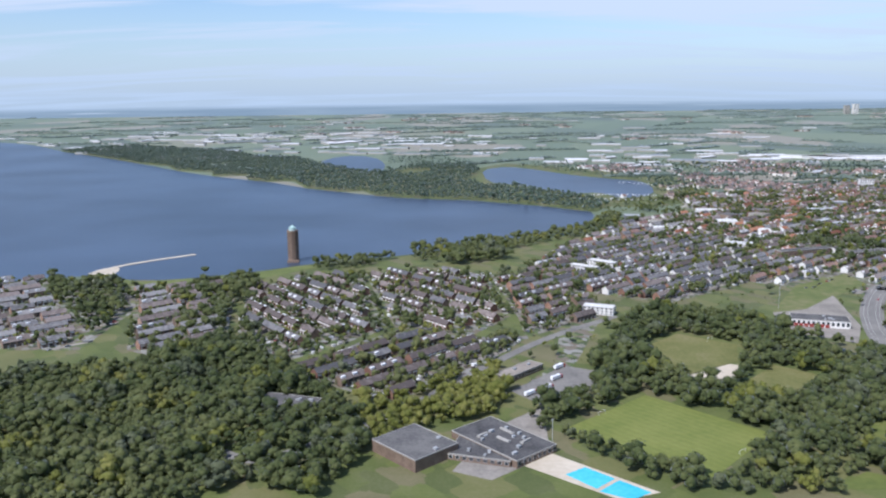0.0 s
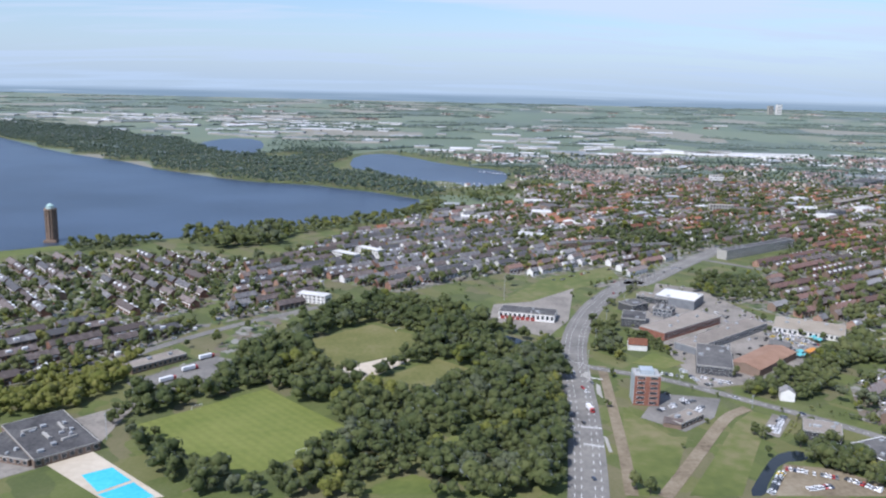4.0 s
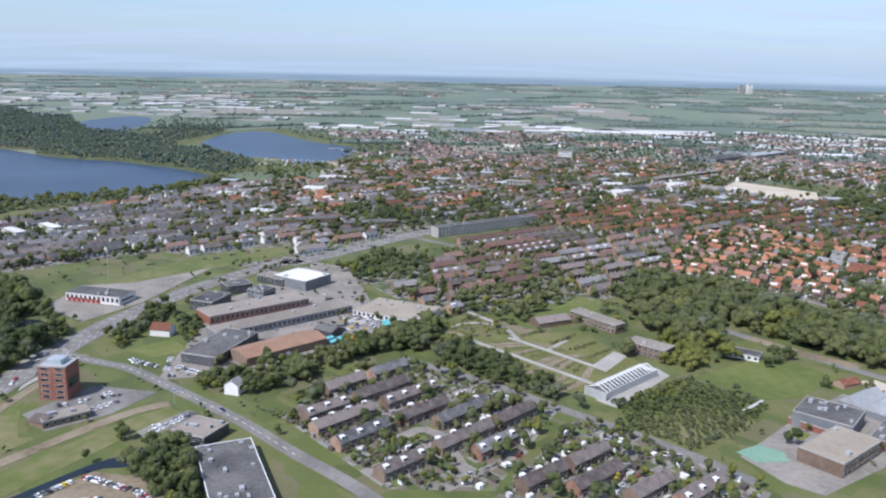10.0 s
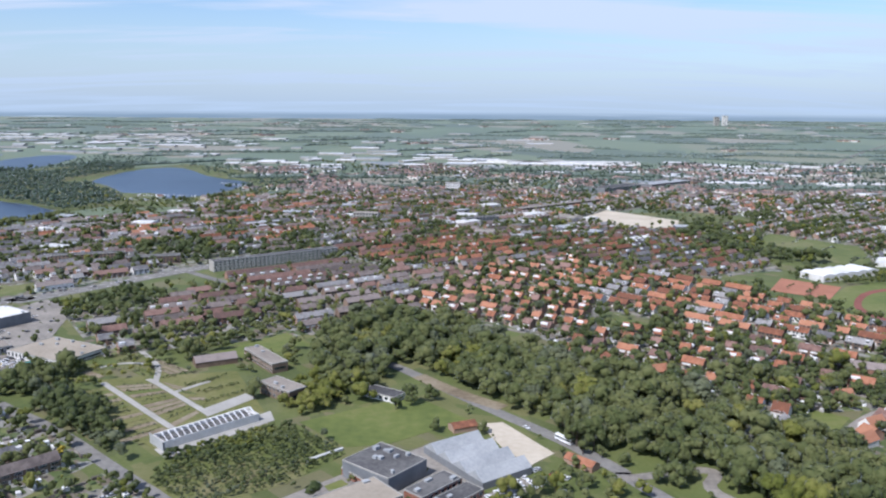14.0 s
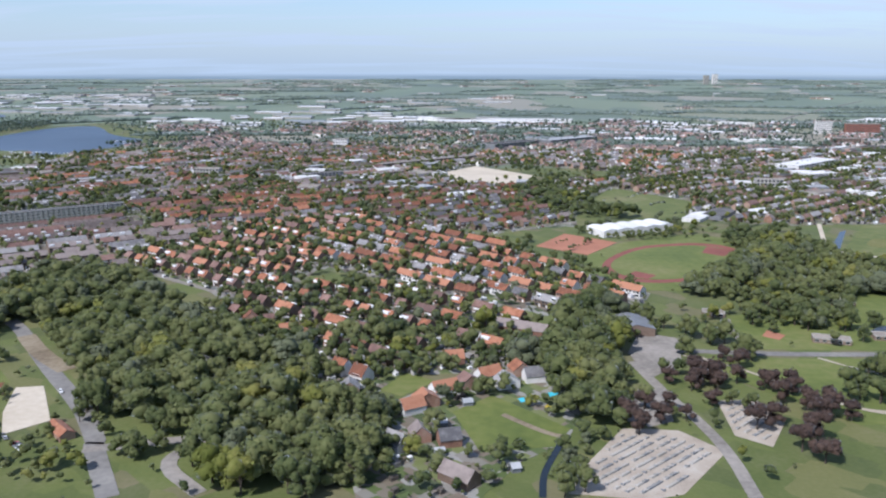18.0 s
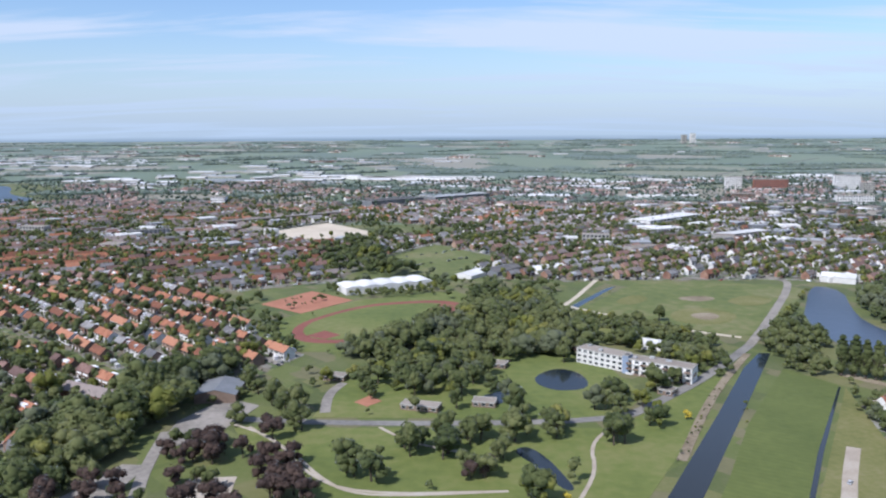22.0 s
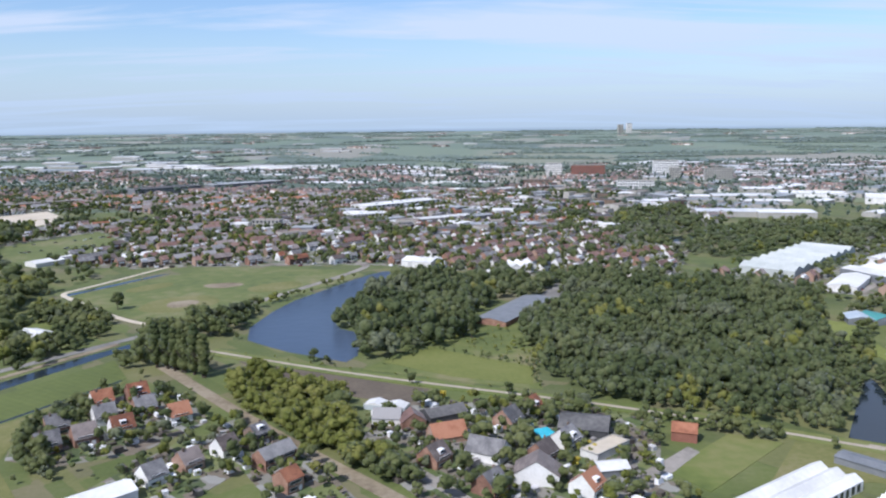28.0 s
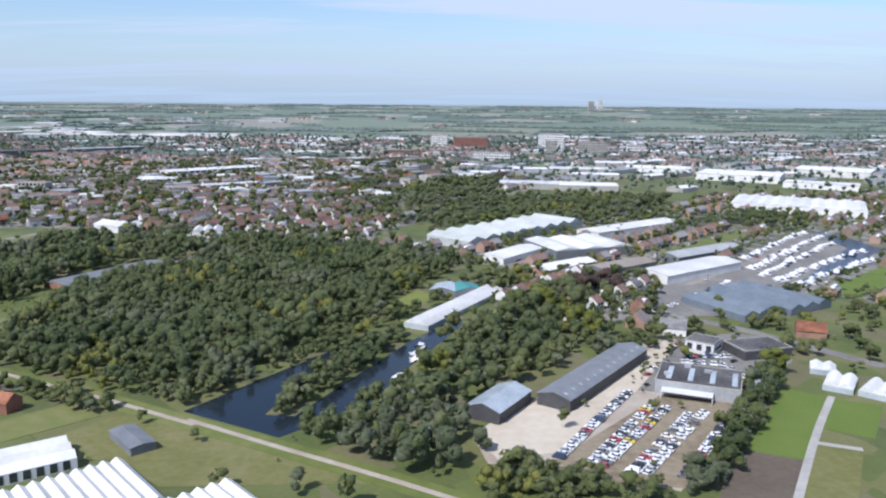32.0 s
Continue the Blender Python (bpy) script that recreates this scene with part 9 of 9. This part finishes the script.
def stall(x, y, w, d, a, canvas, label):
    ob = thing("market_stall", label, "stall", pose(x, y, 0.1, 0, 0, a), "market stalls behind the workshops")
    part("canvas", MB().gable_roof(-w / 2, -d / 2, w / 2, d / 2, 2.6, 3.6, 0.2, 0.1), canvas, ob)
    for sx in (-w / 2, w / 2):
        for sy in (-d / 2, d / 2):
            part("pole", MB().box(sx - 0.06, sy - 0.06, 0, sx + 0.06, sy + 0.06, 2.55), STEELROOF, ob)


for i, (x, y) in enumerate([(559, 642), (563, 635), (568, 643), (568, 633), (575, 643), (581, 648), (600, 674), (599, 681)]):
    stall(x, y, 7, 5, 40, AMBER if i in (4, 5) else AQUA, "orange canvas market stall roof" if i in (4, 5) else "turquoise canvas market stall roof")
wood([(477, 488), (500, 513), (503, 509), (480, 483)], 3.5, 1.2, 2.2, LEAF_LIGHT, "clipped green hedges beside the office car park", 192, BUSHES, mark=False)
wood([(484, 465), (499, 474), (511, 447), (523, 438), (518, 415), (475, 417)], 8, 9, 14, LEAF, "broadleaf trees beside the store", 193, CROWNS_NEAR)
wood([(1863, 567), (1873, 580), (1876, 566), (1869, 547), (1862, 551)], 6, 4, 8, LEAF, "garden trees beside the barn", 194, CROWNS_MID, chance=0.7)
wood([(1843, 586), (1861, 602), (1871, 594), (1864, 576), (1849, 572)], 6, 4, 8, LEAF, "garden trees behind the villas", 195, CROWNS_MID, chance=0.7)
wood([(1868, 604), (1892, 608), (1891, 586), (1872, 584)], 6, 5, 9, LEAF, "dark trees along the dike", 196, CROWNS_MID)
wood([(1752, 621), (1761, 632), (1774, 590), (1769, 586), (1791, 551), (1809, 516), (1784, 518), (1760, 573)], 7, 7, 12, LEAF, "dark trees along the lane", 197, CROWNS_NEAR)


wood([(524, 525), (547, 523), (596, 482), (635, 438), (625, 428), (600, 452), (572, 482)], 4.5, 1.5, 4.5, LEAF, "shrubs and young trees on the road verge", 1280, BUSHES, chance=0.7, mark=False)
wood([(905, 488), (955, 507), (995, 482), (1000, 440), (877, 440)], 8, 4, 10, LEAF, "trees and shrubs beside the school car park", 1281, CROWNS_MID, chance=0.5, mark=False)
wood([(1781, 668), (1787, 682), (1814, 711), (1875, 668), (1870, 628), (1866, 634), (1870, 662), (1815, 704), (1792, 678)], 4, 1.5, 4, LEAF, "low bushes round the reed meadow", 1282, BUSHES, mark=False, test=False)
wood([(1700, 700), (1760, 668), (1845, 628), (1846, 631), (1762, 672), (1702, 704)], 4, 1, 2.5, LEAF_LIGHT, "reeds along the foot of the dike", 1283, BUSHES, chance=0.6, mark=False, test=False)
wood([(1508, 546), (1546, 618), (1576, 670), (1580, 668), (1550, 615), (1512, 544)], 3, 0.8, 2.2, LEAF, "reeds and bushes along the canal path", 1284, BUSHES, chance=0.35, mark=False, test=False)
# weeds on the nursery beds, and the hedges behind them
for i, q in enumerate(WEEDS):
    wood(q, 1.6, 0.9, 1.9, LEAF_GREY if i % 3 else LEAF, "low weeds and young plants on a nursery bed", 1200 + i, BUSHES, chance=0.75, mark=False, name="nursery_weeds", test=False)
for i, (pts, w, h) in enumerate((([(648, 698), (671, 721), (734, 767)], 3.5, 2.6), ([(658, 687), (690, 713), (744, 754)], 4, 2.8), ([(618, 675), (643, 701)], 4, 3), ([(628, 650), (651, 678)], 3.5, 2.5), ([(640, 688), (662, 712)], 3, 2.4), ([(700, 650), (724, 668)], 3, 2.2), ([(721, 634), (744, 656)], 3.5, 2.5), ([(733, 622), (756, 640)], 3.5, 2.6), ([(742, 606), (763, 625)], 3.5, 2.4))):
    lo, hi = strip(pts, w)
    wood(lo + hi[::-1], 1.8, h * 0.7, h, LEAF, "dark clipped hedge between the garden plots", 1250 + i, BUSHES, mark=False, name="hedge", test=False)
# the cemetery's hedges and trees
for i, q in enumerate(([(1217, 494), (1228, 513), (1229, 511), (1218, 493)], [(1204, 473), (1235, 445), (1233, 443), (1202, 471)], [(1229, 513), (1251, 502), (1250, 499), (1228, 510)], [(1252, 504), (1261, 479), (1259, 477), (1250, 502)], [(1183, 463), (1205, 495), (1206, 492), (1184, 460)])):
    wood(q, 2.6, 1.6, 2.6, LEAF, "clipped green hedge of the cemetery", 230 + i, BUSHES, mark=False)
trees("round", [(1229, 524), (1225, 530), (1216, 531), (1244, 530), (1229, 553), (1197, 450), (1188, 446), (1198, 462), (1289, 532), (1296, 526)], 8, 13, 93, "trees of the cemetery")
trees("red", [(1266, 562), (1275, 552), (1291, 562), (1313, 584), (1255, 527), (1260, 515), (1279, 532)], 9, 14, 94, "copper beeches of the cemetery")
wood([(1096, 487), (1120, 536), (1161, 575), (1211, 601), (1221, 553), (1198, 495), (1174, 476), (1153, 445), (1104, 446)], 8, 3, 8, LEAF, "garden trees round the villas", 240, CROWNS_MID, chance=0.26, mark=False)

for i, q in enumerate(([(-250, 500), (300, 450), (1300, 450), (1300, 900), (900, 1000), (300, 900), (-250, 800)], [(1300, 450), (1900, 450), (2450, 450), (2500, 800), (2000, 1000), (1300, 900)])):
    wood(q, 13, 2, 5, LEAF, "scattered bushes on rough ground", 250 + i, BUSHES, chance=0.22 if i == 0 else 0.10, mark=False, name="scattered_bushes")
    wood(q, 22, 6, 11, LEAF, "scattered trees on rough ground", 260 + i, CROWNS_MID, chance=0.25 if i == 0 else 0.12, mark=False, name="scattered_trees")
def town_groves():
    """Groves of tall trees among the houses of the old town."""
    r = np.random.default_rng(8)
    q = [(300, 1000), (900, 1050), (1300, 1100), (2000, 1150), (2200, 1700), (500, 1740), (200, 1200)]
    pts = []
    for x, y in spread(q, 62, 270, chance=0.85, test=False):
        w = r.uniform(22, 58)
        pts.append(spread(rect(x, y, w, w * r.uniform(0.4, 1.0), r.uniform(0, 90)), 8, int(280 + x)))
    p = np.concatenate(pts)
    scatter("town_grove", CROWNS_TOWN, p, r.uniform(7, 15, len(p)), LEAF, "groves of tall trees among town houses", "trees", r=r)


town_groves()


def town_blocks():
    """Flat-roofed shops, offices and flats that stand among the town's houses."""
    r = np.random.default_rng(44)
    for k, (q, gap, chance) in enumerate((([(1540, 1318), (1646, 1603), (1845, 1791), (2116, 1813), (2325, 1606), (2184, 1271), (1996, 1200), (1787, 1162), (1658, 1145)], 46, 0.62), ([(547, 1343), (732, 1547), (998, 1624), (1259, 1448), (1354, 1256), (1118, 1110), (1024, 1172), (841, 1283), (671, 1230)], 60, 0.5), ([(214, 1296), (365, 1484), (606, 1598), (805, 1523), (706, 1278), (499, 1190), (331, 1203)], 70, 0.4))):
        p = spread(q, gap, 450 + k, jitter=0.35, chance=min(1.0, chance * 1.5))
        roofs = (WHITEROOF, BITUMEN, GRAVELROOF, STEELROOF)
        pick = r.integers(0, 4, len(p))
        for i, roof in enumerate(roofs):
            s = p[pick == i]
            town("town_blocks", s, r.choice([-8.0, 38.0, -52.0, 33.0], len(s)), roof, (RENDER, BROWNBRICK, CONCRETE, CLADGREY)[i], ((34, 16, 8, 8.3), (22, 14, 10.5, 10.8), (46, 20, 7, 7.3), (28, 24, 9.5, 9.9)), "flat-roofed shops and flats among town houses", 460 + i)


town_blocks()
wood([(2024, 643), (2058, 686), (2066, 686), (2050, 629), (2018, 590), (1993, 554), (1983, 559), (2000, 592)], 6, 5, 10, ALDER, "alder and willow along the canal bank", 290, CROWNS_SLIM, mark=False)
wood([(1955, 591), (1974, 599), (1992, 591), (1998, 581), (1989, 567), (1970, 575)], 7, 4, 8, LEAF, "bushes along the dike", 291, CROWNS_MID, chance=0.7, mark=False)
for k, q in ((13, quarters[15]), (14, quarters[16]), (20, quarters[21]), (21, quarters[22])):
    wood(q, 7, 3, 8, LEAF, "garden trees between the villas", 540 + k, CROWNS_MID, chance=0.5, mark=False, name="garden_trees")
trees("light", [(1872, 558), (1873, 547), (1863, 538), (1876, 541), (1886, 518), (1763, 532), (1840, 586)], 3.5, 6, 95, "garden trees")
wood(quarters[13], 8.5, 7, 13, LEAF, "broadleaf trees between the villas", 530, CROWNS_MID, chance=0.3, mark=False, name="street_trees")
for i, q in enumerate(quarters[10:15]):
    wood(q, 13, 8, 14, LEAF, "tall garden and street trees between houses", 520 + i, CROWNS_MID, chance=0.6, mark=False, name="street_trees")

# ---------------------------------------------------------------- everything so far is in true metres; the place is set down at this scale
MODEL = 0.52
for ob in list(scene.objects):
    if ob.parent is None and ob.type in {"MESH", "EMPTY"}:
        ob.matrix_basis = Matrix.Scale(MODEL, 4) @ ob.matrix_basis
